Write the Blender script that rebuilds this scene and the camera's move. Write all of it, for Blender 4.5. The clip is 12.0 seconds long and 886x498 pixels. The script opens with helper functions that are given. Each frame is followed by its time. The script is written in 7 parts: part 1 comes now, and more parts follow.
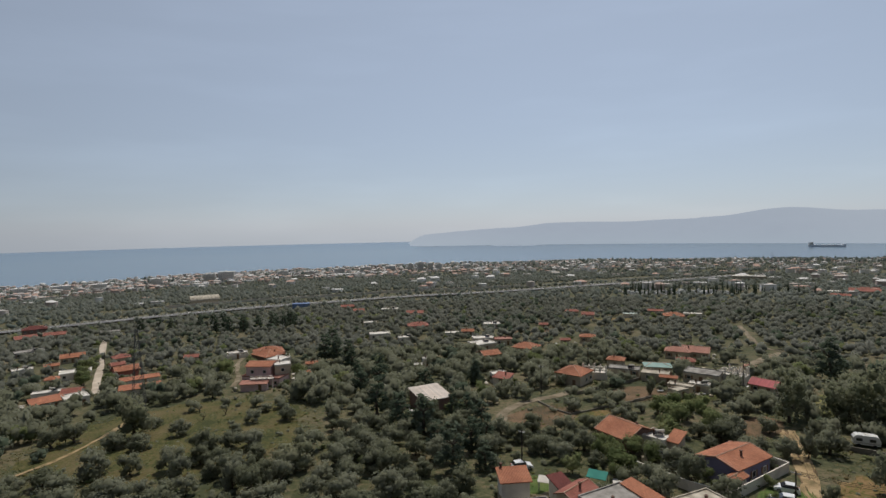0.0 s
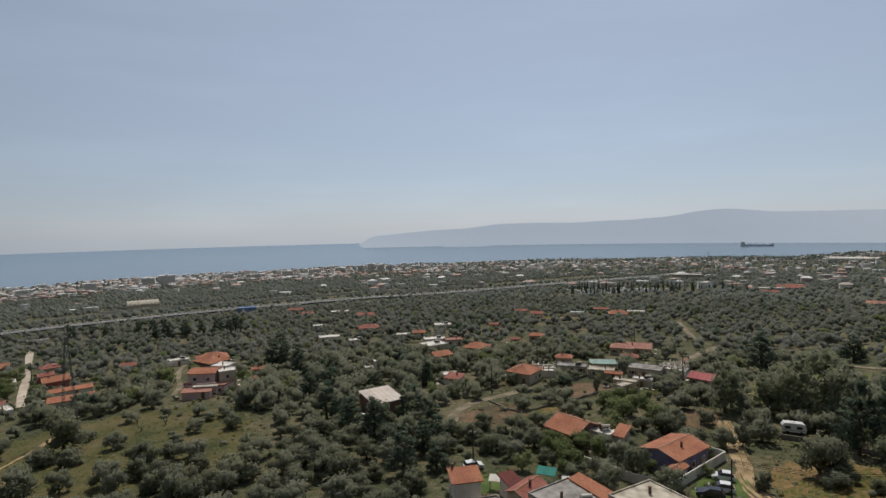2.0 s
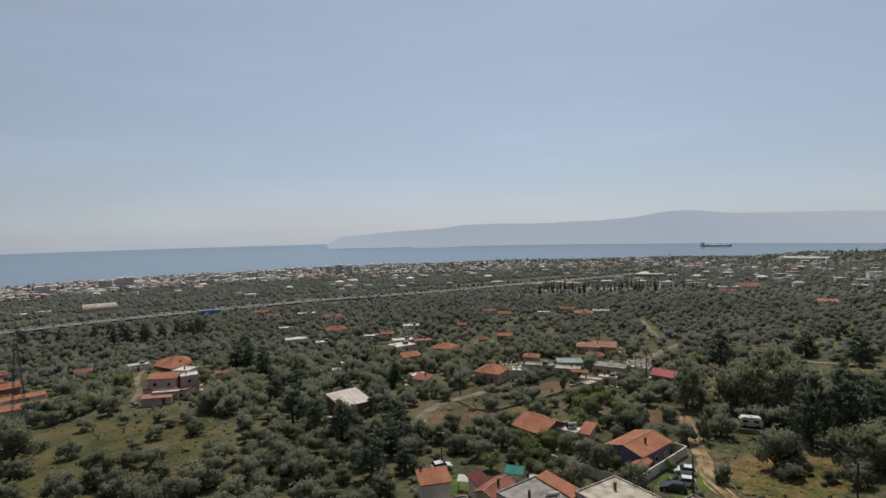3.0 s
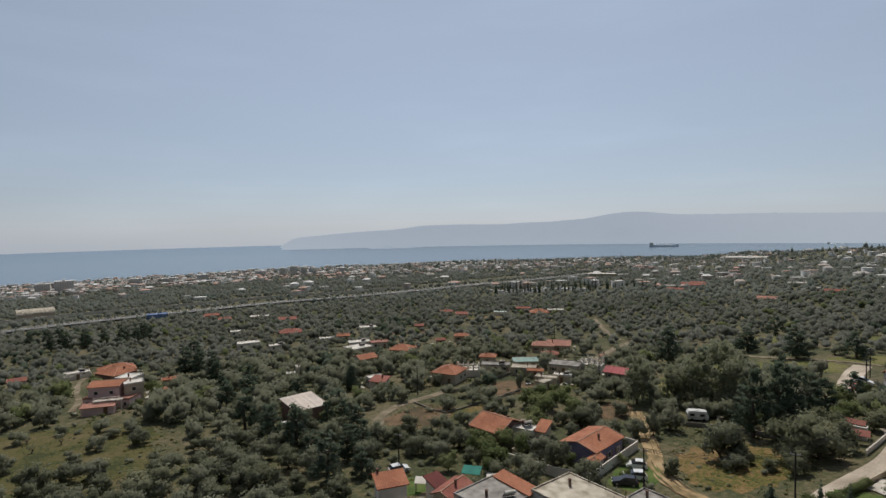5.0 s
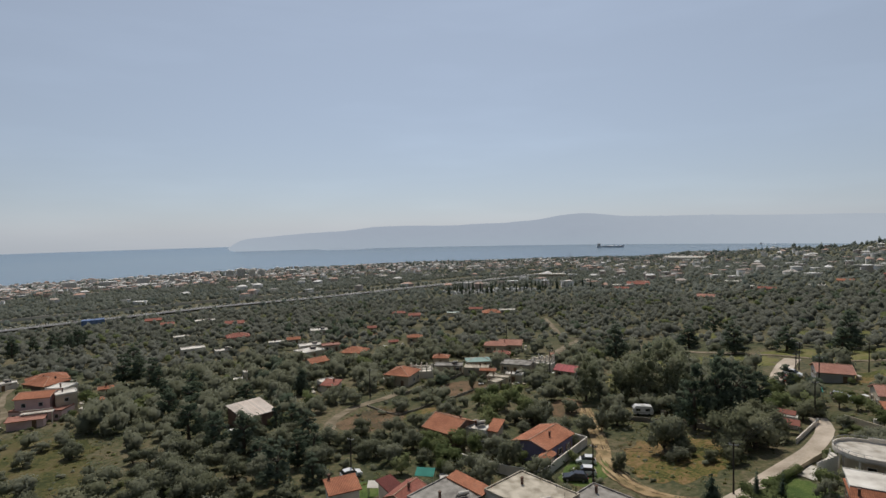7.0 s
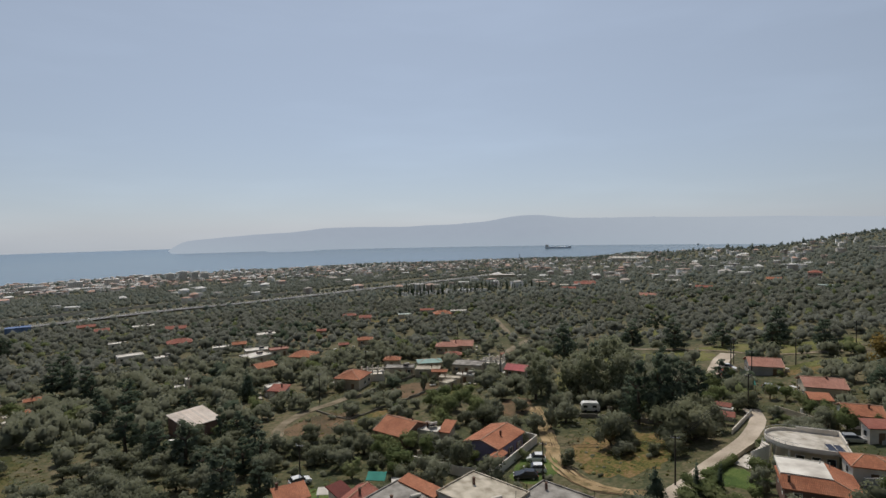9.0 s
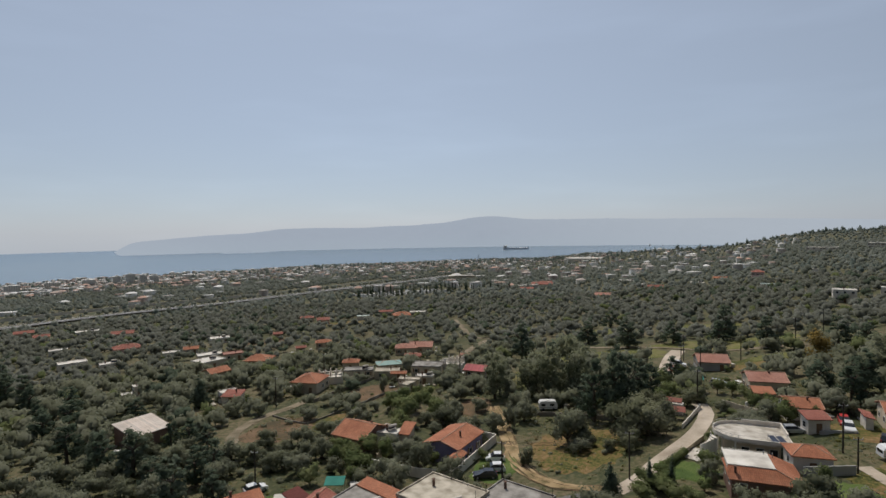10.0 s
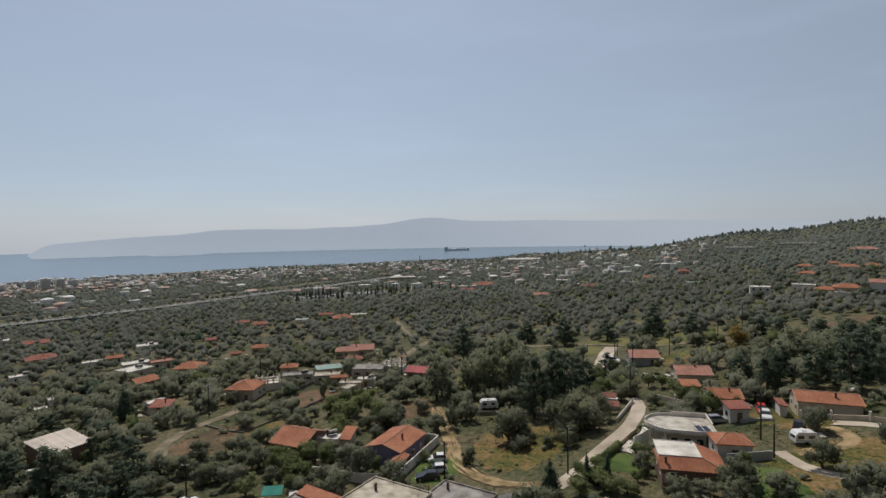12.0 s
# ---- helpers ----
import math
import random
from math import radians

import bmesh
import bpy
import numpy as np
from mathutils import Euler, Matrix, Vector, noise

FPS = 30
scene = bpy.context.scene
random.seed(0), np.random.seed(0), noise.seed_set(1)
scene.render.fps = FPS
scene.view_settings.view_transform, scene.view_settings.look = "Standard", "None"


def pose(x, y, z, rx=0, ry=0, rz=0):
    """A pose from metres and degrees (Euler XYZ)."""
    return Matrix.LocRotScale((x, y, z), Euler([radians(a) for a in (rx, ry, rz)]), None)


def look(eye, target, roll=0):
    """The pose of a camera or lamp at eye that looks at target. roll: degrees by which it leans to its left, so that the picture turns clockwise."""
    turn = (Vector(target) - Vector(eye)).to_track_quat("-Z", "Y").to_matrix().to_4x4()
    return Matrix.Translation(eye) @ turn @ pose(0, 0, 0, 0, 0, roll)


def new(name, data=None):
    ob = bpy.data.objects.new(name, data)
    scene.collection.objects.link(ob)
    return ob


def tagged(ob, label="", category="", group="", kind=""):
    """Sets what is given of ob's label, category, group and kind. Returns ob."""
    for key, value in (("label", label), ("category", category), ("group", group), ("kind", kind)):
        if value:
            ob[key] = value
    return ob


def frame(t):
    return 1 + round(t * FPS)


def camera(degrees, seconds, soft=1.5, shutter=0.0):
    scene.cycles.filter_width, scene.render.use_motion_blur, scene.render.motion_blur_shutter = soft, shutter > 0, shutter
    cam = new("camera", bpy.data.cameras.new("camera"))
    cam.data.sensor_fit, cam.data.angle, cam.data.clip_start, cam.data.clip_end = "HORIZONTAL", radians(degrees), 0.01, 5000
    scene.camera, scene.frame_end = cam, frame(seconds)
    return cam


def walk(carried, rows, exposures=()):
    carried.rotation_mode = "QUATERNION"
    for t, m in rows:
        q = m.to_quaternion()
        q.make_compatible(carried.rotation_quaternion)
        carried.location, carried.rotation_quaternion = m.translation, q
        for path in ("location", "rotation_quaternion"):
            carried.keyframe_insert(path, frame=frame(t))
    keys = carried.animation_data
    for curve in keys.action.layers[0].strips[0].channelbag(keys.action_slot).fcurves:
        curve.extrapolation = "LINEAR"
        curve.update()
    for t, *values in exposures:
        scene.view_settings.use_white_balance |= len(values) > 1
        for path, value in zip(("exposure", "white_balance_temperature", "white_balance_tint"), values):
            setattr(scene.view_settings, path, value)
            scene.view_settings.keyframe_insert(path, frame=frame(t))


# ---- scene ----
cam = camera(79.45, 12.0, 1.5)
PATH = [
    (0.0, pose(0.00, 0.00, 39.00, 87.70, 1.05, -0.04)),
    (0.5, pose(0.04, 0.10, 38.99, 87.69, 1.06, -0.85)),
    (1.0, pose(0.07, 0.20, 38.97, 87.72, 1.09, -1.99)),
    (1.5, pose(0.11, 0.29, 38.96, 87.76, 1.13, -3.43)),
    (2.0, pose(0.14, 0.39, 38.94, 87.73, 1.17, -5.31)),
    (2.5, pose(0.18, 0.49, 38.93, 87.74, 1.18, -7.07)),
    (3.0, pose(0.21, 0.58, 38.92, 87.74, 1.15, -8.71)),
    (5.0, pose(0.35, 0.98, 38.86, 87.74, 1.12, -13.32)),
    (5.5, pose(0.39, 1.07, 38.85, 87.74, 1.15, -14.51)),
    (6.0, pose(0.42, 1.17, 38.83, 87.75, 1.17, -16.13)),
    (6.5, pose(0.46, 1.27, 38.82, 87.76, 1.15, -17.42)),
    (8.5, pose(0.60, 1.66, 38.76, 87.81, 1.04, -21.73)),
    (9.0, pose(0.63, 1.76, 38.75, 87.82, 1.08, -23.65)),
    (9.5, pose(0.67, 1.85, 38.73, 87.82, 1.03, -25.84)),
    (10.0, pose(0.70, 1.95, 38.72, 87.86, 1.00, -28.02)),
    (10.5, pose(0.74, 2.05, 38.71, 87.84, 1.00, -30.27)),
    (11.0, pose(0.77, 2.15, 38.69, 87.85, 0.99, -32.34)),
    (11.5, pose(0.81, 2.24, 38.68, 87.85, 0.99, -33.92)),
    (12.0, pose(0.84, 2.34, 38.66, 87.90, 0.98, -34.34)),
]
walk(cam, PATH, [(0.0, 0.0), (12.0, 0.0)])

# ---- light: hazy late-morning sun ahead of the camera, high up ----
SUN_AZ, SUN_EL = 13.0, 60.0
world = bpy.data.worlds.new("hazy_sky")
scene.world = world
world.use_nodes = True
wn, wl = world.node_tree.nodes, world.node_tree.links
wn.clear()
sky = wn.new("ShaderNodeTexSky")
sky.sky_type, sky.sun_disc = "NISHITA", False
sky.sun_elevation, sky.sun_rotation = radians(SUN_EL), radians(SUN_AZ)
sky.altitude, sky.air_density, sky.dust_density, sky.ozone_density = 100, 1.0, 0.4, 1.5
veil = wn.new("ShaderNodeMix")
veil.data_type = "RGBA"
veil.inputs[0].default_value = 0.72
veil.inputs[7].default_value = (5.2, 6.0, 7.35, 1)
bg, wo = wn.new("ShaderNodeBackground"), wn.new("ShaderNodeOutputWorld")
bg.inputs[1].default_value = 0.08
wl.new(sky.outputs[0], veil.inputs[6])
# the haze is brighter below the sun and streaked by thin high cloud
way = wn.new("ShaderNodeTexCoord")
toward = wn.new("ShaderNodeVectorMath")
toward.operation = "DOT_PRODUCT"
toward.inputs[1].default_value = (math.sin(radians(SUN_AZ + 7)), math.cos(radians(SUN_AZ + 7)), 0.0)
wl.new(way.outputs["Generated"], toward.inputs[0])
gain = wn.new("ShaderNodeMath")
gain.operation = "MULTIPLY_ADD"
gain.inputs[1].default_value, gain.inputs[2].default_value = 0.46, 0.60
wl.new(toward.outputs["Value"], gain.inputs[0])
stretch, streak = wn.new("ShaderNodeMapping"), wn.new("ShaderNodeTexNoise")
stretch.inputs["Scale"].default_value = (2.2, 2.2, 13.0)
stretch.inputs["Rotation"].default_value = (radians(6), 0, 0)
streak.inputs["Scale"].default_value, streak.inputs["Detail"].default_value = 1.3, 6
wl.new(way.outputs["Generated"], stretch.inputs[0])
wl.new(stretch.outputs[0], streak.inputs["Vector"])
thin = wn.new("ShaderNodeMapRange")
thin.inputs["From Min"].default_value, thin.inputs["From Max"].default_value = 0.45, 0.75
thin.inputs["To Min"].default_value, thin.inputs["To Max"].default_value = 0.0, 0.06
wl.new(streak.outputs[0], thin.inputs[0])
both = wn.new("ShaderNodeMath")
wl.new(gain.outputs[0], both.inputs[0])
wl.new(thin.outputs[0], both.inputs[1])
glare = wn.new("ShaderNodeVectorMath")
glare.operation = "SCALE"
wl.new(veil.outputs[2], glare.inputs[0])
wl.new(both.outputs[0], glare.inputs["Scale"])
wl.new(glare.outputs[0], bg.inputs[0])
wl.new(bg.outputs[0], wo.inputs[0])
sun_data = bpy.data.lights.new("sun", "SUN")
sun_data.energy, sun_data.angle, sun_data.color = 2.75, radians(0.8), (1.0, 0.93, 0.82)
sun = new("sun", sun_data)
sun.matrix_world = look((0, 0, 300), (-300 * math.sin(radians(SUN_AZ)) / math.tan(radians(SUN_EL)), -300 * math.cos(radians(SUN_AZ)) / math.tan(radians(SUN_EL)), 0))


# ---- materials ----
SEA_Z = -118.0


def material(name, colors, scale=1.0, rough=0.85, bump=0.0, bump_scale=8.0, metal=0.0, fine=0.25, coords="Object", island=0.0, spec=0.3, contrast=1.5, glow=0.0, each=0.0):
    """A surface whose colour drifts between the given colours at two scales, with grain and relief."""
    m = bpy.data.materials.new(name)
    m.use_nodes = True
    n, l = m.node_tree.nodes, m.node_tree.links
    b = n["Principled BSDF"]
    b.inputs["Roughness"].default_value, b.inputs["Metallic"].default_value = rough, metal
    b.inputs["Specular IOR Level"].default_value = spec
    tc = n.new("ShaderNodeTexCoord")
    big, small = n.new("ShaderNodeTexNoise"), n.new("ShaderNodeTexNoise")
    big.inputs["Scale"].default_value, big.inputs["Detail"].default_value = 0.22 * scale, 5
    small.inputs["Scale"].default_value, small.inputs["Detail"].default_value = 3.1 * scale, 4
    for t in (big, small):
        l.new(tc.outputs[coords], t.inputs["Vector"])
    mix = n.new("ShaderNodeMath")
    mix.operation = "MULTIPLY_ADD"
    mix.inputs[1].default_value = fine
    l.new(small.outputs[0], mix.inputs[0])
    sh = n.new("ShaderNodeMath")
    sh.operation = "MULTIPLY_ADD"
    sh.inputs[1].default_value, sh.inputs[2].default_value = contrast, 0.5 - 0.5 * contrast - 0.5 * fine
    l.new(big.outputs[0], sh.inputs[0])
    l.new(sh.outputs[0], mix.inputs[2])
    fac = mix.outputs[0]
    if island:
        geo = n.new("ShaderNodeNewGeometry")
        isl = n.new("ShaderNodeMath")
        isl.operation = "MULTIPLY_ADD"
        isl.inputs[1].default_value = island
        l.new(geo.outputs["Random Per Island"], isl.inputs[0])
        off = n.new("ShaderNodeMath")
        off.operation = "SUBTRACT"
        off.inputs[1].default_value = island / 2
        l.new(fac, off.inputs[0])
        l.new(off.outputs[0], isl.inputs[2])
        fac = isl.outputs[0]
    if each:  # one tone for each object
        info, add = n.new("ShaderNodeObjectInfo"), n.new("ShaderNodeMath")
        add.operation = "MULTIPLY_ADD"
        add.inputs[1].default_value = each
        low = n.new("ShaderNodeMath")
        low.operation = "SUBTRACT"
        low.inputs[1].default_value = each / 2
        l.new(fac, low.inputs[0])
        l.new(info.outputs["Random"], add.inputs[0])
        l.new(low.outputs[0], add.inputs[2])
        fac = add.outputs[0]
    ramp = n.new("ShaderNodeValToRGB")
    e = ramp.color_ramp.elements
    while len(e) < len(colors):
        e.new(0.5)
    for i, c in enumerate(colors):
        e[i].position = 0.1 + 0.8 * i / max(1, len(colors) - 1)
        e[i].color = (*c, 1)
    l.new(fac, ramp.inputs[0])
    l.new(ramp.outputs[0], b.inputs["Base Color"])
    if glow:  # light that passes through thin leaves
        tr, mx = n.new("ShaderNodeBsdfTranslucent"), n.new("ShaderNodeMixShader")
        l.new(ramp.outputs[0], tr.inputs[0])
        mx.inputs[0].default_value = glow
        l.new(b.outputs[0], mx.inputs[1])
        l.new(tr.outputs[0], mx.inputs[2])
        l.new(mx.outputs[0], n["Material Output"].inputs[0])
    if bump:
        bt, bn = n.new("ShaderNodeTexNoise"), n.new("ShaderNodeBump")
        bt.inputs["Scale"].default_value, bt.inputs["Detail"].default_value = bump_scale, 5
        bn.inputs["Strength"].default_value, bn.inputs["Distance"].default_value = min(1, bump), 0.1
        l.new(tc.outputs[coords], bt.inputs["Vector"])
        l.new(bt.outputs[0], bn.inputs["Height"])
        l.new(bn.outputs[0], b.inputs["Normal"])
    return m


def tile_material(name, colors, course=0.36, pan=0.24, depth=0.05):
    """Clay roof tiles: courses along v, pans along u of the roof's own map."""
    m = material(name, colors, 1.2, 0.8, 0, fine=0.5)
    n, l = m.node_tree.nodes, m.node_tree.links
    b = n["Principled BSDF"]
    uv = n.new("ShaderNodeUVMap")
    brick = n.new("ShaderNodeTexBrick")
    brick.offset = 0.5
    brick.inputs["Color1"].default_value, brick.inputs["Color2"].default_value = (0.74, 0.74, 0.74, 1), (1.12, 1.06, 1.02, 1)
    brick.inputs["Mortar"].default_value = (0.5, 0.47, 0.45, 1)
    brick.inputs["Scale"].default_value = 1
    brick.inputs["Brick Width"].default_value, brick.inputs["Row Height"].default_value = pan, course
    brick.inputs["Mortar Size"].default_value, brick.inputs["Bias"].default_value = 0.025, 0.0
    l.new(uv.outputs[0], brick.inputs["Vector"])
    mul = n.new("ShaderNodeMix")
    mul.data_type, mul.blend_type = "RGBA", "MULTIPLY"
    mul.inputs[0].default_value = 0.75
    src = b.inputs["Base Color"].links[0].from_socket
    l.new(src, mul.inputs[6])
    l.new(brick.outputs[0], mul.inputs[7])
    l.new(mul.outputs[2], b.inputs["Base Color"])
    wave, bn = n.new("ShaderNodeTexWave"), n.new("ShaderNodeBump")
    wave.wave_type, wave.bands_direction = "BANDS", "X"
    wave.inputs["Scale"].default_value = 0.314 / pan
    bn.inputs["Strength"].default_value, bn.inputs["Distance"].default_value = 0.8, depth
    l.new(uv.outputs[0], wave.inputs["Vector"])
    l.new(wave.outputs[0], bn.inputs["Height"])
    l.new(bn.outputs[0], b.inputs["Normal"])
    return m


ROOF = {
    "orange": tile_material("orange_clay_tiles", [(0.31, 0.115, 0.064), (0.47, 0.19, 0.105), (0.55, 0.25, 0.15)]),
    "red": tile_material("red_clay_tiles", [(0.25, 0.085, 0.06), (0.37, 0.135, 0.10), (0.43, 0.20, 0.15)]),
    "darkred": tile_material("dark_red_tiles", [(0.13, 0.035, 0.03), (0.20, 0.05, 0.04)]),
    "pinkroof": tile_material("faded_pink_tiles", [(0.38, 0.17, 0.12), (0.52, 0.26, 0.20), (0.55, 0.31, 0.25)]),
    "pinkred": tile_material("pink_red_sheet", [(0.42, 0.10, 0.11), (0.55, 0.18, 0.18)], 3.0, 0.5),
    "ribbed": tile_material("white_ribbed_sheet", [(0.546, 0.468, 0.403), (0.676, 0.598, 0.533), (0.780, 0.715, 0.650)], 30.0, 0.55, 0.06),
    "white": material("white_roof_coat", [(0.470, 0.431, 0.381), (0.672, 0.633, 0.571), (0.806, 0.773, 0.717)], 1.5, 0.8, 0.2, contrast=2.2),
    "grey": material("grey_concrete_roof", [(0.17, 0.155, 0.14), (0.29, 0.27, 0.245), (0.38, 0.36, 0.33)], 2.2, 0.9, 0.3, contrast=2.8, fine=0.6),
    "tan": material("tan_screed_roof", [(0.30, 0.26, 0.20), (0.46, 0.41, 0.33), (0.58, 0.52, 0.43)], 2.2, 0.85, 0.3, contrast=2.8, fine=0.6),
    "blue": material("blue_sheet", [(0.07, 0.13, 0.30), (0.20, 0.28, 0.46)], 3, 0.6, 0.2),
    "teal": material("teal_sheet", [(0.17, 0.30, 0.275), (0.29, 0.42, 0.38)], 2, 0.6, 0.1),
    "paleteal": material("pale_green_sheet", [(0.40, 0.46, 0.42), (0.52, 0.58, 0.54)], 2, 0.6, 0.1),
}
WALL = {
    "white": material("white_render", [(0.52, 0.47, 0.41), (0.68, 0.63, 0.56), (0.77, 0.72, 0.65)], 2, 0.9, 0.15),
    "cream": material("cream_render", [(0.38, 0.32, 0.23), (0.52, 0.445, 0.34), (0.60, 0.53, 0.42)], 2, 0.9, 0.15),
    "grey": material("grey_render", [(0.30, 0.29, 0.28), (0.42, 0.41, 0.40)], 2, 0.9, 0.2),
    "brown": material("brown_render", [(0.16, 0.10, 0.08), (0.24, 0.15, 0.12)], 2, 0.9, 0.2),
    "redwall": material("red_render", [(0.34, 0.10, 0.07), (0.46, 0.16, 0.12)], 2, 0.9, 0.15),
    "pinkwall": material("pink_render", [(0.566, 0.389, 0.378), (0.708, 0.507, 0.496), (0.779, 0.602, 0.578)], 2, 0.9, 0.15),
    "purple": material("violet_render", [(0.15, 0.14, 0.22), (0.22, 0.205, 0.31)], 2, 0.9, 0.15),
    "tan": material("tan_render", [(0.44, 0.38, 0.28), (0.56, 0.48, 0.36)], 2, 0.9, 0.15),
    "blue": material("blue_render", [(0.10, 0.17, 0.34), (0.22, 0.30, 0.46)], 2, 0.8, 0.15),
}
RIDGE = material("pale_ridge_tiles", [(0.36, 0.20, 0.13), (0.50, 0.31, 0.22), (0.58, 0.42, 0.33)], 2, 0.9, 0.2, fine=0.6)
BARK = material("bark", [(0.07, 0.055, 0.04), (0.16, 0.13, 0.10)], 4, 0.95, 0.6)
OLIVE = material("olive_leaves", [(0.125, 0.136, 0.081), (0.198, 0.210, 0.140), (0.251, 0.260, 0.184), (0.288, 0.296, 0.225)], 1.2, 0.85, island=0.28, fine=0.5, glow=0.52, each=0.45, spec=0.08)
# far olive leaves: distance haze painted into the colour, paler and greyer
HAZED_OLIVE_FAR = material("hazed_olive_leaves_far", [(0.202, 0.220, 0.178), (0.261, 0.280, 0.238), (0.307, 0.325, 0.290)], 0.05, 0.85, island=0.55, fine=0.3, glow=0.55, spec=0.08)
PINE = material("pine_needles", [(0.077, 0.106, 0.071), (0.120, 0.152, 0.104), (0.166, 0.197, 0.145)], 1.2, 0.85, island=0.3, fine=0.3, glow=0.48, each=0.5, spec=0.08)
# mid olives and far dark trees: haze mixed into the leaf colour too
HAZED_OLIVE_MID = material("hazed_olive_leaves_mid", [(0.181, 0.191, 0.148), (0.239, 0.249, 0.206), (0.284, 0.291, 0.252)], 0.1, 0.85, island=0.55, fine=0.3, glow=0.55, spec=0.08)
HAZED_PINE_FAR = material("hazed_dark_trees_far", [(0.141, 0.174, 0.151), (0.199, 0.234, 0.213)], 0.05, 0.85, island=0.6, fine=0.3, glow=0.4, spec=0.08)
BROAD = material("broad_leaves", [(0.118, 0.150, 0.061), (0.189, 0.220, 0.097), (0.270, 0.285, 0.147)], 1.2, 0.85, island=0.45, fine=0.3, glow=0.5, each=0.5, spec=0.08)
CAROB = material("dark_evergreen_leaves", [(0.165, 0.176, 0.108), (0.241, 0.249, 0.159), (0.328, 0.329, 0.226)], 1.2, 0.85, island=0.5, fine=0.4, glow=0.5, each=0.4, spec=0.08)
GUM = material("eucalyptus_leaves", [(0.178, 0.195, 0.117), (0.255, 0.271, 0.175), (0.333, 0.342, 0.244)], 1.0, 0.85, island=0.6, fine=0.4, glow=0.55, spec=0.08)
ASPHALT = material("old_asphalt", [(0.10, 0.098, 0.092), (0.17, 0.165, 0.155)], 1.5, 0.9, 0.3)
GREY_DIRT = material("grey_dirt", [(0.12, 0.10, 0.06), (0.21, 0.17, 0.115), (0.28, 0.23, 0.165)], 1.4, 0.95, 0.7, 3, contrast=2.4, fine=0.8)
MOTORWAY = material("motorway_asphalt", [(0.125, 0.122, 0.120), (0.173, 0.169, 0.167)], 0.3, 0.9)
CONCRETE_ROAD = material("pale_concrete_road", [(0.340, 0.280, 0.215), (0.484, 0.408, 0.327), (0.612, 0.527, 0.439)], 0.8, 0.9, 0.4, contrast=1.8, fine=0.6)
DIRT = material("dirt_track", [(0.173, 0.132, 0.063), (0.335, 0.237, 0.125), (0.439, 0.325, 0.188)], 1.8, 0.95, 0.7, 3, contrast=2.6, fine=0.7)
DRY = material("dry_plot", [(0.067, 0.055, 0.029), (0.135, 0.090, 0.049), (0.195, 0.123, 0.072)], 0.9, 0.95, 0.9, 2.5, fine=2.0, contrast=2.4)
LAWN = material("lawn", [(0.049, 0.085, 0.019), (0.089, 0.134, 0.031), (0.136, 0.157, 0.052)], 1.2, 0.95, 0.8, 3, fine=1.6, contrast=2.2)
MEADOW = material("spring_meadow", [(0.049, 0.058, 0.012), (0.095, 0.092, 0.023), (0.147, 0.119, 0.036), (0.180, 0.114, 0.048), (0.246, 0.162, 0.076)], 0.5, 0.95, 0.9, 2.5, fine=2.2, contrast=2.4)
HILL_MEADOW = material("hillside_grass", [(0.036, 0.044, 0.011), (0.070, 0.072, 0.019), (0.101, 0.093, 0.030), (0.104, 0.082, 0.033), (0.133, 0.110, 0.050)], 0.5, 0.95, 0.9, 2.5, fine=2.2, contrast=2.4)
CLEARING = material("spring_grass", [(0.070, 0.078, 0.022), (0.118, 0.125, 0.034), (0.165, 0.160, 0.050), (0.19, 0.165, 0.075)], 0.5, 0.95, 0.9, 2.5, fine=2.0, contrast=2.2)
GUM_DRY = material("yellowed_leaves", [(0.22, 0.16, 0.05), (0.30, 0.22, 0.07), (0.36, 0.27, 0.10)], 1.0, 0.85, island=0.6, fine=0.4, glow=0.45, spec=0.08)
METAL = material("galvanised_steel", [(0.30, 0.30, 0.31), (0.42, 0.42, 0.43)], 3, 0.5, metal=0.7)
PYLON = material("weathered_steel", [(0.10, 0.10, 0.10), (0.16, 0.16, 0.16)], 3, 0.7)
POLE_WOOD = material("tarred_pole", [(0.035, 0.030, 0.025), (0.075, 0.062, 0.05)], 4, 0.9, 0.4)
WIRE = material("black_cable", [(0.02, 0.02, 0.02), (0.03, 0.03, 0.03)], 1, 0.6)
GLASS_DARK = material("window_pane", [(0.02, 0.024, 0.03), (0.05, 0.055, 0.06)], 2, 0.08, spec=0.6)
FRAME = material("window_frame_paint", [(0.60, 0.58, 0.55), (0.74, 0.73, 0.70)], 3, 0.6)
SHUTTER = material("shutter_paint", [(0.16, 0.10, 0.06), (0.24, 0.15, 0.09)], 3, 0.7)
RUBBER = material("rubber", [(0.015, 0.015, 0.015), (0.03, 0.03, 0.03)], 3, 0.8)
CHIMNEY = material("sooty_brick", [(0.10, 0.06, 0.045), (0.20, 0.12, 0.09)], 4, 0.9, 0.3)
STONE = material("grave_marble", [(0.50, 0.50, 0.49), (0.74, 0.73, 0.72)], 2, 0.6, island=0.5)
STONE_WALL = material("rough_stone_wall", [(0.13, 0.115, 0.095), (0.20, 0.18, 0.15), (0.28, 0.255, 0.22)], 3, 0.95, 0.6, fine=0.8)
PAINT = {
    "white": material("white_car_paint", [(0.72, 0.72, 0.72), (0.80, 0.80, 0.80)], 1, 0.25, spec=0.6),
    "silver": material("silver_car_paint", [(0.42, 0.43, 0.45), (0.52, 0.53, 0.55)], 1, 0.3, metal=0.5),
    "dark": material("dark_blue_car_paint", [(0.02, 0.022, 0.03), (0.035, 0.038, 0.05)], 1, 0.25, spec=0.6),
    "red": material("red_car_paint", [(0.45, 0.03, 0.03), (0.52, 0.05, 0.04)], 1, 0.3, spec=0.6),
}
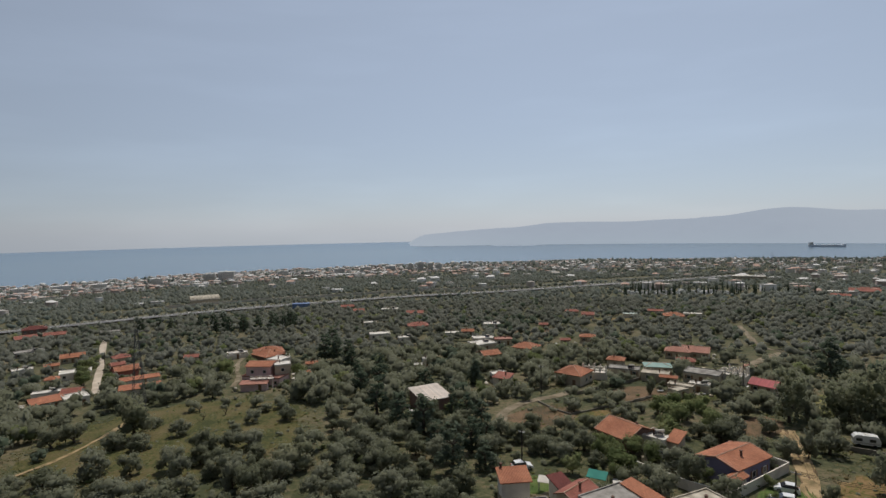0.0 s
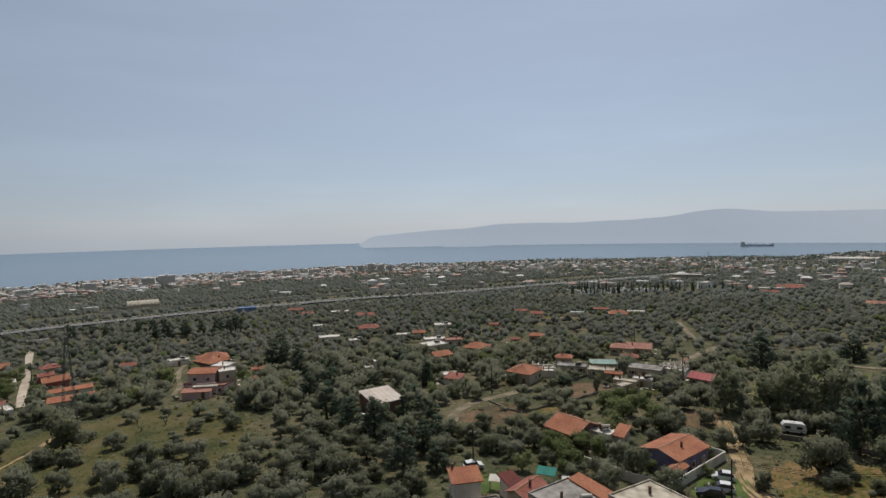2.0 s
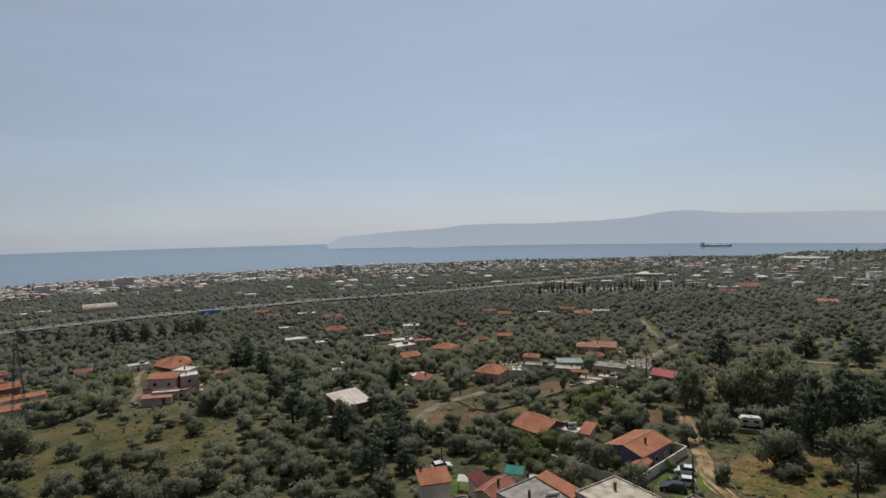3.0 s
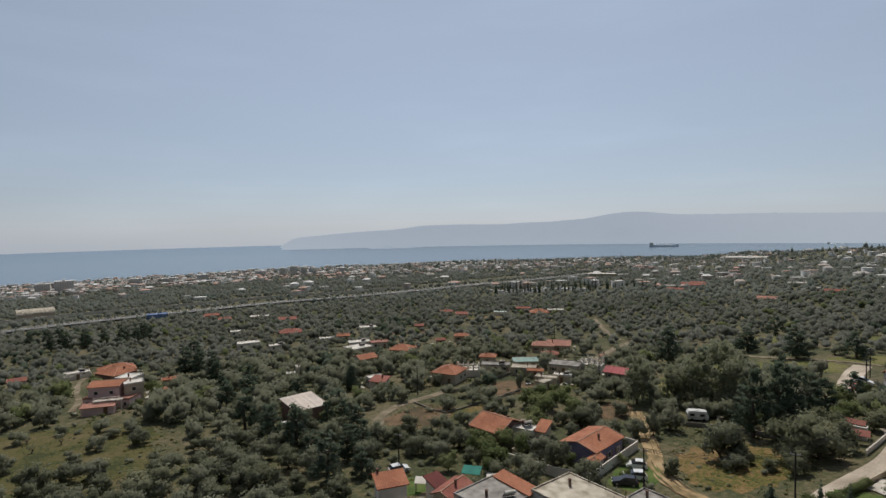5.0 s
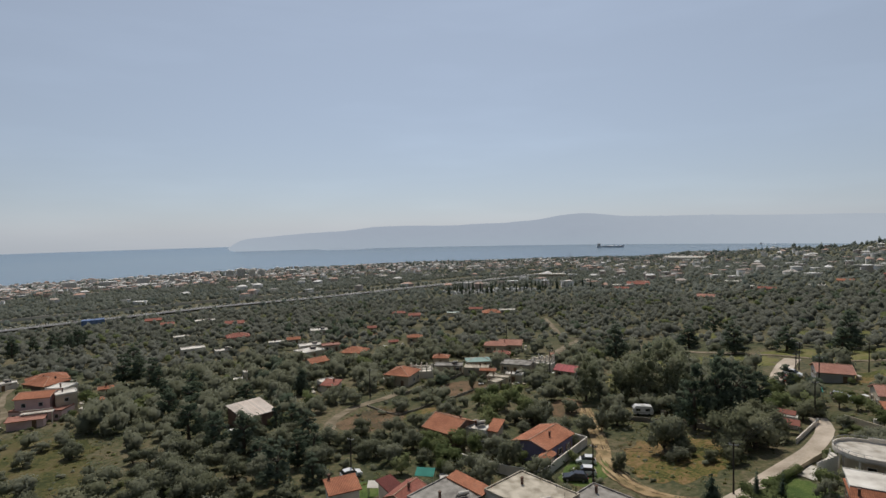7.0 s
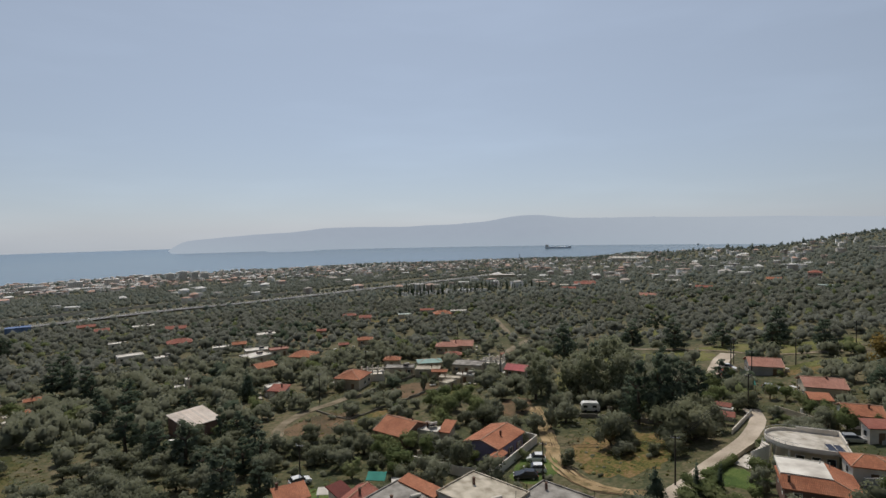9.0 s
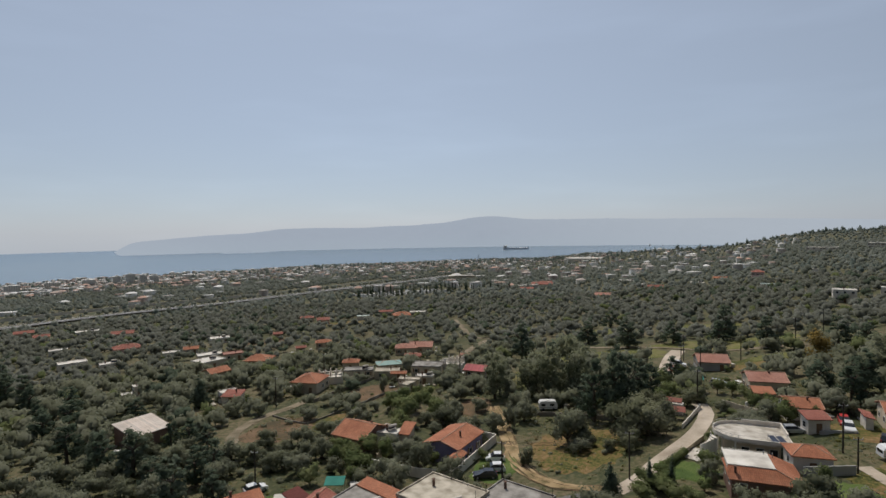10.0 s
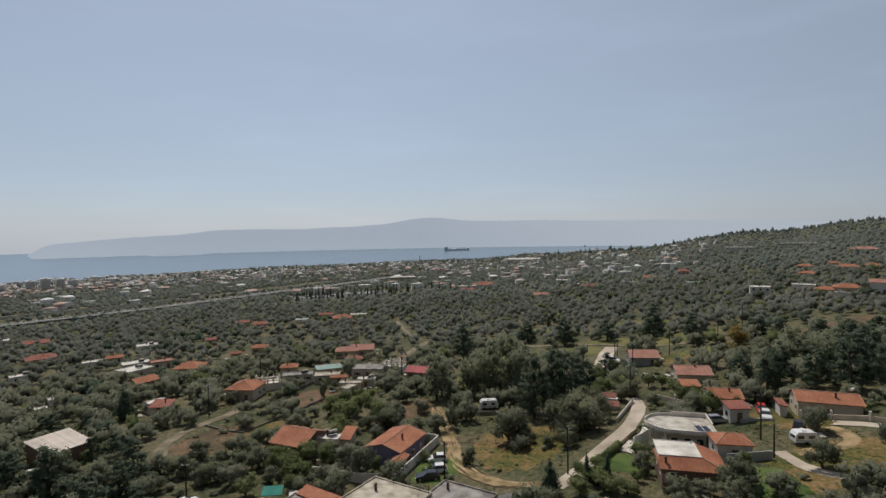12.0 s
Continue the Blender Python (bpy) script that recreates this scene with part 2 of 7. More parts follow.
SOLAR = material("solar_glass", [(0.03, 0.035, 0.06), (0.06, 0.07, 0.10)], 2, 0.15, spec=0.7)
TERRACE = material("terrace_screed", [(0.34, 0.30, 0.25), (0.52, 0.48, 0.42), (0.62, 0.58, 0.52)], 2.4, 0.9, 0.2, contrast=2.8, fine=0.6)
# town paints and roofs of mixed tone, paled and greyed with coast haze
HAZED_TOWN_WALL = material("hazed_town_render", [(0.522, 0.435, 0.392), (0.696, 0.652, 0.609), (0.841, 0.812, 0.768), (1.015, 0.986, 0.957)], 0.02, 0.9, island=1.1, fine=0.1)
HAZED_TOWN_ROOF = material("hazed_town_roofs", [(0.480, 0.315, 0.255), (0.450, 0.375, 0.330), (0.420, 0.405, 0.390), (0.525, 0.510, 0.495), (0.690, 0.675, 0.660)], 0.02, 0.9, island=1.1, fine=0.1)


def ground_material():
    m = material("grove_floor", [(0.052, 0.060, 0.028), (0.090, 0.090, 0.044), (0.122, 0.108, 0.056), (0.160, 0.130, 0.078)], 0.3, 0.95, 0.9, 1.3, fine=2.2, contrast=2.6)
    n, l = m.node_tree.nodes, m.node_tree.links
    b = n["Principled BSDF"]
    tc = n.new("ShaderNodeTexCoord")
    tuft, cut = n.new("ShaderNodeTexNoise"), n.new("ShaderNodeMapRange")
    tuft.inputs["Scale"].default_value, tuft.inputs["Detail"].default_value = 1.1, 6
    cut.inputs["From Min"].default_value, cut.inputs["From Max"].default_value = 0.48, 0.62
    mixed = n.new("ShaderNodeMix")
    mixed.data_type = "RGBA"
    mixed.inputs[7].default_value = (0.045, 0.056, 0.018, 1)
    l.new(tc.outputs["Object"], tuft.inputs["Vector"])
    l.new(tuft.outputs[0], cut.inputs[0])
    half = n.new("ShaderNodeMath")
    half.operation = "MULTIPLY"
    half.inputs[1].default_value = 0.65
    l.new(cut.outputs[0], half.inputs[0])
    l.new(half.outputs[0], mixed.inputs[0])
    l.new(b.inputs["Base Color"].links[0].from_socket, mixed.inputs[6])
    l.new(mixed.outputs[2], b.inputs["Base Color"])
    return m


GROUND = ground_material()


def sea_material():
    m = bpy.data.materials.new("sea_water")
    m.use_nodes = True
    n, l = m.node_tree.nodes, m.node_tree.links
    b = n["Principled BSDF"]
    b.inputs["Base Color"].default_value = (0.120, 0.190, 0.262, 1)
    b.inputs["Roughness"].default_value, b.inputs["IOR"].default_value = 0.22, 1.33
    tc, mp, w1, bn = n.new("ShaderNodeTexCoord"), n.new("ShaderNodeMapping"), n.new("ShaderNodeTexNoise"), n.new("ShaderNodeBump")
    mp.inputs["Scale"].default_value = (0.02, 0.05, 0.05)
    w1.inputs["Scale"].default_value, w1.inputs["Detail"].default_value = 1.0, 6
    bn.inputs["Strength"].default_value, bn.inputs["Distance"].default_value = 0.14, 0.6
    l.new(tc.outputs["Object"], mp.inputs[0])
    l.new(mp.outputs[0], w1.inputs["Vector"])
    l.new(w1.outputs[0], bn.inputs["Height"])
    l.new(bn.outputs[0], b.inputs["Normal"])
    return m


SEA = sea_material()


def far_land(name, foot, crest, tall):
    """Distant land, a plain glowing backdrop: kilometres of haze painted in, thicker over water."""
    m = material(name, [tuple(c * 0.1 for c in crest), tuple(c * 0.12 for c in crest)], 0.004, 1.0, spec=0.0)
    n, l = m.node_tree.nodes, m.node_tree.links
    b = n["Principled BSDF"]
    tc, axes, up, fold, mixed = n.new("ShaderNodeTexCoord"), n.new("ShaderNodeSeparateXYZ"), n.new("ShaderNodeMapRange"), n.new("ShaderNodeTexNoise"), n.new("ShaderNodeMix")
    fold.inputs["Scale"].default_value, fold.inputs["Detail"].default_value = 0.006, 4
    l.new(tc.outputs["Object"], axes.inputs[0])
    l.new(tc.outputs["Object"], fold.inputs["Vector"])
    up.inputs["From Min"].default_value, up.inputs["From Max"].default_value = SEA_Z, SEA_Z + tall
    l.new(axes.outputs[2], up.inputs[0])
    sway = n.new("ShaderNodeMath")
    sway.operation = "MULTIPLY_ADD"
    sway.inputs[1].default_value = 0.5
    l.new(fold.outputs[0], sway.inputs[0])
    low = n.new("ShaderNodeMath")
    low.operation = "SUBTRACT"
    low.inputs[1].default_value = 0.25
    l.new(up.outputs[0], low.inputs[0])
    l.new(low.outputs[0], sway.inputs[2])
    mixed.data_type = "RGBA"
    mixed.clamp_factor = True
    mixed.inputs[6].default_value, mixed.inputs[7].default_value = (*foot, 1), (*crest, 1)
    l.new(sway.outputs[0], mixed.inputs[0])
    ends, wash = n.new("ShaderNodeValToRGB"), n.new("ShaderNodeMix")  # both ends of the range take on the haze colour
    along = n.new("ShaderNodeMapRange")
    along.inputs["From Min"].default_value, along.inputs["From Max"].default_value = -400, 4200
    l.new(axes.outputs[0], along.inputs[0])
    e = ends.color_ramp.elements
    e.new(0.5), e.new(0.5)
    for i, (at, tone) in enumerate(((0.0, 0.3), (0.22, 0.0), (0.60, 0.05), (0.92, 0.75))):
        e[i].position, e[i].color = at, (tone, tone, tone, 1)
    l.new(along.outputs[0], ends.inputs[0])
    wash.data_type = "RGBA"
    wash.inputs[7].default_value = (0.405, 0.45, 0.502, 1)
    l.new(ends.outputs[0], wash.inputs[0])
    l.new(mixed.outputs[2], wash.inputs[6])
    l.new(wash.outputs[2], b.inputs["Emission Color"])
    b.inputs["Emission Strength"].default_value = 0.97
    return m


# ---- mesh helpers ----
class Geo:
    """Vertices, faces, face maps and face materials of one mesh in the making."""

    def __init__(self):
        self.v, self.f, self.uv, self.mi = [], [], {}, {}

    def face(self, pts, uv=None, mi=0):
        k = len(self.v)
        self.v.extend(tuple(p) for p in pts)
        self.f.append(tuple(range(k, k + len(pts))))
        if uv:
            self.uv[len(self.f) - 1] = uv
        if mi:
            self.mi[len(self.f) - 1] = mi
        return self

    def box(self, x0, y0, z0, x1, y1, z1, mi=0, m=None):
        k = len(self.v)
        c = [(x, y, z) for z in (z0, z1) for y in (y0, y1) for x in (x0, x1)]
        self.v.extend(tuple(m @ Vector(p)) if m else p for p in c)
        for q in ((0, 2, 3, 1), (4, 5, 7, 6), (0, 1, 5, 4), (1, 3, 7, 5), (3, 2, 6, 7), (2, 0, 4, 6)):
            self.f.append(tuple(k + i for i in q))
            if mi:
                self.mi[len(self.f) - 1] = mi
        return self

    def prism(self, outline, z0, z1, cap=True):
        """An upright prism over an anticlockwise outline."""
        k, n = len(self.v), len(outline)
        self.v.extend((x, y, z0) for x, y in outline)
        self.v.extend((x, y, z1) for x, y in outline)
        for i in range(n):
            j = (i + 1) % n
            self.f.append((k + i, k + j, k + n + j, k + n + i))
        if cap:
            self.f.append(tuple(k + n + i for i in range(n)))
            self.f.append(tuple(k + i for i in reversed(range(n))))
        return self

    def tube(self, pts, radii, sides=6, mi=0):
        k, first = len(self.v), len(self.f)
        for i, p in enumerate(pts):
            p = Vector(p)
            a, b = Vector(pts[max(0, i - 1)]), Vector(pts[min(len(pts) - 1, i + 1)])
            t = (b - a).normalized()
            s = t.cross(Vector((0.31, 0.95, 0.07))).normalized()
            u = t.cross(s)
            r = radii[i] if hasattr(radii, "__len__") else radii
            for j in range(sides):
                ang = 2 * math.pi * j / sides
                self.v.append(tuple(p + r * (math.cos(ang) * s + math.sin(ang) * u)))
        for i in range(len(pts) - 1):
            for j in range(sides):
                j2 = (j + 1) % sides
                self.f.append((k + i * sides + j, k + i * sides + j2, k + (i + 1) * sides + j2, k + (i + 1) * sides + j))
        self.f.append(tuple(k + j for j in reversed(range(sides))))
        self.f.append(tuple(k + (len(pts) - 1) * sides + j for j in range(sides)))
        if mi:
            self.mi.update((i, mi) for i in range(first, len(self.f)))
        return self

    def mesh(self, name, *mats, smooth=False):
        me = bpy.data.meshes.new(name)
        me.from_pydata(self.v, [], self.f)
        for m in mats:
            me.materials.append(m)
        if self.uv:
            lay = me.uv_layers.new(name="map")
            for p in me.polygons:
                if p.index in self.uv:
                    for li, c in zip(p.loop_indices, self.uv[p.index]):
                        lay.data[li].uv = c
        for i, s in self.mi.items():
            me.polygons[i].material_index = s
        if smooth:
            me.polygons.foreach_set("use_smooth", [True] * len(me.polygons))
        me.update()
        return me


def part(name, geo, mat, parent, label="", m=None, smooth=False):
    """One mesh object under a thing or a part."""
    me = geo if isinstance(geo, bpy.types.Mesh) else geo.mesh(name, *(mat if isinstance(mat, tuple) else (mat,)), smooth=smooth)
    ob = new(name, me)
    ob.parent = parent
    if m is not None:
        ob.matrix_basis = m
    if label:
        tagged(ob, label)
    return ob


def thing(name, m, label, category, group="", kind=""):
    ob = new(name)
    ob.matrix_basis = m
    return tagged(ob, label, category, group, kind)


def big_mesh(name, verts, faces, mats, index=None, normals=None):
    """One mesh out of arrays; all faces have the same number of corners. normals: soft ones, a vertex each."""
    me = bpy.data.meshes.new(name)
    nv, (nf, k) = len(verts), faces.shape
    me.vertices.add(nv)
    me.vertices.foreach_set("co", np.ascontiguousarray(verts, np.float32).ravel())
    me.loops.add(nf * k)
    me.loops.foreach_set("vertex_index", np.ascontiguousarray(faces, np.int32).ravel())
    me.polygons.add(nf)
    me.polygons.foreach_set("loop_start", np.arange(0, nf * k, k, dtype=np.int32))
    for m in mats:
        me.materials.append(m)
    if index is not None:
        me.polygons.foreach_set("material_index", np.ascontiguousarray(index, np.int32))
    me.update(calc_edges=True)
    if normals is not None:
        me.polygons.foreach_set("use_smooth", np.ones(nf, dtype=bool))
        me.normals_split_custom_set_from_vertices(np.ascontiguousarray(normals, np.float32))
    return me


# ---- the lie of the land: a slope down to the sea, a hill beyond the village ----
AZIMUTHS = np.array([-180, -60, -40, -15, 0, 20, 37, 53, 65, 74, 95, 180.0])
FALLS = np.array([0.0, 0.062, 0.0595, 0.055, 0.052, 0.047, 0.043, 0.018, -0.0106, -0.027, -0.03, 0.0])


def heights(x, y):
    x, y = np.asarray(x, float), np.asarray(y, float)
    d, a = np.hypot(x, y), np.degrees(np.arctan2(x, y))
    i = np.clip(np.searchsorted(AZIMUTHS, a) - 1, 0, len(AZIMUTHS) - 2)
    u = (a - AZIMUTHS[i]) / (AZIMUTHS[i + 1] - AZIMUTHS[i])
    r = FALLS[i] + (FALLS[i + 1] - FALLS[i]) * u * u * (3 - 2 * u)
    z = -r * d - np.clip((0.035 - r) / 0.03, 0, 1) * 0.07 * np.clip(d - 1650, 0, None)
    return np.maximum(z, -135)


def height(x, y):
    return float(heights(x, y))


def build_ground():
    rings = np.concatenate([[0.002], np.geomspace(12, 4900, 170)])
    az = np.radians(np.concatenate([np.arange(-180, -50, 5), np.arange(-50, 86, 0.75), np.arange(86, 180, 5)]))
    nr, na = len(rings), len(az)
    x, y = rings[:, None] * np.sin(az), rings[:, None] * np.cos(az)
    v = np.stack([x, y, heights(x, y)], -1).reshape(-1, 3)
    i, j = np.meshgrid(np.arange(nr - 1), np.arange(na), indexing="ij")
    j2 = (j + 1) % na
    f = np.stack([i * na + j, (i + 1) * na + j, (i + 1) * na + j2, i * na + j2], -1).reshape(-1, 4)[:, ::-1]
    ob = new("ground", big_mesh("ground", v, f, [GROUND]))
    tagged(ob, "olive-green and brown grassy slope falling towards the sea", "ground", kind="structure")
    g, n = Geo(), 180  # the open sea swells up to the skyline
    for d, z in ((4000, 0), (4500, 13), (4960, 30)):
        g.v += [(d * math.cos(2 * math.pi * k / n), d * math.sin(2 * math.pi * k / n), SEA_Z + z) for k in range(n)]
    g.f = [tuple(range(n))] + [(r * n + k, r * n + n + k, r * n + n + (k + 1) % n, r * n + (k + 1) % n) for r in (0, 1) for k in range(n)]
    ob = new("water", g.mesh("water", SEA))
    tagged(ob, "hazy grey-blue sea under a pale sky", "sea", kind="structure")


build_ground()


def ridge(name, az0, az1, tops, dist, depth, mat, label, seed):
    """A far mountain range: heights over the sea at even steps of azimuth, with a rough face towards the sea."""
    rnd = np.random.RandomState(seed)
    n = 160
    az = np.radians(np.linspace(az0, az1, n))
    top = np.interp(np.linspace(0, len(tops) - 1, n), np.arange(len(tops)), tops)
    k = np.array([0.06, 0.24, 0.4, 0.24, 0.06])
    top = np.convolve(np.pad(top, 2, "edge"), k, "valid") + np.convolve(rnd.randn(n + 4), k, "valid") * 2.0
    top = np.maximum(top, 1)
    rows = []
    for s in np.linspace(0, 1, 9):
        rr = dist + depth * s + (rnd.randn(n) * 12 if 0 < s < 1 else 0)
        zz = SEA_Z - 2 + (top + 2) * s ** 0.8 * (1 + (rnd.randn(n) * 0.05 if 0 < s < 1 else 0))
        rows.append(np.stack([rr * np.sin(az), rr * np.cos(az), zz], -1))
    v = np.concatenate(rows)
    i, j = np.meshgrid(np.arange(8), np.arange(n - 1), indexing="ij")
    f = np.stack([i * n + j, (i + 1) * n + j, (i + 1) * n + j + 1, i * n + j + 1], -1).reshape(-1, 4)[:, ::-1]
    me = big_mesh(name, v, f, [mat])
    me.polygons.foreach_set("use_smooth", [True] * len(me.polygons))
    tagged(new(name, me), label, "mountain", kind="structure")


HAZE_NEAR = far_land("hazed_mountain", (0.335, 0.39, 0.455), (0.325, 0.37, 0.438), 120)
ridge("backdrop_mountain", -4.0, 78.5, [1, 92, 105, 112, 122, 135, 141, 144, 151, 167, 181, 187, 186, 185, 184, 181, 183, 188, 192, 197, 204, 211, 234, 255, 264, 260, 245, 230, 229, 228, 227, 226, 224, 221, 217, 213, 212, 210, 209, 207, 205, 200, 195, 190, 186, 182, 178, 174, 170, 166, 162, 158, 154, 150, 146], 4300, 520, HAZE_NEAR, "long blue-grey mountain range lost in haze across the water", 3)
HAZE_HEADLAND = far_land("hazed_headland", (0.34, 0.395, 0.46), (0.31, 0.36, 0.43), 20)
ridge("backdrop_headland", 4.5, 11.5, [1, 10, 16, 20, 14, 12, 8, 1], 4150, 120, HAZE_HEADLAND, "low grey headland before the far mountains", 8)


# ---- roads, tracks, plots: thin sheets laid on the slope ----
ROADS = []  # (points, half width) to keep the trees off
FIELDS = []  # (x, y, rx, ry, turn, share of trees kept)


def smooth_line(pts, step):
    """A soft line through the points (Catmull-Rom), cut into even steps."""
    p = [Vector((*q, 0)) for q in pts]
    p = [2 * p[0] - p[1]] + p + [2 * p[-1] - p[-2]]
    out = []
    for a, b, c, d in zip(p, p[1:], p[2:], p[3:]):
        n = max(2, int((c - b).length / step))
        for k in range(n):
            t = k / n
            out.append(0.5 * ((2 * b) + (c - a) * t + (2 * a - 5 * b + 4 * c - d) * t * t + (3 * b - a - 3 * c + d) * t ** 3))
    out.append(p[-2])
    return out


def strip(name, pts, width, mat, label, category, lift=0.06, rough=0.0, step=3.0, keep=1.0, seed=1, across=3):
    rnd = random.Random(seed)
    line = smooth_line(pts, step)
    ROADS.append(([(q.x, q.y) for q in line], width / 2 + keep))
    rows = []
    jit = [[rnd.uniform(-1, 1) for _ in range(len(line) + 4)] for _ in (0, 1)]
    soft = [[sum(j[i:i + 5]) / 5 * 2.2 * rough for i in range(len(line))] for j in jit]
    for i, q in enumerate(line):
        t = (line[min(i + 1, len(line) - 1)] - line[max(0, i - 1)]).normalized()
        s = Vector((t.y, -t.x, 0))
        l, r = width / 2 + soft[0][i], width / 2 + soft[1][i]
        row = []
        for k in range(across + 1):
            pt = q + s * (-l + (l + r) * k / across)
            row.append((pt.x, pt.y, height(pt.x, pt.y) + lift))
        rows.append(row)
    n = across + 1
    v = [p for row in rows for p in row]
    f = np.array([(i * n + k, i * n + k + 1, (i + 1) * n + k + 1, (i + 1) * n + k) for i in range(len(rows) - 1) for k in range(across)])
    ob = new(name, big_mesh(name, np.array(v), f, [mat]))
    return tagged(ob, label, category, kind="structure")


def plot(name, x, y, rx, ry, turn, mat, label, trees=0.0, lift=0.05, seed=1):
    """An open patch of ground with an uneven edge."""
    rnd = random.Random(seed)
    lift = 0.05 + 0.014 * len(FIELDS)
    FIELDS.append((x, y, rx, ry, turn, trees))
    if mat is None:
        return
    n, c, s = 40, math.cos(radians(turn)), math.sin(radians(turn))
    wob = [rnd.uniform(0.86, 1.08) for _ in range(n)]
    v, f = [], []
    for ring in range(1, 6):
        for k in range(n):
            a = 2 * math.pi * k / n
            q = ring / 5 * (wob[k] if ring > 3 else 1)
            px, py = x + c * rx * q * math.cos(a) - s * ry * q * math.sin(a), y + s * rx * q * math.cos(a) + c * ry * q * math.sin(a)
            v.append((px, py, height(px, py) + (lift if ring < 5 else -0.12)))
    for ring in range(4):
        for k in range(n):
            k2 = (k + 1) % n
            f.append((ring * n + k, (ring + 1) * n + k, (ring + 1) * n + k2, ring * n + k2))
    g = Geo()
    g.v, g.f = v, f + [tuple(range(n))]
    tagged(new(name, g.mesh(name, mat)), label, "field", kind="structure")


strip("motorway", [(-470, 250), (-385, 308), (-302, 362), (-217, 413), (-136, 455), (-48, 497), (32, 524), (114, 562), (200, 614), (290, 676), (360, 728), (450, 800)], 17, MOTORWAY, "grey two-way motorway running along the coast", "road", 1.2, step=12, keep=15)
MOTOR_LINE = ROADS[0][0]
strip("service_road", [(-300, 480), (-212, 525), (-114, 562), (-40, 588), (46, 606), (140, 650), (240, 720), (320, 790)], 5, MOTORWAY, "grey service road beyond the motorway", "road", 0.6, step=12, keep=17)
strip("road", [(52, 64.5), (57, 63.2), (62, 62.5)], 4.2, ASPHALT, "grey asphalt street at the foot of the lane", "road", 0.10, 0.15, seed=44)
strip("road", [(62, 61.6), (68.3, 62.4), (74.6, 64.4), (82.7, 66.7), (90, 69.1), (96.4, 72.0), (104, 76.2), (109, 81.6)], 3.1, CONCRETE_ROAD, "pale concrete village lane between walls", "road", 0.07, 0.15, seed=4)
strip("road", [(125.5, 104), (135, 111), (144, 117), (154, 122.5)], 4.8, CONCRETE_ROAD, "pale concrete road at the village crossing", "road", 0.12, 0.2, keep=2.5, seed=14)
strip("road", [(115.6, 33), (112.6, 41.4), (109.6, 48.0), (106.2, 52.6), (103.2, 55.6)], 2.6, CONCRETE_ROAD, "pale lane in front of the bungalow", "road", 0.15, 0.2, seed=7)
strip("road", [(91, 28), (90.6, 32.7), (91.0, 36.4), (92.8, 40.0), (94.6, 43.0)], 2.4, CONCRETE_ROAD, "pale gravel drive beside the electricity poles", "road", 0.13, 0.55, step=1.5, seed=8)
strip("path", [(96, 41.0), (99.5, 38.2), (102.2, 36.4), (106.4, 36.8), (109.4, 40.4), (108.4, 44.4)], 2.4, DIRT, "bare earth wheel track round an olive tree", "path", 0.12, 0.35, step=1.2, keep=-0.8, seed=18)
strip("road", [(-196, 305), (-186, 289), (-165, 255), (-148, 228), (-127, 193), (-111, 167)], 2.6, CONCRETE_ROAD, "pale concrete lane between the houses", "road", 0.25, 0.3, step=6, keep=-0.3, seed=5)
TRACK = [(73, 113), (69, 104), (65, 96.5), (61.5, 89), (58, 82.5), (56.3, 75.5), (57.2, 69), (62, 63)]
strip("path", TRACK, 2.7, DRY, "worn grass of the dirt track", "path", 0.08, 0.6, step=1.2, seed=9)
for k, (side, wide) in enumerate(((-1.25, 0.4), (-0.8, 0.7), (-0.3, 0.35), (0.3, 0.4), (0.75, 0.7), (1.3, 0.35))):
    strip("path", [(x + side * (1.0 + 0.25 * math.sin(i * 1.7 + k)), y - side * 0.5) for i, (x, y) in enumerate(TRACK)], wide, DIRT, "orange-brown wheel rut of a dirt track", "path", 0.12 + 0.012 * k, 0.3, step=0.9, keep=0.3, seed=20 + k)
strip("path", [(12.2, 120.5), (13.0, 123.7), (14.0, 128.3), (16.6, 132.6), (20.1, 136.2), (24.5, 139.6), (30, 142.5), (37, 147)], 2.6, GREY_DIRT, "brown dirt path curving beside a dry plot", "path", 0.12, 0.4, step=1.5, seed=10)
strip("path", [(150, 270), (142, 250), (135, 234), (128, 218), (126, 205), (132, 196), (137, 184), (148, 160)], 2.2, GREY_DIRT, "pale track winding between olive trees", "path", 0.16, 0.5, keep=0.8, seed=11)
strip("path", [(126, 198), (110, 184), (94, 170), (82, 163)], 2.8, GREY_DIRT, "pale yard track behind the white frames", "path", 0.16, 0.4, seed=15)
strip("path", [(136, 182), (142, 160), (149, 140), (157, 124), (166, 109), (176, 92)], 2.2, GREY_DIRT, "pale track along the grove", "path", 0.16, 0.5, keep=1.5, seed=12)
plot("field", 23.5, 125.5, 11.5, 8.5, 35, DRY, "dry brown fenced plot", 0.03, seed=2)
plot("field", 37, 124, 9, 5, 20, MEADOW, "rough grass beyond the low wall", 0.2, seed=22)
plot("field", 71, 80, 14.5, 10, 40, MEADOW, "rough green and brown meadow beside the dirt track", 0.04, seed=3)
plot("field", 52.5, 80.8, 7.5, 4.6, 35, LAWN, "green grass with parked cars", 0.0, 0.045, seed=4)
plot("field", 96, 34, 16, 9, -20, MEADOW, "yellow-green meadow around the caravan", 0.05, seed=5)
plot("field", -62, 122, 34, 32, -20, HILL_MEADOW, "olive-green hillside meadow with scattered trees", 0.06, 0.04, seed=6)
plot("field", 14, 88, 6, 4, 20, LAWN, "mown lawn beside the small white house", 0.0, seed=7)
plot("field", 76, 60, 4.5, 6, 30, LAWN, "green garden lawn behind a hedge", 0.0, seed=8)
plot("field", 131, 136, 26, 13, -30, CLEARING, "yellow-green clearing behind the tall trees", 0.10, seed=9)
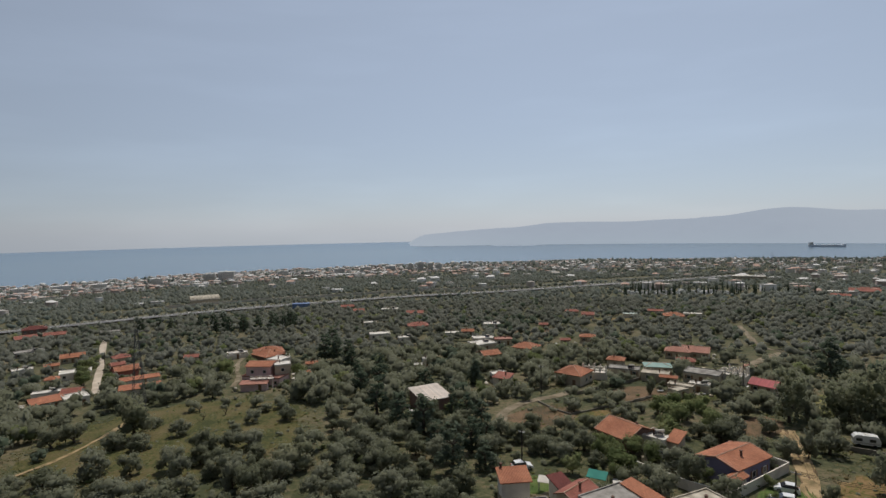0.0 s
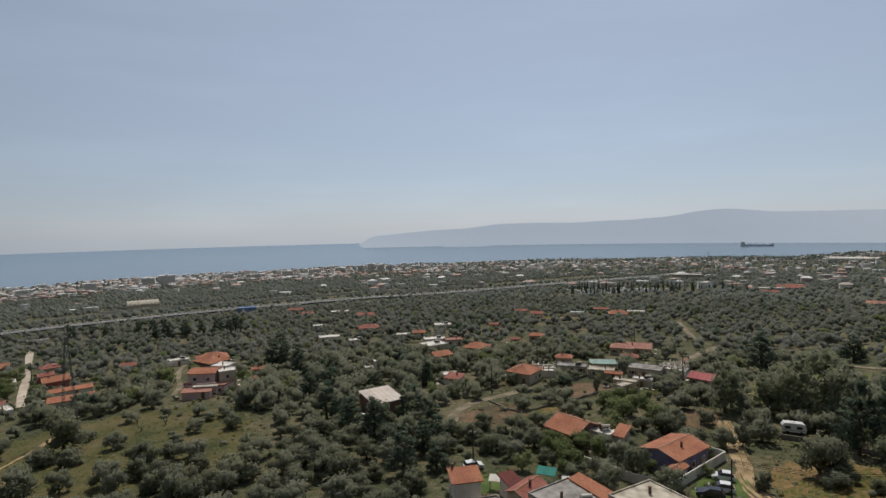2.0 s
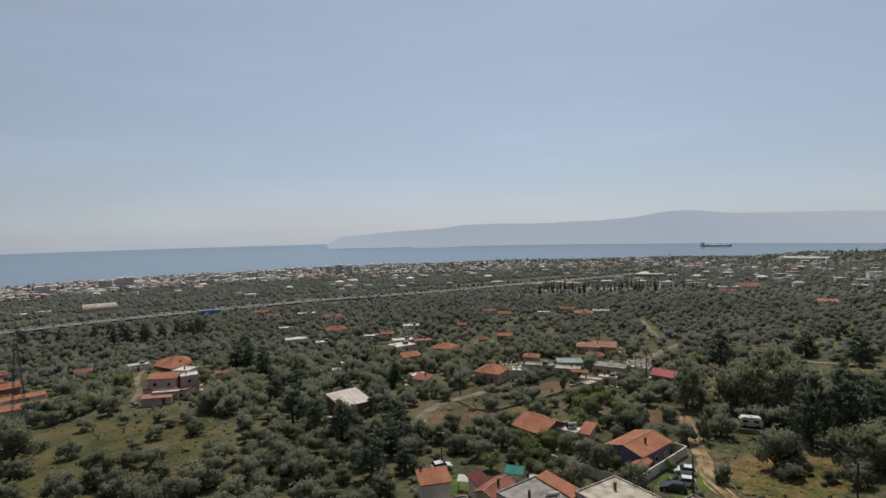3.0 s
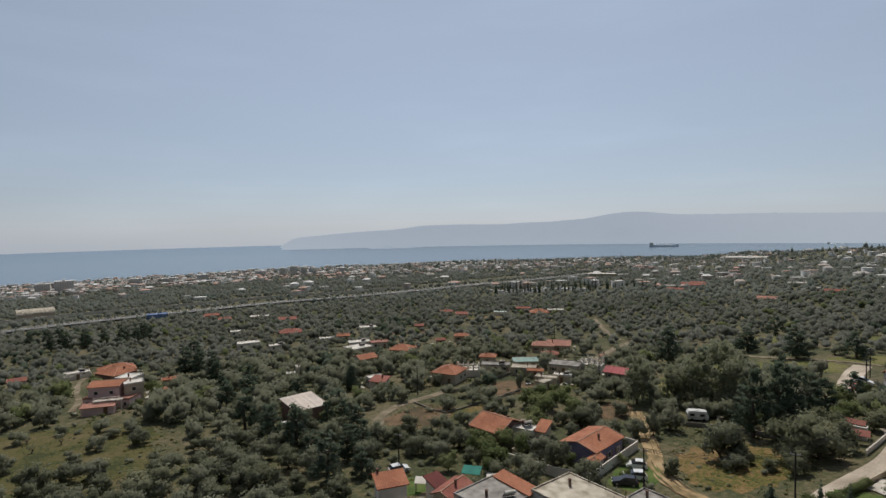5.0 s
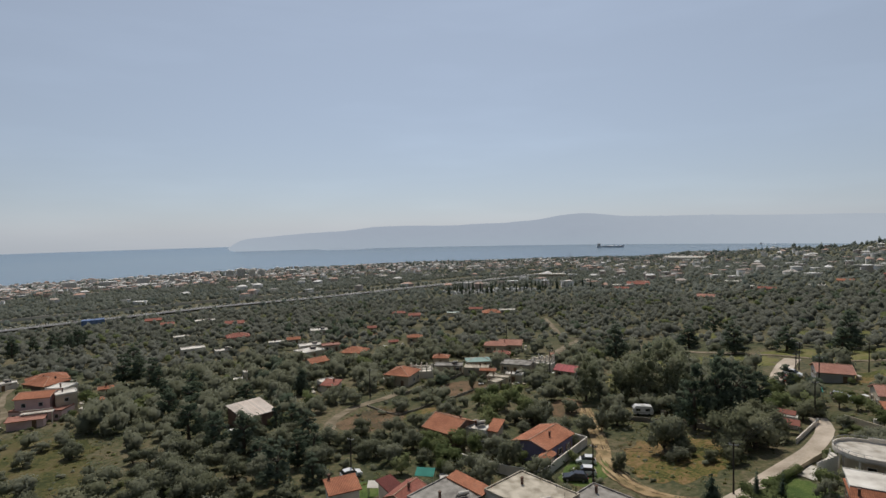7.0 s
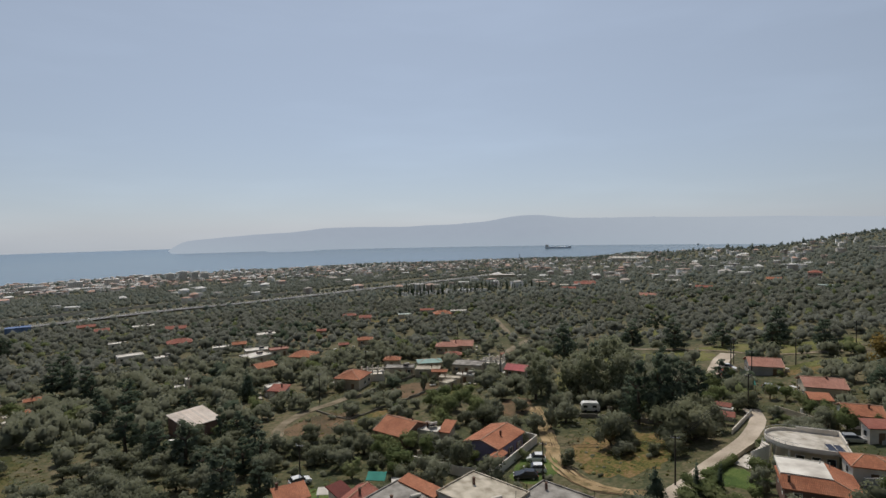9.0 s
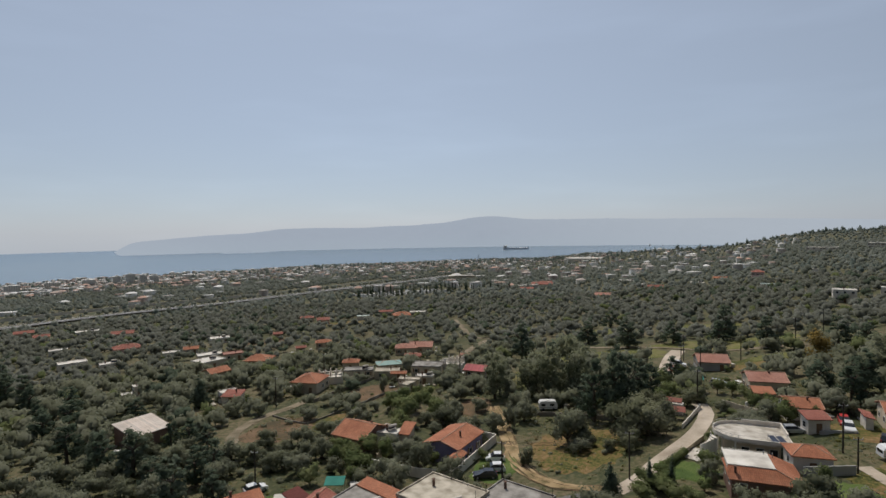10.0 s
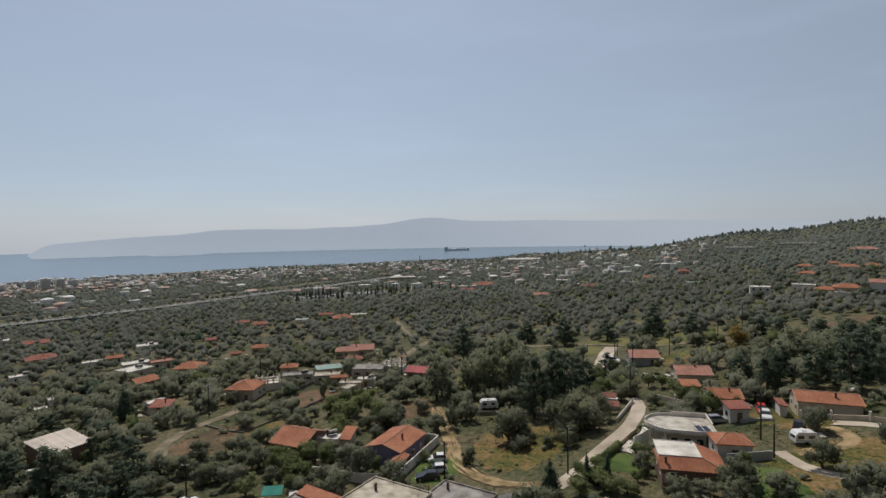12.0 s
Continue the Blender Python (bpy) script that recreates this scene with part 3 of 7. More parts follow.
plot("field", 213, 71, 26, 9, -25, DRY, "bare brown soil between hillside olive trees", 0.15, seed=41)
plot("field", 148, 96, 12, 7, -60, MEADOW, "green clearing before the tall trees", 0.1, seed=42)
plot("field", 69, 115, 4.5, 10, -40, DRY, "bare dry strip between trees", 0.05, seed=10)
strip("path", [(-86.5, 96), (-84.5, 101.2), (-82.1, 106.6), (-80.3, 115.6), (-80.7, 126.4), (-81.2, 134)], 1.2, DIRT, "narrow pale footpath across the hillside meadow", "path", 0.2, 0.4, step=1.5, keep=0.2, seed=31)
strip("path", [(-67, 166), (-69.5, 178), (-75, 190), (-80, 203), (-83, 220)], 1.9, GREY_DIRT, "drive curving up to the pink house", "path", 0.2, 0.3, step=1.5, seed=32)
strip("pavement", [(80.4, 62.2), (82.4, 62.6), (86.0, 64.0)], 2.6, TERRACE, "pale paved forecourt beside the lane", "path", 0.16, 0.1, step=1.5, seed=33)
plot("field", 172, 118, 26, 10, -45, CLEARING, "yellow-green clearing along the grove track", 0.2, seed=34)
plot("field", 96, 300, 18, 9, -10, MEADOW, "green clearing among far olive trees", 0.35, seed=35)
plot("field", 42, 262, 15, 6, 0, DRY, "bare brown plot between far houses", 0.35, seed=36)
plot("field", 110, 48, 9, 5, -65, MEADOW, "grass before the bungalow", 0.0, seed=37)
plot("field", 53, 144, 11, 7, 30, DRY, "bare brown plot inside low yard walls", 0.12, seed=51)
plot("field", 67, 139, 9, 3.5, 30, CLEARING, "yellowed grass below the yard wall", 0.1, seed=52)
plot("field", 95, 131, 13, 3.5, 52, CLEARING, "strip of yellow grass between tall trees", 0.0, seed=53)
plot("field", 174, 174, 15, 8, -40, CLEARING, "yellow-green clearing between hillside trees", 0.3, seed=71)
plot("field", 200, 147, 17, 8, -40, CLEARING, "bright grass between far olive trees", 0.3, seed=72)
plot("field", 158, 93, 9, 5, -40, CLEARING, "grass strip beside the yellow tree", 0.1, seed=73)
plot("field", 82.2, 38.2, 7.0, 5.0, 40, LAWN, "green grass below the villa", 0.0, seed=61)
FIELDS.append((17, 129, 7, 5, 40, 0.0))
FIELDS.append((80, 98, 7, 6, -40, 0.0))
FIELDS.append((100, 50, 9, 7, -45, 0.0))
FIELDS.append((109, 56, 8, 5, -45, 0.0))
FIELDS.append((98, 38, 13, 10, -30, 0.0))
FIELDS.append((84, 41, 9, 5, -45, 0.0))
FIELDS.append((17, 90, 9, 5, 10, 0.0))
FIELDS.append((120, 74, 9, 5, -45, 0.1))
FIELDS.append((132, 100, 12, 8, -30, 0.1))
FIELDS.append((72, 80, 17, 12, 40, 0.0))
FIELDS.append((20, 115, 8, 4, 10, 0.1))


def offset(line, dist):
    """The line moved sideways."""
    out = []
    for a, b in zip(line, line[1:]):
        l = math.hypot(b[0] - a[0], b[1] - a[1])
        out.append((a[0] - (b[1] - a[1]) / l * dist, a[1] + (b[0] - a[0]) / l * dist))
    return out


MARK = material("road_paint", [(0.520, 0.507, 0.494), (0.650, 0.637, 0.624)], 0.5, 0.8)

for dist, wide, up in ((-8.0, 0.8, 1.8), (0.0, 1.3, 1.9), (8.0, 0.9, 2.2)):
    strip("trim_rail", offset(MOTOR_LINE, dist)[::2], wide, MARK, "pale concrete crash barrier along the motorway", "barrier", up, step=24, keep=-4, across=1)


# ---- houses ----
FEET = []  # footprints: x, y, turn, half width, half depth


def slope_face(g, pts, mi=0):
    """A roof face with a map: u along the eave (the first edge), v up the slope."""
    p = [Vector(q) for q in pts]
    u = (p[1] - p[0]).normalized()
    n = (p[1] - p[0]).cross(p[2] - p[0]).normalized()
    w = n.cross(u)
    g.face(pts, [((q - p[0]).dot(u), (q - p[0]).dot(w)) for q in p], mi)


def roof_geo(w, d, h, kind, rise=None, over=0.35):
    """The roof, and the top of the gable walls, about the middle of a w x d plan whose eaves lie at h."""
    g, wall = Geo(), Geo()
    x, y, th = w / 2, d / 2, 0.16
    if kind == "hip":
        s = min(x, y)
        rise = rise or 0.40 * s
        rx, ry = (x - s * 0.9, 0) if x >= y else (0, y - s * 0.9)
        a, b = (-rx, -ry, h + rise), (rx, ry, h + rise)
        c = [(-x, -y, h), (x, -y, h), (x, y, h), (-x, y, h)]
        if x >= y:
            faces = ([c[0], c[1], b, a], [c[1], c[2], b], [c[2], c[3], a, b], [c[3], c[0], a])
        else:
            faces = ([c[0], c[1], a], [c[1], c[2], b, a], [c[2], c[3], b], [c[3], c[0], a, b])
        for q in faces:
            slope_face(g, q)
        lo = [(px, py, h - th) for px, py, _ in c]
        for i in range(4):
            g.face([lo[i], lo[(i + 1) % 4], c[(i + 1) % 4], c[i]])
        g.face(lo[::-1])
        for q in c:
            top = min((a, b), key=lambda e: (e[0] - q[0]) ** 2 + (e[1] - q[1]) ** 2)
            g.tube([q, top], 0.09, 5, 1)
        g.tube([a, b], 0.1, 5, 1) if (Vector(a) - Vector(b)).length > 0.3 else None
    elif kind in ("gable", "gable_x", "gable_y"):
        if kind == "gable_y" or (y > x * 1.05 and kind == "gable"):
            m = Matrix.Rotation(radians(90), 4, "Z")
            gg, ww, z1 = roof_geo(d, w, h, "gable_x", rise, over)
            for k in (gg, ww):
                k.v = [tuple(m @ Vector(q)) for q in k.v]
            return gg, ww, z1
        rise = rise or 0.40 * y
        a, b = (-x, 0, h + rise), (x, 0, h + rise)
        c = [(-x, -y, h), (x, -y, h), (x, y, h), (-x, y, h)]
        slope_face(g, [c[0], c[1], b, a])
        slope_face(g, [c[2], c[3], a, b])
        dn = lambda q: (q[0], q[1], q[2] - th)
        g.face([dn(c[0]), dn(c[1]), c[1], c[0]]).face([dn(c[2]), dn(c[3]), c[3], c[2]])
        g.face([dn(a), dn(c[0]), c[0], a]).face([dn(c[3]), dn(a), a, c[3]])
        g.face([dn(c[1]), dn(b), b, c[1]]).face([dn(b), dn(c[2]), c[2], b])
        g.face([dn(a), dn(b), dn(c[1]), dn(c[0])]).face([dn(b), dn(a), dn(c[3]), dn(c[2])])
        g.tube([a, b], 0.12, 5, 1)
        for e in (-1, 1):
            g.tube([(e * x, -y, h + 0.02), (e * x, 0, h + rise + 0.02), (e * x, y, h + 0.02)], 0.07, 5, 1)
        k = (y - over) / y
        for sx in (-1, 1):
            t = sx * (x - over)
            q = [(t, -y + over, h - th), (t, y - over, h - th), (t, 0, h - th + rise * k)]
            wall.face(q if sx > 0 else q[::-1])
    elif kind == "shed":
        rise = rise or 0.22 * d
        c = [(-x, -y, h), (x, -y, h), (x, y, h + rise), (-x, y, h + rise)]
        slope_face(g, c)
        lo = [(q[0], q[1], q[2] - th) for q in c]
        for i in range(4):
            g.face([lo[i], lo[(i + 1) % 4], c[(i + 1) % 4], c[i]])
        g.face(lo[::-1])
        e, f = x - over, y - over
        za, zb = h - th, h + rise - th - 0.1
        wall.face([(e, f, za), (-e, f, za), (-e, f, zb), (e, f, zb)])
        wall.face([(e, -f, za), (e, f, za), (e, f, zb)]).face([(-e, f, za), (-e, -f, za), (-e, f, zb)])
    elif kind == "barrel":
        rise, n = rise or 0.22 * d, 12
        prof = [(y * math.cos(math.pi * k / n), h + rise * math.sin(math.pi * k / n)) for k in range(n + 1)]
        for (y0, z0), (y1, z1) in zip(prof, prof[1:]):
            slope_face(g, [(x, y0, z0), (x, y1, z1), (-x, y1, z1), (-x, y0, z0)])
        for sx in (-1, 1):
            q = [(sx * (x - 0.2), py, pz) for py, pz in prof]
            wall.face(q if sx > 0 else q[::-1])
        g.face([(-x, -y, h), (-x, y, h), (x, y, h), (x, -y, h)])
    else:
        rise = rise or 0.2
        g.box(-x, -y, h - 0.2, x, y, h)
        t = 0.18
        for q in ((-x, -y, x, -y + t), (-x, y - t, x, y), (-x, -y + t, -x + t, y - t), (x - t, -y + t, x, y - t)):
            g.box(q[0], q[1], h, q[2], q[3], h + rise)
    return g, wall, h + (rise or 0)


WINDOWS = {}


def window_meshes(w, h):
    key = (round(w, 1), round(h, 1))
    if key not in WINDOWS:
        f, t = Geo(), 0.09
        o, i = [(-w / 2, 0), (w / 2, 0), (w / 2, h), (-w / 2, h)], [(-w / 2 + t, t), (w / 2 - t, t), (w / 2 - t, h - t), (-w / 2 + t, h - t)]
        f.v = [(a, y, b) for y in (-0.05, 0.03) for a, b in o + i]
        for k in range(4):
            j = (k + 1) % 4
            f.f += [(k, j, 4 + j, 4 + k), (8 + j, 8 + k, 12 + k, 12 + j), (j, k, 8 + k, 8 + j), (4 + k, 4 + j, 12 + j, 12 + k)]
        p = Geo().box(-w / 2 + t, -0.02, t, w / 2 - t, 0.02, h - t)
        s = Geo().box(-0.23, -0.05, 0, 0.23, -0.002, h)
        WINDOWS[key] = (f.mesh("window", FRAME), p.mesh("pane", GLASS_DARK), s.mesh("shutter", SHUTTER))
    return WINDOWS[key]


def add_window(parent, m, w=1.1, h=1.2, shutter=False):
    f, p, s = window_meshes(w, h)
    ob = part("window", f, None, parent, m=m)
    part("pane", p, None, ob, "dark window glass")
    if shutter:
        for k in (-1, 1):
            part("shutter", s, None, ob, "brown window shutter", pose(k * (w / 2 + 0.25), 0, 0))
    return ob


def openings(parent, w, d, h, rnd, floors, over=0.35, door=True, shutter=False):
    """Windows, and one door, on the four walls of a w x d house."""
    x, y = w / 2 - over, d / 2 - over
    for side, (length, off, turn) in enumerate(((2 * x, y, 0), (2 * y, x, 90), (2 * x, y, 180), (2 * y, x, 270))):
        n = max(1, int(length / 2.7))
        for fl in range(floors):
            for k in range(n):
                u = -length / 2 + length * (k + 0.5) / n
                m = Matrix.Rotation(radians(turn), 4, "Z") @ Matrix.Translation((u, -off - 0.003, 0))
                if door and fl == 0 and side == 0 and k == n // 2:
                    g = Geo().box(-0.48, -0.06, 0.02, 0.48, 0.0, 2.05)
                    dr = part("door", g, SHUTTER, parent, "brown wooden door", m)
                    part("handle", Geo().box(0.32, -0.11, 0.98, 0.42, -0.06, 1.04), METAL, dr)
                    continue
                if rnd.random() < 0.2:
                    continue
                z = 0.95 + fl * 2.9
                if z + 1.2 < h - 0.2:
                    add_window(parent, m @ Matrix.Translation((0, 0, z)), 1.1, 1.15, shutter)


COLOUR_WORDS = {"orange": "orange clay-tiled", "red": "red-tiled", "darkred": "dark red-tiled", "pinkroof": "faded pink-tiled", "pinkred": "pinkish-red sheet", "ribbed": "white ribbed sheet", "white": "white flat", "grey": "grey concrete",
                "tan": "tan", "blue": "blue", "teal": "pale teal sheet", "paleteal": "pale green sheet"}
WALL_WORDS = {"white": "white", "cream": "cream", "grey": "grey", "brown": "brown", "redwall": "red", "pinkwall": "pink", "purple": "violet", "tan": "tan", "blue": "blue"}


def chimney(parent, x, y, z, tall=1.1):
    g = Geo().box(-0.15, -0.15, -0.6, 0.15, 0.15, tall)
    ob = part("chimney", g, CHIMNEY, parent, m=pose(x, y, z))
    part("cap", Geo().box(-0.21, -0.21, tall, 0.21, 0.21, tall + 0.08), CHIMNEY, ob)


def solar_heater(parent, x, y, z, turn=0):
    """A tilted collector with its tank."""
    rack = part("water_heater", Geo().tube([(-0.87, 0, 0.03), (-0.87, 0.87, 0.03), (-0.87, 0.87, 1.1), (0.87, 0.87, 1.1), (0.87, 0.87, 0.03), (0.87, 0, 0.03)], 0.04, 4), METAL, parent, "solar water heater", pose(x, y, z, 0, 0, turn))
    part("panel", Geo().face([(-0.95, -0.1, 0.12), (0.95, -0.1, 0.12), (0.95, 0.85, 1.0), (-0.95, 0.85, 1.0)]).face([(-0.95, -0.1, 0.05), (-0.95, 0.85, 0.93), (0.95, 0.85, 0.93), (0.95, -0.1, 0.05)]), SOLAR, rack, "dark glass collector")
    part("tank", Geo().tube([(-0.8, 0.95, 1.15), (0.8, 0.95, 1.15)], 0.26, 10), WALL["white"], rack, "white tank")


def house(x, y, turn, w, d, h, roof, rc, wc, name="house", label="", group="village houses", stacks=None, heater=None, windows=True, over=0.35, rise=None):
    rnd = random.Random(int(abs(x) * 31 + abs(y) * 17))
    h = h * 0.9 if h < 4.6 and math.hypot(x, y) > 165 else h
    z = min(height(x + a, y + b) for a in (-w / 3, w / 3) for b in (-d / 3, d / 3)) + 0.1
    FEET.append((x, y, turn, w / 2, d / 2))
    floors = 2 if h > 4.6 else 1
    text = label or "%s house with %s walls and a %s roof" % ("two-storey" if floors == 2 else "single-storey", WALL_WORDS[wc], COLOUR_WORDS[rc])
    ob = thing(name, pose(x, y, z, 0, 0, turn), text, "house", group)
    if roof == "ruin":
        part("wall", Geo().box(-w / 2, -d / 2, -1.2, w / 2, d / 2, h * 0.8), WALL[wc], ob)
        for i in range(5):
            for j in (-1, 0, 1):
                px, py = -w / 2 + 0.4 + (w - 0.8) * i / 4, j * (d / 2 - 0.3)
                part("column", Geo().box(px - 0.18, py - 0.18, h * 0.8, px + 0.18, py + 0.18, h * 0.8 + rnd.uniform(0.8, 2.4)), WALL["white"], ob, "bare white concrete column")
        for j in (-1, 1):
            part("beam", Geo().box(-w / 2, j * (d / 2 - 0.3) - 0.15, h * 0.8 + 0.5, w / 2, j * (d / 2 - 0.3) + 0.15, h * 0.8 + 0.8), WALL["white"], ob)
        return ob
    over = min(over, 0.18 * min(w, d)) if roof != "flat" else 0.02
    g, gable, top = roof_geo(w, d, h, roof, rise, over)
    wall = Geo().box(-w / 2 + over, -d / 2 + over, -1.5, w / 2 - over, d / 2 - over, h - 0.17 if roof != "flat" else h - 0.2)
    k = len(wall.v)
    wall.v += gable.v
    wall.f += [tuple(k + i for i in q) for q in gable.f]
    part("wall", wall, WALL[wc], ob)
    part("roof", g, (ROOF[rc], RIDGE), ob, COLOUR_WORDS[rc] + " roof")
    if windows:
        openings(ob, w, d, h, rnd, floors, over, shutter=rnd.random() < 0.4)
    if stacks is None:
        stacks = [(w * rnd.uniform(-0.25, 0.25), d * rnd.uniform(-0.2, 0.2))] if rnd.random() < 0.65 else []
    for cx, cy in stacks:
        chimney(ob, cx, cy, h + 0.45 * (top - h) if roof != "flat" else h, 1.0)
    if heater is None and roof == "flat" and w > 5 and rnd.random() < 0.5:
        heater = (w * 0.2, 0)
    if heater and heater[0] < 50:
        solar_heater(ob, heater[0], heater[1], h + (0.3 * (top - h) if roof != "flat" else 0), -turn + 180)
    return ob


house(-245.3, 309.7, 48, 11.1, 7.8, 3, "gable", "red", "white")
house(-257.3, 332.6, 38, 13.3, 9.3, 5.5, "hip", "darkred", "brown")
house(-235.1, 319.8, 28, 11.5, 6.9, 3, "gable", "red", "cream")
house(-200.3, 254.8, 43, 11.7, 7.0, 3, "flat", "grey", "grey")
house(-162.4, 230.8, 33, 9.4, 6.6, 3, "gable", "orange", "cream")
house(-157.0, 210.9, 37, 5.2, 3.6, 2.8, "gable", "orange", "cream")
house(-136.8, 195.4, 33, 10.0, 6.6, 3, "flat", "white", "white")
house(-137.4, 184.2, 30, 4.6, 4.4, 2.8, "hip", "orange", "white")
house(-164.9, 206.0, 39, 6.9, 4.1, 2.8, "flat", "white", "white")
house(-135.6, 221.4, 40, 6.8, 6.2, 3, "hip", "red", "cream")
house(-115.4, 191.0, 40, 8.0, 6.4, 3.6, "gable", "orange", "redwall")
house(-102.8, 177.6, 34, 12.0, 3.6, 2.6, "shed", "orange", "white", rise=0.5, stacks=[])
house(-95.6, 165.2, 28, 11.8, 4.6, 2.4, "shed", "orange", "white", rise=0.6, stacks=[])
house(-115.6, 152.6, 45, 8.6, 5.6, 2.8, "shed", "orange", "white", rise=0.7, stacks=[])
house(-109.4, 155.6, 45, 6.2, 6.4, 3, "flat", "white", "white")
house(-122.4, 162.4, 28, 8.2, 3.4, 3.2, "flat", "white", "white")
house(-101.8, 212.4, 20, 5.6, 4.4, 2.8, "gable", "red", "cream")
house(-85.5, 217.8, 21, 7.8, 3.9, 2.6, "flat", "white", "white")
house(-200.5, 318.0, 32, 10.2, 6.1, 3, "flat", "grey", "white")
house(-240.2, 532.4, 28, 26.8, 18.7, 5, "barrel", "tan", "tan")
house(-113.5, 421.4, 15, 13.3, 8.0, 5, "flat", "blue", "blue")
house(-47.4, 188.8, 14, 5.0, 3.0, 2.6, "gable", "orange", "cream")
house(-46.1, 173.9, 35, 3.1, 2.5, 2.4, "gable", "orange", "white")
house(-71.4, 214.3, 24, 11.8, 9.4, 3.4, "hip", "orange", "cream")
house(-52.8, 171.1, 21, 4.9, 4.9, 6.0, "flat", "white", "cream")
house(-59.7, 371.2, 9, 7.9, 5.5, 3, "gable", "red", "white")
house(-42.2, 301.1, 8, 7.3, 4.4, 2.8, "flat", "white", "white")
house(-31.2, 254.5, 13, 9.6, 5.8, 3, "flat", "white", "white")
house(-13.9, 280.6, 9, 11.2, 7.8, 3, "hip", "red", "pinkwall")
house(-18.7, 342.3, -3, 11.1, 6.6, 3, "gable", "red", "white")
house(-17.6, 240.2, 12, 6.9, 4.2, 2.8, "flat", "white", "white")
house(-38.3, 374.0, 6, 11.9, 6.0, 3, "flat", "white", "white")
house(-73.9, 406.0, 10, 10.3, 6.2, 3, "gable", "red", "cream")
house(15.4, 217.4, 28, 9.6, 7.6, 3.2, "flat", "white", "cream")
house(16.2, 195.0, 24, 7.4, 6.2, 2.8, "gable", "orange", "cream")
house(31.8, 206.8, -30, 9.6, 8.4, 3, "hip", "orange", "cream")
house(25.0, 227.4, 2, 7.6, 5.3, 3, "flat", "pinkroof", "cream")
house(16.9, 232.1, 4, 9.3, 5.6, 3, "flat", "white", "cream")
house(24.9, 279.0, -0, 8.7, 6.1, 3, "flat", "white", "white")
house(11.2, 254.5, -3, 6.2, 4.4, 2.8, "gable", "orange", "white")
house(3.5, 250.1, -1, 6.7, 4.0, 2.8, "flat", "white", "white")
house(50.5, 269.8, -11, 4.8, 3.8, 2.8, "gable", "red", "cream")
house(17.2, 157.0, -35, 5.4, 4.1, 2.4, "shed", "red", "white")
house(45.9, 162.2, -18, 7.4, 4.6, 3.2, "ruin", "white", "white", label="unfinished white concrete frame beside a house")
house(61.5, 139.1, 30, 4.6, 3.0, 2.4, "flat", "tan", "tan", stacks=[])
house(-6.3, 185.8, 12, 3.1, 2.8, 3.2, "flat", "white", "white")
house(-9.1, 178.3, 3, 2.8, 2.2, 2.6, "flat", "white", "cream")
house(83.4, 307.9, -15, 7.4, 5.9, 3, "gable", "red", "pinkwall")
house(78.4, 325.8, -14, 8.5, 5.1, 3, "hip", "red", "cream")
house(108.2, 308.4, -19, 8.1, 4.8, 2.8, "flat", "paleteal", "white")
house(61.3, 226.7, -15, 7.0, 4.9, 3, "hip", "orange", "cream")
house(50.1, 220.1, -3, 4.4, 3.1, 2.8, "gable", "red", "cream")
house(127.8, 295.4, -17, 10.9, 8.7, 3.4, "hip", "orange", "cream")
house(142.8, 304.6, -19, 9.9, 5.0, 3, "flat", "white", "white")
house(128.2, 321.4, -22, 9.0, 4.5, 3, "gable", "red", "white")
house(57.2, 176.8, -26, 5.9, 4.7, 3.2, "hip", "orange", "cream")
house(84.6, 191.8, -28, 8.9, 6.2, 3.2, "hip", "pinkroof", "cream")
house(90.7, 190.9, -31, 9.3, 7.4, 3.2, "gable", "pinkroof", "cream")
house(80.3, 176.5, -24, 6.3, 4.4, 2.6, "hip", "red", "cream")
house(56.0, 165.0, -25, 9.2, 4.6, 2.8, "flat", "grey", "cream")
house(67.4, 167.7, -14, 8.5, 6.0, 3.0, "hip", "teal", "cream", rise=0.8, stacks=[])
house(63.0, 158.1, -28, 7.7, 4.6, 2.8, "flat", "tan", "cream")
house(64.7, 152.9, -29, 5.1, 2.6, 2.6, "gable", "orange", "cream")
house(76.7, 156.8, -38, 9.7, 6.8, 3.2, "flat", "grey", "cream")
house(69.2, 143.5, -40, 5.1, 2.6, 2.6, "flat", "white", "cream")
house(63.9, 142.9, -38, 6.4, 3.2, 2.6, "flat", "tan", "cream")
house(84.8, 155.2, -45, 7.6, 4.6, 3.5, "ruin", "white", "white")
house(86.8, 142.9, -51, 6.9, 6.3, 2.8, "gable", "pinkred", "cream")
house(95.2, 164.9, -30, 3.7, 2.2, 2.8, "hip", "pinkroof", "cream")
house(382.9, 666.8, -26, 36.6, 12.8, 6, "flat", "white", "tan")
house(336.8, 458.8, -36, 11.7, 7.0, 3, "flat", "white", "white")
house(312.3, 417.5, -37, 13.3, 6.6, 3, "gable", "red", "cream")
house(363.8, 458.9, -38, 22.3, 11.1, 3, "gable", "red", "white")
house(362.3, 269.6, -53, 9.9, 5.9, 3, "flat", "white", "white")
house(382.7, 356.3, -47, 16.1, 8.0, 3, "flat", "white", "white")
house(385.1, 479.4, -39, 14.2, 7.1, 3, "gable", "red", "white")
house(324.7, 276.6, -50, 11.2, 5.6, 3, "gable", "red", "white")
house(282.2, 286.6, -45, 11.6, 7.0, 3, "gable", "pinkroof", "cream")
house(341.2, 305.3, -48, 6.5, 5.2, 3, "flat", "white", "white")
house(403.3, 278.8, -55, 10.6, 6.3, 3, "gable", "orange", "white")
house(396.6, 243.8, -58, 8.9, 8.0, 6, "hip", "red", "pinkwall")
house(335.5, 199.7, -59, 8.9, 5.3, 3, "flat", "paleteal", "white")
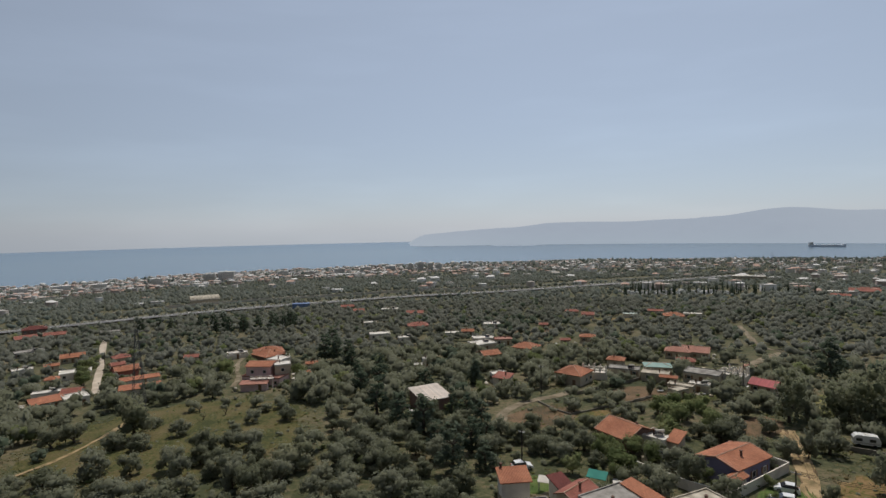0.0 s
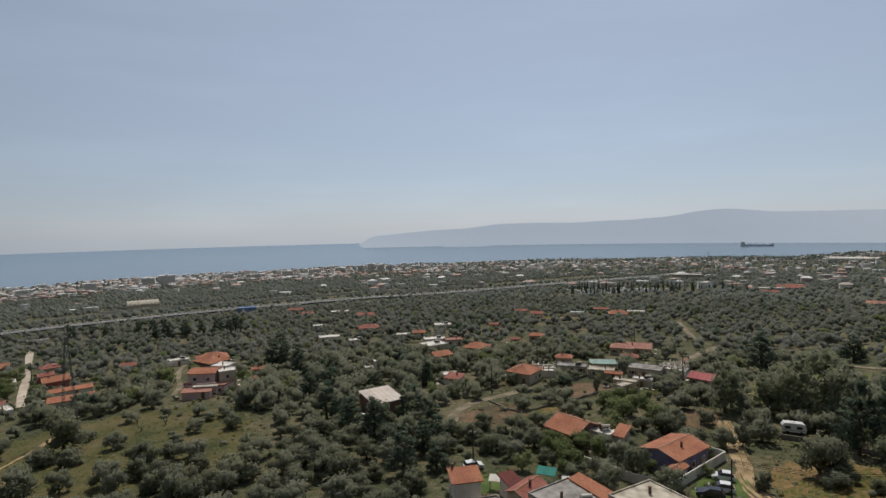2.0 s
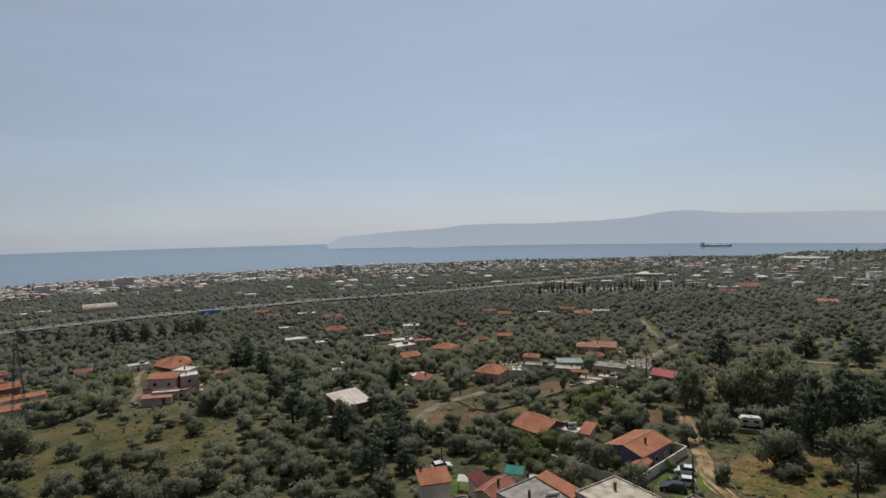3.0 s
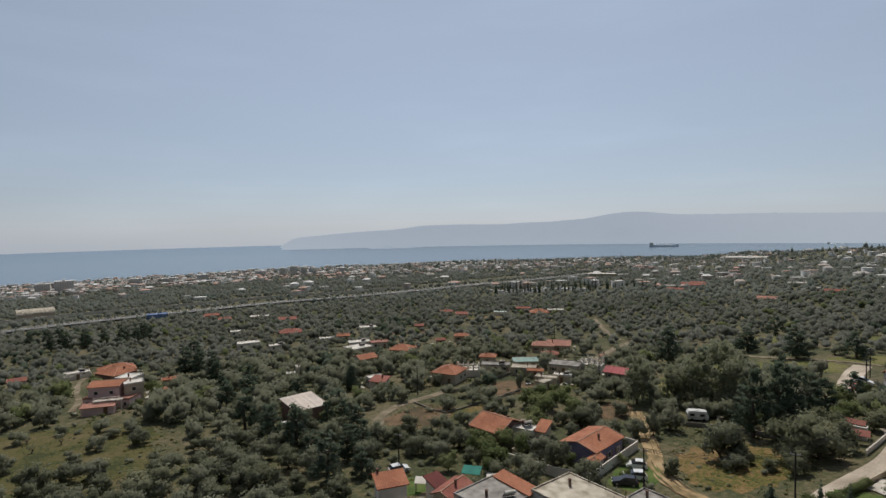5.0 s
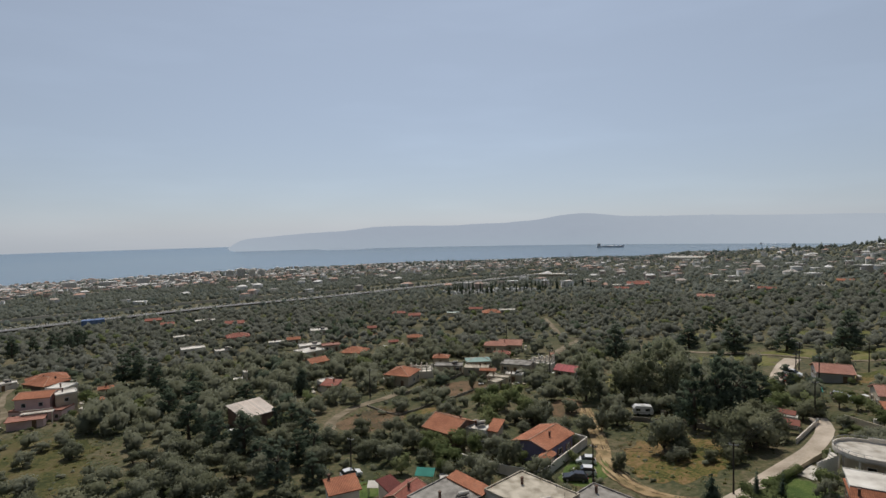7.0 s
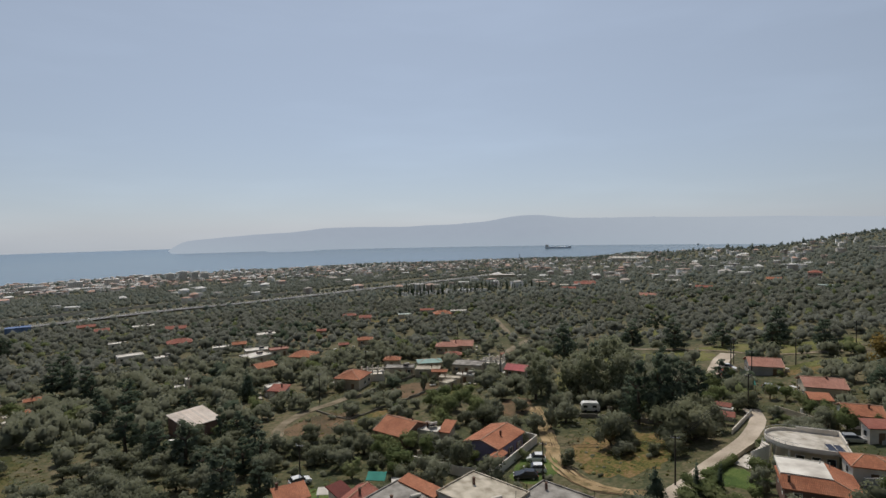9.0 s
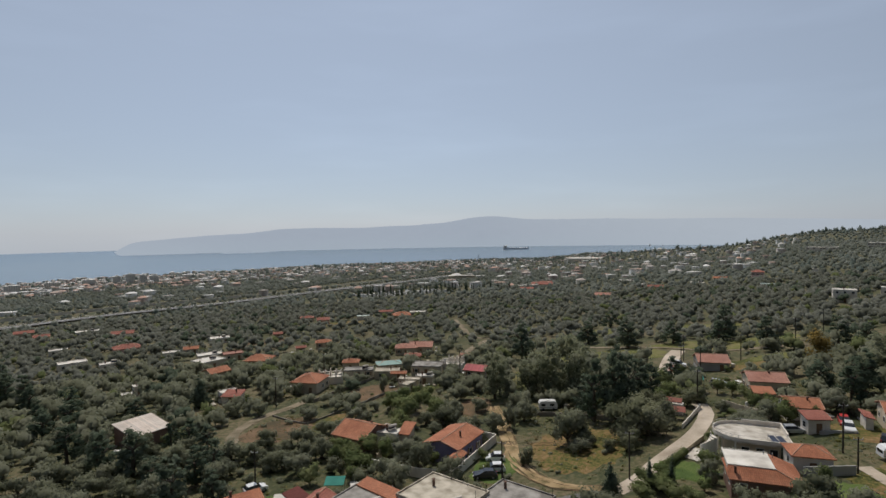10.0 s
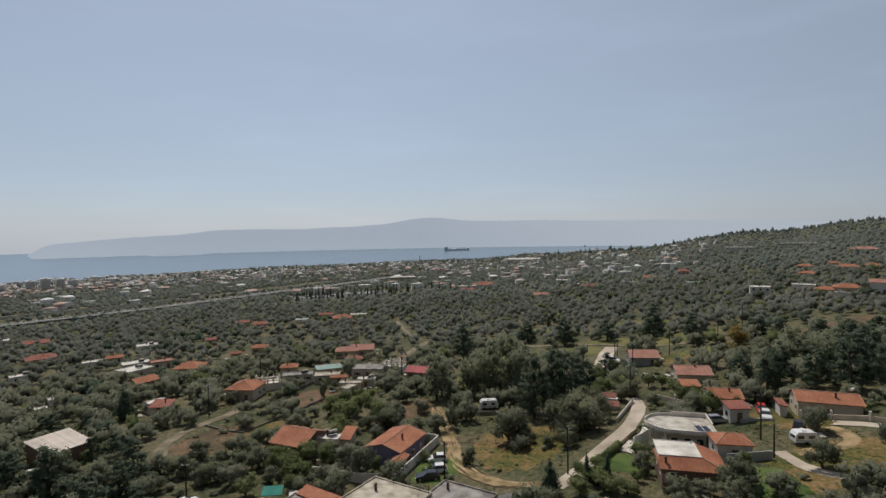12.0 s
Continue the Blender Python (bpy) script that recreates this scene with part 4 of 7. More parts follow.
house(270.7, 127.8, -60, 8.6, 6.9, 5.5, "flat", "white", "white")
house(300.2, 120.8, -68, 10.1, 6.1, 4, "flat", "white", "white")
house(284.7, 104.7, -70, 10.3, 6.2, 3, "hip", "orange", "cream")
house(287.0, 97.8, -65, 11.1, 7.8, 3.4, "hip", "orange", "cream")
house(272.0, 90.3, -72, 13.4, 2.7, 2.4, "flat", "white", "white")
house(285.3, 85.6, -73, 7.2, 6.5, 5, "gable", "pinkroof", "white")
house(416.1, 165.7, -68, 10.1, 6.1, 3, "hip", "orange", "cream")
house(364.4, 143.8, -68, 10.2, 6.1, 3, "hip", "orange", "cream")
house(420.5, 150.5, -70, 6.8, 4.8, 3, "hip", "orange", "cream")
house(389.6, 132.1, -71, 12.4, 7.4, 3, "hip", "orange", "cream")
house(390.9, 119.9, -73, 8.0, 5.6, 3, "hip", "orange", "cream")
house(645.2, 324.1, -63, 29.1, 11.7, 6, "flat", "white", "white")
house(698.0, 284.4, -68, 36.9, 12.9, 6, "flat", "white", "white")
house(524.8, 165.9, -72, 18.1, 9.1, 4, "hip", "pinkroof", "cream")
house(379.3, 195.2, -63, 3.2, 3.2, 5, "flat", "white", "white")
house(140.6, 101.0, -42, 8.6, 8.0, 3.0, "gable_x", "pinkroof", "grey", label="grey-walled house with a wide faded tiled roof")
house(117.4, 72.0, -42, 4.4, 3.4, 2.6, "shed", "orange", "cream", label="low cream house with an orange lean-to roof", stacks=[])
house(98.4, 80.6, -58, 4.8, 1.6, 2.3, "flat", "white", "white", label="white shutter-fronted garden store behind the lane wall", stacks=[])

house(-115.2, 162.8, 18, 5.6, 5.2, 2.8, "gable", "red", "white", stacks=[])
house(-127.2, 205.0, 45, 5.2, 4.2, 2.8, "gable", "red", "redwall")
house(16.2, 160.6, 12, 4.6, 3.4, 2.8, "flat", "white", "white", stacks=[])

# the nearest houses
house(49.6, 90.8, -59, 7.8, 10.4, 3.4, "gable_y", "orange", "purple", label="violet bungalow with a low orange clay-tiled gable roof", stacks=[(1.6, -0.4)], rise=1.05)
house(118.3, 45.0, -55, 10.9, 7.2, 3.2, "gable_x", "orange", "cream", label="long cream bungalow with a low orange clay-tiled roof", stacks=[(1.3, -1.6)], heater=(4.2, 2.6), rise=1.2)
house(104.6, 54.8, -34, 4.4, 3.2, 2.9, "shed", "red", "white", label="small white outbuilding with a red sloping roof", stacks=[])
house(111.6, 61.2, -46, 6.6, 6.4, 3.0, "gable_x", "orange", "white", label="white house with an orange clay-tiled roof beside the lane")
house(126.6, 77.2, -43, 8.6, 7.4, 3.4, "gable_x", "pinkroof", "cream", label="cream house with a faded two-part tiled roof")
house(88.8, 47.8, -44, 6.0, 5.2, 3.0, "hip", "orange", "white", label="white annex with an orange clay-tiled roof", stacks=[])
house(36.2, 106.2, -58, 8.2, 9.2, 2.9, "gable_x", "orange", "brown", label="bungalow with an orange clay-tiled gable roof among trees", stacks=[(2.0, 1.0)])
house(10.2, 80.6, 6, 5.0, 3.9, 4.6, "shed", "orange", "white", label="small tall white house with a sloping orange roof", rise=0.8, stacks=[(-1.6, 1.8)])
house(19.4, 78.8, -48, 3.8, 6.4, 3.0, "gable_y", "red", "cream", label="low outbuilding with a bright red tiled roof")
house(17.8, 82.4, 24, 3.0, 3.6, 2.6, "shed", "darkred", "white", label="shed with a dark red roof", stacks=[], windows=False)
house(-59.2, 171.4, -3, 8.6, 8.0, 6.2, "gable", "orange", "pinkwall", label="two-storey pink house with a low orange tiled roof", rise=0.9, stacks=[])
house(-57.5, 168.6, -16, 13.6, 5.4, 3.3, "flat", "pinkroof", "pinkwall", label="pink ground floor with a white-edged roof terrace", stacks=[], heater=(99, 0))
house(-56.6, 180.4, -20, 5.6, 5.6, 6.0, "flat", "white", "cream", label="cream stair block with a white flat roof", stacks=[(0.6, -1.2)], heater=(99, 0))
house(-68.4, 204.6, -38, 10.5, 9.0, 4.0, "hip", "orange", "brown", label="brown house with a broken orange hipped roof", rise=1.7, stacks=[(-2.2, 0.6), (2.8, 1.0)])
house(-85.2, 216.6, 35, 8.4, 3.0, 1.7, "flat", "white", "white", label="long low shed with a white flat roof", stacks=[], heater=(99, 0))
house(-58.2, 160.6, 4, 8.4, 3.0, 2.6, "shed", "pinkroof", "pinkwall", label="low pink porch wing with a pink roof", rise=0.5, stacks=[])
# the barn's open sides: brown walls put in for the shade below its roof
house(-4.0, 136.0, 28, 8.6, 9.0, 3.3, "shed", "ribbed", "brown", name="barn", label="open barn with a white ribbed sheet roof", rise=1.2, stacks=[], windows=False)
house(38.5, 157.6, -40, 8.6, 9.0, 3.4, "hip", "orange", "cream", label="cream bungalow with an orange-red hipped roof")
house(24.5, 74.2, -62, 8.2, 8.4, 3.4, "flat", "grey", "cream", label="flat-roofed house with a bare grey concrete roof", heater=(2, 1))
house(28.6, 75.9, -68, 8.0, 2.2, 3.7, "shed", "orange", "cream", label="narrow wing with an orange tiled lean-to roof", rise=0.5, stacks=[], windows=False)
beige = house(35.8, 69.4, -66, 10.6, 8.6, 4.0, "flat", "tan", "white", label="large flat-roofed house with a weathered beige roof", stacks=[(-2.5, 1.0)], heater=(3.0, -1.5))
brownish = house(44.2, 63.4, -66, 9.0, 8.0, 3.5, "flat", "grey", "cream", label="flat-roofed house with a brown-grey roof", stacks=[(-2.6, 1.8)])

for parent, spots, top in ((beige, ((4.9, 3.9), (4.9, 1.2), (4.9, -1.8), (1.6, 3.9), (-1.4, 3.9)), 4.0), (brownish, ((4.1, 3.6), (-4.1, 3.6), (4.1, -2.0)), 3.5)):
    for px, py in spots:
        part("steel_rod", Geo().tube([(px, py, top), (px + 0.05, py, top + 1.3)], 0.035, 5), POLE_WOOD, parent, "rusty reinforcing rod")


# ---- the terrace house, the villa with the half-flat roof, walls and fences ----
def ring_outline(hx, hy, r, n=14):
    """A rectangle whose far-left side is a half circle, anticlockwise."""
    pts = [(hx, -hy), (hx, hy)]
    pts += [(-hx + r + r * math.cos(a), hy * math.sin(a)) for a in (math.pi / 2 + math.pi * k / n for k in range(n + 1))]
    return pts


def terrace_house(x, y, turn):
    hx, hy, h = 5.7, 4.5, 3.5
    ob = thing("house", pose(x, y, height(x, y) + 0.1, 0, 0, turn), "white house with a round-ended flat roof terrace", "house", "village houses")
    FEET.append((x, y, turn, hx, hy))
    part("wall", Geo().prism(ring_outline(hx - 1.5, hy - 1.5, 3.0), -2.5, h - 0.25), WALL["cream"], ob)
    for k in range(5):
        a = radians(110 + k * 35)
        part("column", Geo().tube([(-hx + hy + 4.0 * math.cos(a), 4.0 * math.sin(a), -2.0), (-hx + hy + 4.0 * math.cos(a), 4.0 * math.sin(a), h - 0.25)], 0.16, 8), WALL["white"], ob)
    part("floor_slab", Geo().prism(ring_outline(hx, hy, hy), h - 0.25, h), TERRACE, ob, "pale screed roof terrace")
    out, inn = ring_outline(hx, hy, hy), ring_outline(hx - 0.16, hy - 0.16, hy - 0.16)
    g = Geo()
    for i in range(len(out)):
        j = (i + 1) % len(out)
        top = 0.5
        a, b, c, d = out[i], out[j], inn[j], inn[i]
        for q in ([(*a, h), (*b, h), (*b, h + top), (*a, h + top)], [(*c, h), (*d, h), (*d, h + top), (*c, h + top)], [(*a, h + top), (*b, h + top), (*c, h + top), (*d, h + top)]):
            g.face(q)
    part("parapet", g, WALL["white"], ob, "low white parapet")
    part("parapet", Geo().box(-0.5, hy - 0.2, h + 0.5, hx, hy + 0.02, h + 0.85).box(hx - 0.2, -1.0, h + 0.5, hx + 0.02, hy - 0.2, h + 0.85), WALL["white"], ob, "raised white parapet")
    for k in range(1, len(out) - 2):
        px, py = out[k + 1]
        part("post", Geo().box(px * 0.985 - 0.03, py * 0.985 - 0.03, h + 0.5, px * 0.985 + 0.03, py * 0.985 + 0.03, h + 0.95), METAL, ob)
    rail = Geo().tube([(px * 0.985, py * 0.985, h + 0.95) for px, py in out[1:]], 0.03, 5)
    part("rail", rail, METAL, ob, "grey steel rail")
    for k in range(2):
        rack = part("solar_panel", Geo().face([(-0.5, -0.9, 0.15), (0.5, -0.9, 0.15), (0.5, 0.9, 0.6), (-0.5, 0.9, 0.6)]), SOLAR, ob, "tilted solar panel", pose(3.2 + k * 1.15, -2.6, h, 0, 0, 20))
        part("rack", Geo().box(-0.45, 0.8, 0, -0.38, 0.87, 0.9), METAL, rack)
    for k, (wx, wt) in enumerate(((-1, 0), (1.2, 0), (3.2, 0))):
        add_window(ob, pose(wx, -hy + 1.5 - 0.003, 0.9), 1.3, 1.3)
    add_window(ob, pose(hx - 1.497, 0, 0.9, 0, 0, 90), 1.3, 1.3)
    for k in range(11):  # outside stair winding up to the terrace
        a = radians(150 + k * 14)
        m = Matrix.Translation((-hx - 0.4, -1.8, 0)) @ Matrix.Rotation(a, 4, "Z")
        part("step", Geo().box(0.2, -0.28, -0.4, 1.7, 0.28, 0.25 + k * 0.3, m=m), WALL["white"], ob)
    part("core", Geo().tube([(-hx - 0.4, -1.8, -0.5), (-hx - 0.4, -1.8, 3.7)], 0.12, 10), WALL["white"], ob)


terrace_house(89.6, 57.7, -49)


def half_flat_house(x, y, turn, w=9.8, d=8.0, h=2.6, rise=1.3):
    ob = thing("house", pose(x, y, height(x, y) + 0.1, 0, 0, turn), "villa with an orange tiled roof around a white flat part", "house", "village houses")
    FEET.append((x, y, turn, w / 2, d / 2))
    a, b, ix, iy, o = w / 2, d / 2, 1.4, -d / 2 + 1.9, 0.3
    # lower wall takes the brown render to darken it like eave shade
    part("wall", Geo().box(-a + o, -b + o, -2.0, a - o, b - o, h - 0.02), WALL["brown"], ob, "shaded brown wall")
    part("wall", Geo().box(-a + o, iy + 0.05, h - 0.02, ix, b - o, h + rise - 0.15), WALL["white"], ob)
    g = Geo()
    t = h + rise
    slope_face(g, [(-a, -b, h), (a, -b, h), (ix, iy, t), (-a, iy, t)])
    slope_face(g, [(a, -b, h), (a, b, h), (ix, b, t), (ix, iy, t)])
    g.face([(-a, -b, h - 0.15), (a, -b, h - 0.15), (a, -b, h), (-a, -b, h)]).face([(a, -b, h - 0.15), (a, b, h - 0.15), (a, b, h), (a, -b, h)])
    g.face([(-a, iy, h), (-a, -b, h), (-a, iy, t)]).face([(a, b, h), (ix, b, h), (ix, b, t)])
    g.face([(-a, -b, h - 0.15), (-a, b, h - 0.15), (a, b, h - 0.15), (a, -b, h - 0.15)])
    g.tube([(a, -b, h), (ix, iy, t)], 0.1, 5, 1)
    part("roof", g, (ROOF["orange"], RIDGE), ob, "orange clay-tiled roof")
    flat = Geo().box(-a, iy + 0.02, t - 0.15, ix - 0.02, b, t + 0.02).box(-a, iy + 0.02, t + 0.02, ix - 0.02, iy + 0.12, t + 0.14)
    part("flat_roof", flat.box(-a, b - 0.1, t + 0.02, ix - 0.02, b, t + 0.14).box(-a, iy + 0.12, t + 0.02, -a + 0.1, b - 0.1, t + 0.14), ROOF["white"], ob, "white coated flat roof")
    chimney(ob, -a + 0.9, -b + 1.0, h + 0.5, 1.0)
    for px, py in ((ix + 0.5, b - 1.0), (ix - 0.6, b - 0.6)):
        part("vent_pipe", Geo().tube([(px, py, h + 0.6), (px, py, t + 0.5)], 0.08, 6), METAL, ob)
    openings(ob, w, d, h, random.Random(4), 1, o)


half_flat_house(78.2, 48.5, -48)


def garden_wall(pts, tall, mat, label, posts=0.0, thick=0.2, step=3.0):
    """A wall along the points, stepping down the slope, with posts where asked."""
    ob = thing("garden_wall", pose(pts[0][0], pts[0][1], height(*pts[0])), label, "wall", "garden walls")
    x0, y0, z0 = pts[0][0], pts[0][1], height(*pts[0])
    for (ax, ay), (bx, by) in zip(pts, pts[1:]):
        n = max(1, int(math.hypot(bx - ax, by - ay) / step))
        for k in range(n):
            p, q = (ax + (bx - ax) * k / n, ay + (by - ay) * k / n), (ax + (bx - ax) * (k + 1) / n, ay + (by - ay) * (k + 1) / n)
            s = Vector((-(q[1] - p[1]), q[0] - p[0], 0)).normalized() * thick / 2
            zp, zq = height(*p) - z0, height(*q) - z0
            g = Geo()
            lo = [(p[0] - x0 - s.x, p[1] - y0 - s.y), (q[0] - x0 - s.x, q[1] - y0 - s.y), (q[0] - x0 + s.x, q[1] - y0 + s.y), (p[0] - x0 + s.x, p[1] - y0 + s.y)]
            zz = [zp, zq, zq, zp]
            g.v = [(u, v, z - 0.5) for (u, v), z in zip(lo, zz)] + [(u, v, z + tall) for (u, v), z in zip(lo, zz)]
            g.f = [(0, 1, 5, 4), (1, 2, 6, 5), (2, 3, 7, 6), (3, 0, 4, 7), (4, 5, 6, 7), (3, 2, 1, 0)]
            part("panel", g, mat, ob)
            if posts:
                part("post", Geo().box(p[0] - x0 - 0.18, p[1] - y0 - 0.18, zp - 0.5, p[0] - x0 + 0.18, p[1] - y0 + 0.18, zp + tall + posts), WALL["white"], ob, "white gate post")
    return ob


garden_wall([(31.8, 95.6), (39.0, 84.6), (43.4, 80.3), (59.7, 91.5), (57.5, 96.5)], 1.7, WALL["white"], "white rendered garden wall round the violet bungalow")
garden_wall([(92.2, 73.0), (98.5, 75.8), (106.4, 79.4)], 0.95, WALL["white"], "white wall along the far side of the lane")
garden_wall([(81.8, 64.4), (86.0, 65.7), (90.4, 67.0)], 0.9, WALL["cream"], "cream wall along the near side of the lane")
garden_wall([(85.4, 46.6), (88.4, 43.8), (90.9, 42.2)], 1.5, WALL["grey"], "grey retaining wall below the annex")
garden_wall([(112.0, 46.6), (114.0, 42.4), (116.2, 37.2), (117.8, 31)], 1.1, WALL["cream"], "cream front wall of the long bungalow with white posts", 0.8)
garden_wall([(103.5, 53.5), (108, 49.5)], 0.7, WALL["grey"], "low grey kerb wall by the drive")
garden_wall([(104, 67), (108, 64.5), (109.5, 70), (112, 78)], 1.2, WALL["cream"], "cream garden wall beside the lane")
garden_wall([(74.6, 103.4), (80.3, 98.6), (84.9, 90.8), (86.8, 86.2)], 1.0, STONE_WALL, "grey wall behind the meadow")
garden_wall([(24.0, 137.2), (26.8, 129.8), (29.6, 125.3), (34.2, 127.6), (42.9, 132.9), (51.9, 137.1)], 0.45, STONE_WALL, "low grey stone wall round the dry plot")
garden_wall([(35.5, 143.0), (41.6, 147.3), (56.0, 156.8), (64.0, 163.1)], 0.9, STONE_WALL, "grey stone wall above the brown plot")
garden_wall([(59.6, 139.4), (66.0, 143.2), (72.3, 146.7), (76.0, 152.0)], 2.0, WALL["tan"], "tan rendered yard wall")
garden_wall([(48.3, 135.4), (54.5, 139.0), (59.6, 139.4)], 0.7, STONE_WALL, "grey boundary wall of the yard")
garden_wall([(-262, 497), (-212, 521), (-114, 557), (-40, 582), (46, 600), (90, 622)], 2.6, WALL["white"], "long pale noise barrier beside the service road", 0, 0.4, 16)
house(46.3, 84.2, -55, 2.4, 4.6, 2.3, "gable_y", "orange", "white", name="shed", label="small shed with an orange tiled roof by the wall", stacks=[], windows=False)
house(41.6, 103.2, -44, 4.4, 5.0, 2.8, "flat", "white", "white", label="white flat-roofed extension with a water heater", heater=(0, 0))
house(44.4, 101.4, -44, 2.6, 4.6, 2.6, "shed", "orange", "cream", label="lean-to with an orange tiled roof", stacks=[], windows=False)
house(12.6, 75.4, 10, 4.6, 3.0, 2.7, "flat", "grey", "white", label="low grey-roofed annex of the small white house", stacks=[], windows=False)
house(112.9, 50.4, 35, 4.6, 1.8, 2.3, "shed", "red", "white", name="carport", label="narrow porch with a red tiled roof", stacks=[], windows=False)
house(1015, 1090, -44, 90, 24, 6, "barrel", "white", "white", name="greenhouse", label="long white greenhouse far down the slope", group="", stacks=[], windows=False)


def canopy(x, y, turn, w, d, h, mat, label):
    """A shade roof on four posts."""
    ob = thing("canopy", pose(x, y, height(x, y), 0, 0, turn), label, "canopy")
    FEET.append((x, y, turn, w / 2, d / 2))
    g = Geo()
    g.v = [(-w / 2, -d / 2, h), (w / 2, -d / 2, h), (w / 2, d / 2, h + 0.5), (-w / 2, d / 2, h + 0.5)]
    g.v += [(a, b, c - 0.06) for a, b, c in g.v]
    g.f = [(0, 1, 2, 3), (7, 6, 5, 4), (0, 4, 5, 1), (1, 5, 6, 2), (2, 6, 7, 3), (3, 7, 4, 0)]
    part("cover", g, mat, ob)
    for sx in (-1, 1):
        for sy in (-1, 1):
            part("post", Geo().box(sx * (w / 2 - 0.15) - 0.05, sy * (d / 2 - 0.15) - 0.05, -0.3, sx * (w / 2 - 0.15) + 0.05, sy * (d / 2 - 0.15) + 0.05, h + (0.35 if sy > 0 else 0.0)), METAL, ob)


GREEN_NET = material("green_shade_net", [(0.02, 0.16, 0.13), (0.04, 0.24, 0.19)], 3, 0.8)
canopy(24.8, 86.6, -28, 3.2, 2.2, 1.8, GREEN_NET, "dark green shade canopy in a garden")
canopy(120.5, 91, -45, 3.6, 3.0, 2.3, GREEN_NET, "green tarpaulin shelter beside the lane")
canopy(16.2, 85.4, -20, 2.8, 1.5, 1.7, ROOF["white"], "white shade canopy beside the dark red shed")
canopy(27.4, 82.0, -20, 2.8, 1.8, 1.9, ROOF["white"], "white sheet-roofed garden canopy beside roofs")
canopy(96.4, 77.4, -52, 3.0, 2.2, 1.9, ROOF["red"], "red-tiled garden shelter behind the lane wall")
canopy(99.0, 81.8, -58, 5.4, 1.6, 2.6, ROOF["red"], "long shelter with red tiles above white shutters")


# ---- vehicles ----
def car(x, y, turn, paint, label, scale=1.0, tall=1.0):
    ob = thing("car", pose(x, y, height(x, y) + 0.07, 0, 0, turn), label, "car", "parked cars")
    FEET.append((x, y, turn, 2.4, 1.4))
    L, W = 2.1 * scale, 0.86
    lower = [(-L, 0.35), (-L * 0.98, 0.75), (-L * 0.9, 0.92), (L * 0.45, 0.95), (L * 0.9, 0.78), (L, 0.6), (L * 0.98, 0.3), (-L, 0.28)]
    g = Geo()

    def hull(prof, wl, wh, zsplit):
        k, n = len(g.v), len(prof)
        for s in (-1, 1):
            g.v.extend((px, s * (wl if pz < zsplit else wh), pz * tall) for px, pz in prof)
        for i in range(n):
            j = (i + 1) % n
            g.f.append((k + i, k + j, k + n + j, k + n + i))
        g.f.append(tuple(k + i for i in reversed(range(n))))
        g.f.append(tuple(k + n + i for i in range(n)))

    hull(lower, W, W * 0.95, 0.8)
    part("body", g, PAINT[paint], ob)
    g = Geo()
    hull([(-L * 0.9, 0.93), (-L * 0.72, 1.38), (L * 0.08, 1.42), (L * 0.46, 0.94)], W * 0.93, W * 0.78, 1.1)
    part("glasshouse", g, GLASS_DARK, ob, "dark tinted car windows")
    g = Geo()
    hull([(-L * 0.74, 1.38), (-L * 0.70, 1.45), (L * 0.05, 1.47), (L * 0.1, 1.41)], W * 0.79, W * 0.74, 1.4)
    part("roof", g, PAINT[paint], ob)
    for sx in (-0.62, 0.62):
        for sy in (-1, 1):
            wh = part("wheel", Geo().tube([(sx * L, sy * (W - 0.18), 0.32), (sx * L, sy * (W + 0.02), 0.32)], 0.32, 12), RUBBER, ob)
            part("rim", Geo().tube([(sx * L, sy * (W + 0.02), 0.32), (sx * L, sy * (W + 0.035), 0.32)], 0.2, 8), METAL, wh)
    for sy in (-1, 1):
        part("headlight", Geo().box(L * 0.955, sy * 0.62 - 0.16, 0.6, L * 1.0, sy * 0.62 + 0.16, 0.72), FRAME, ob)
        part("tail_light", Geo().box(-L * 1.0, sy * 0.68 - 0.1, 0.62, -L * 0.96, sy * 0.68 + 0.1, 0.82), PAINT["red"], ob)


car(54.3, 83.7, 152, "white", "white hatchback parked on the grass", 0.86)
car(51.3, 79.6, 156, "white", "white family car parked on the grass", 0.95, 1.05)
car(48.6, 78.2, 152, "dark", "dark blue car parked beside the white one", 1.0)
car(102.0, 57.0, -36, "silver", "silver estate car parked by the outbuilding", 1.05)
car(108.9, 51.4, 212, "white", "white car in the driveway", 1.0)
car(111.6, 53.4, 212, "red", "red car in the driveway", 1.0)
car(107.6, 45.2, 20, "dark", "dark car parked behind the olive tree", 0.95)
car(135.0, 107.5, -70, "white", "white van at the lane's bend", 1.15, 1.3)
car(126, 88.5, -60, "silver", "silver car beside the lane", 1.0)
car(130.5, 104.5, -20, "red", "red car parked by the lane", 0.95)
car(40.5, 98.8, 20, "silver", "car under the trees", 0.95)
car(13.5, 94.5, 10, "white", "white car half hidden by olive trees", 0.9)


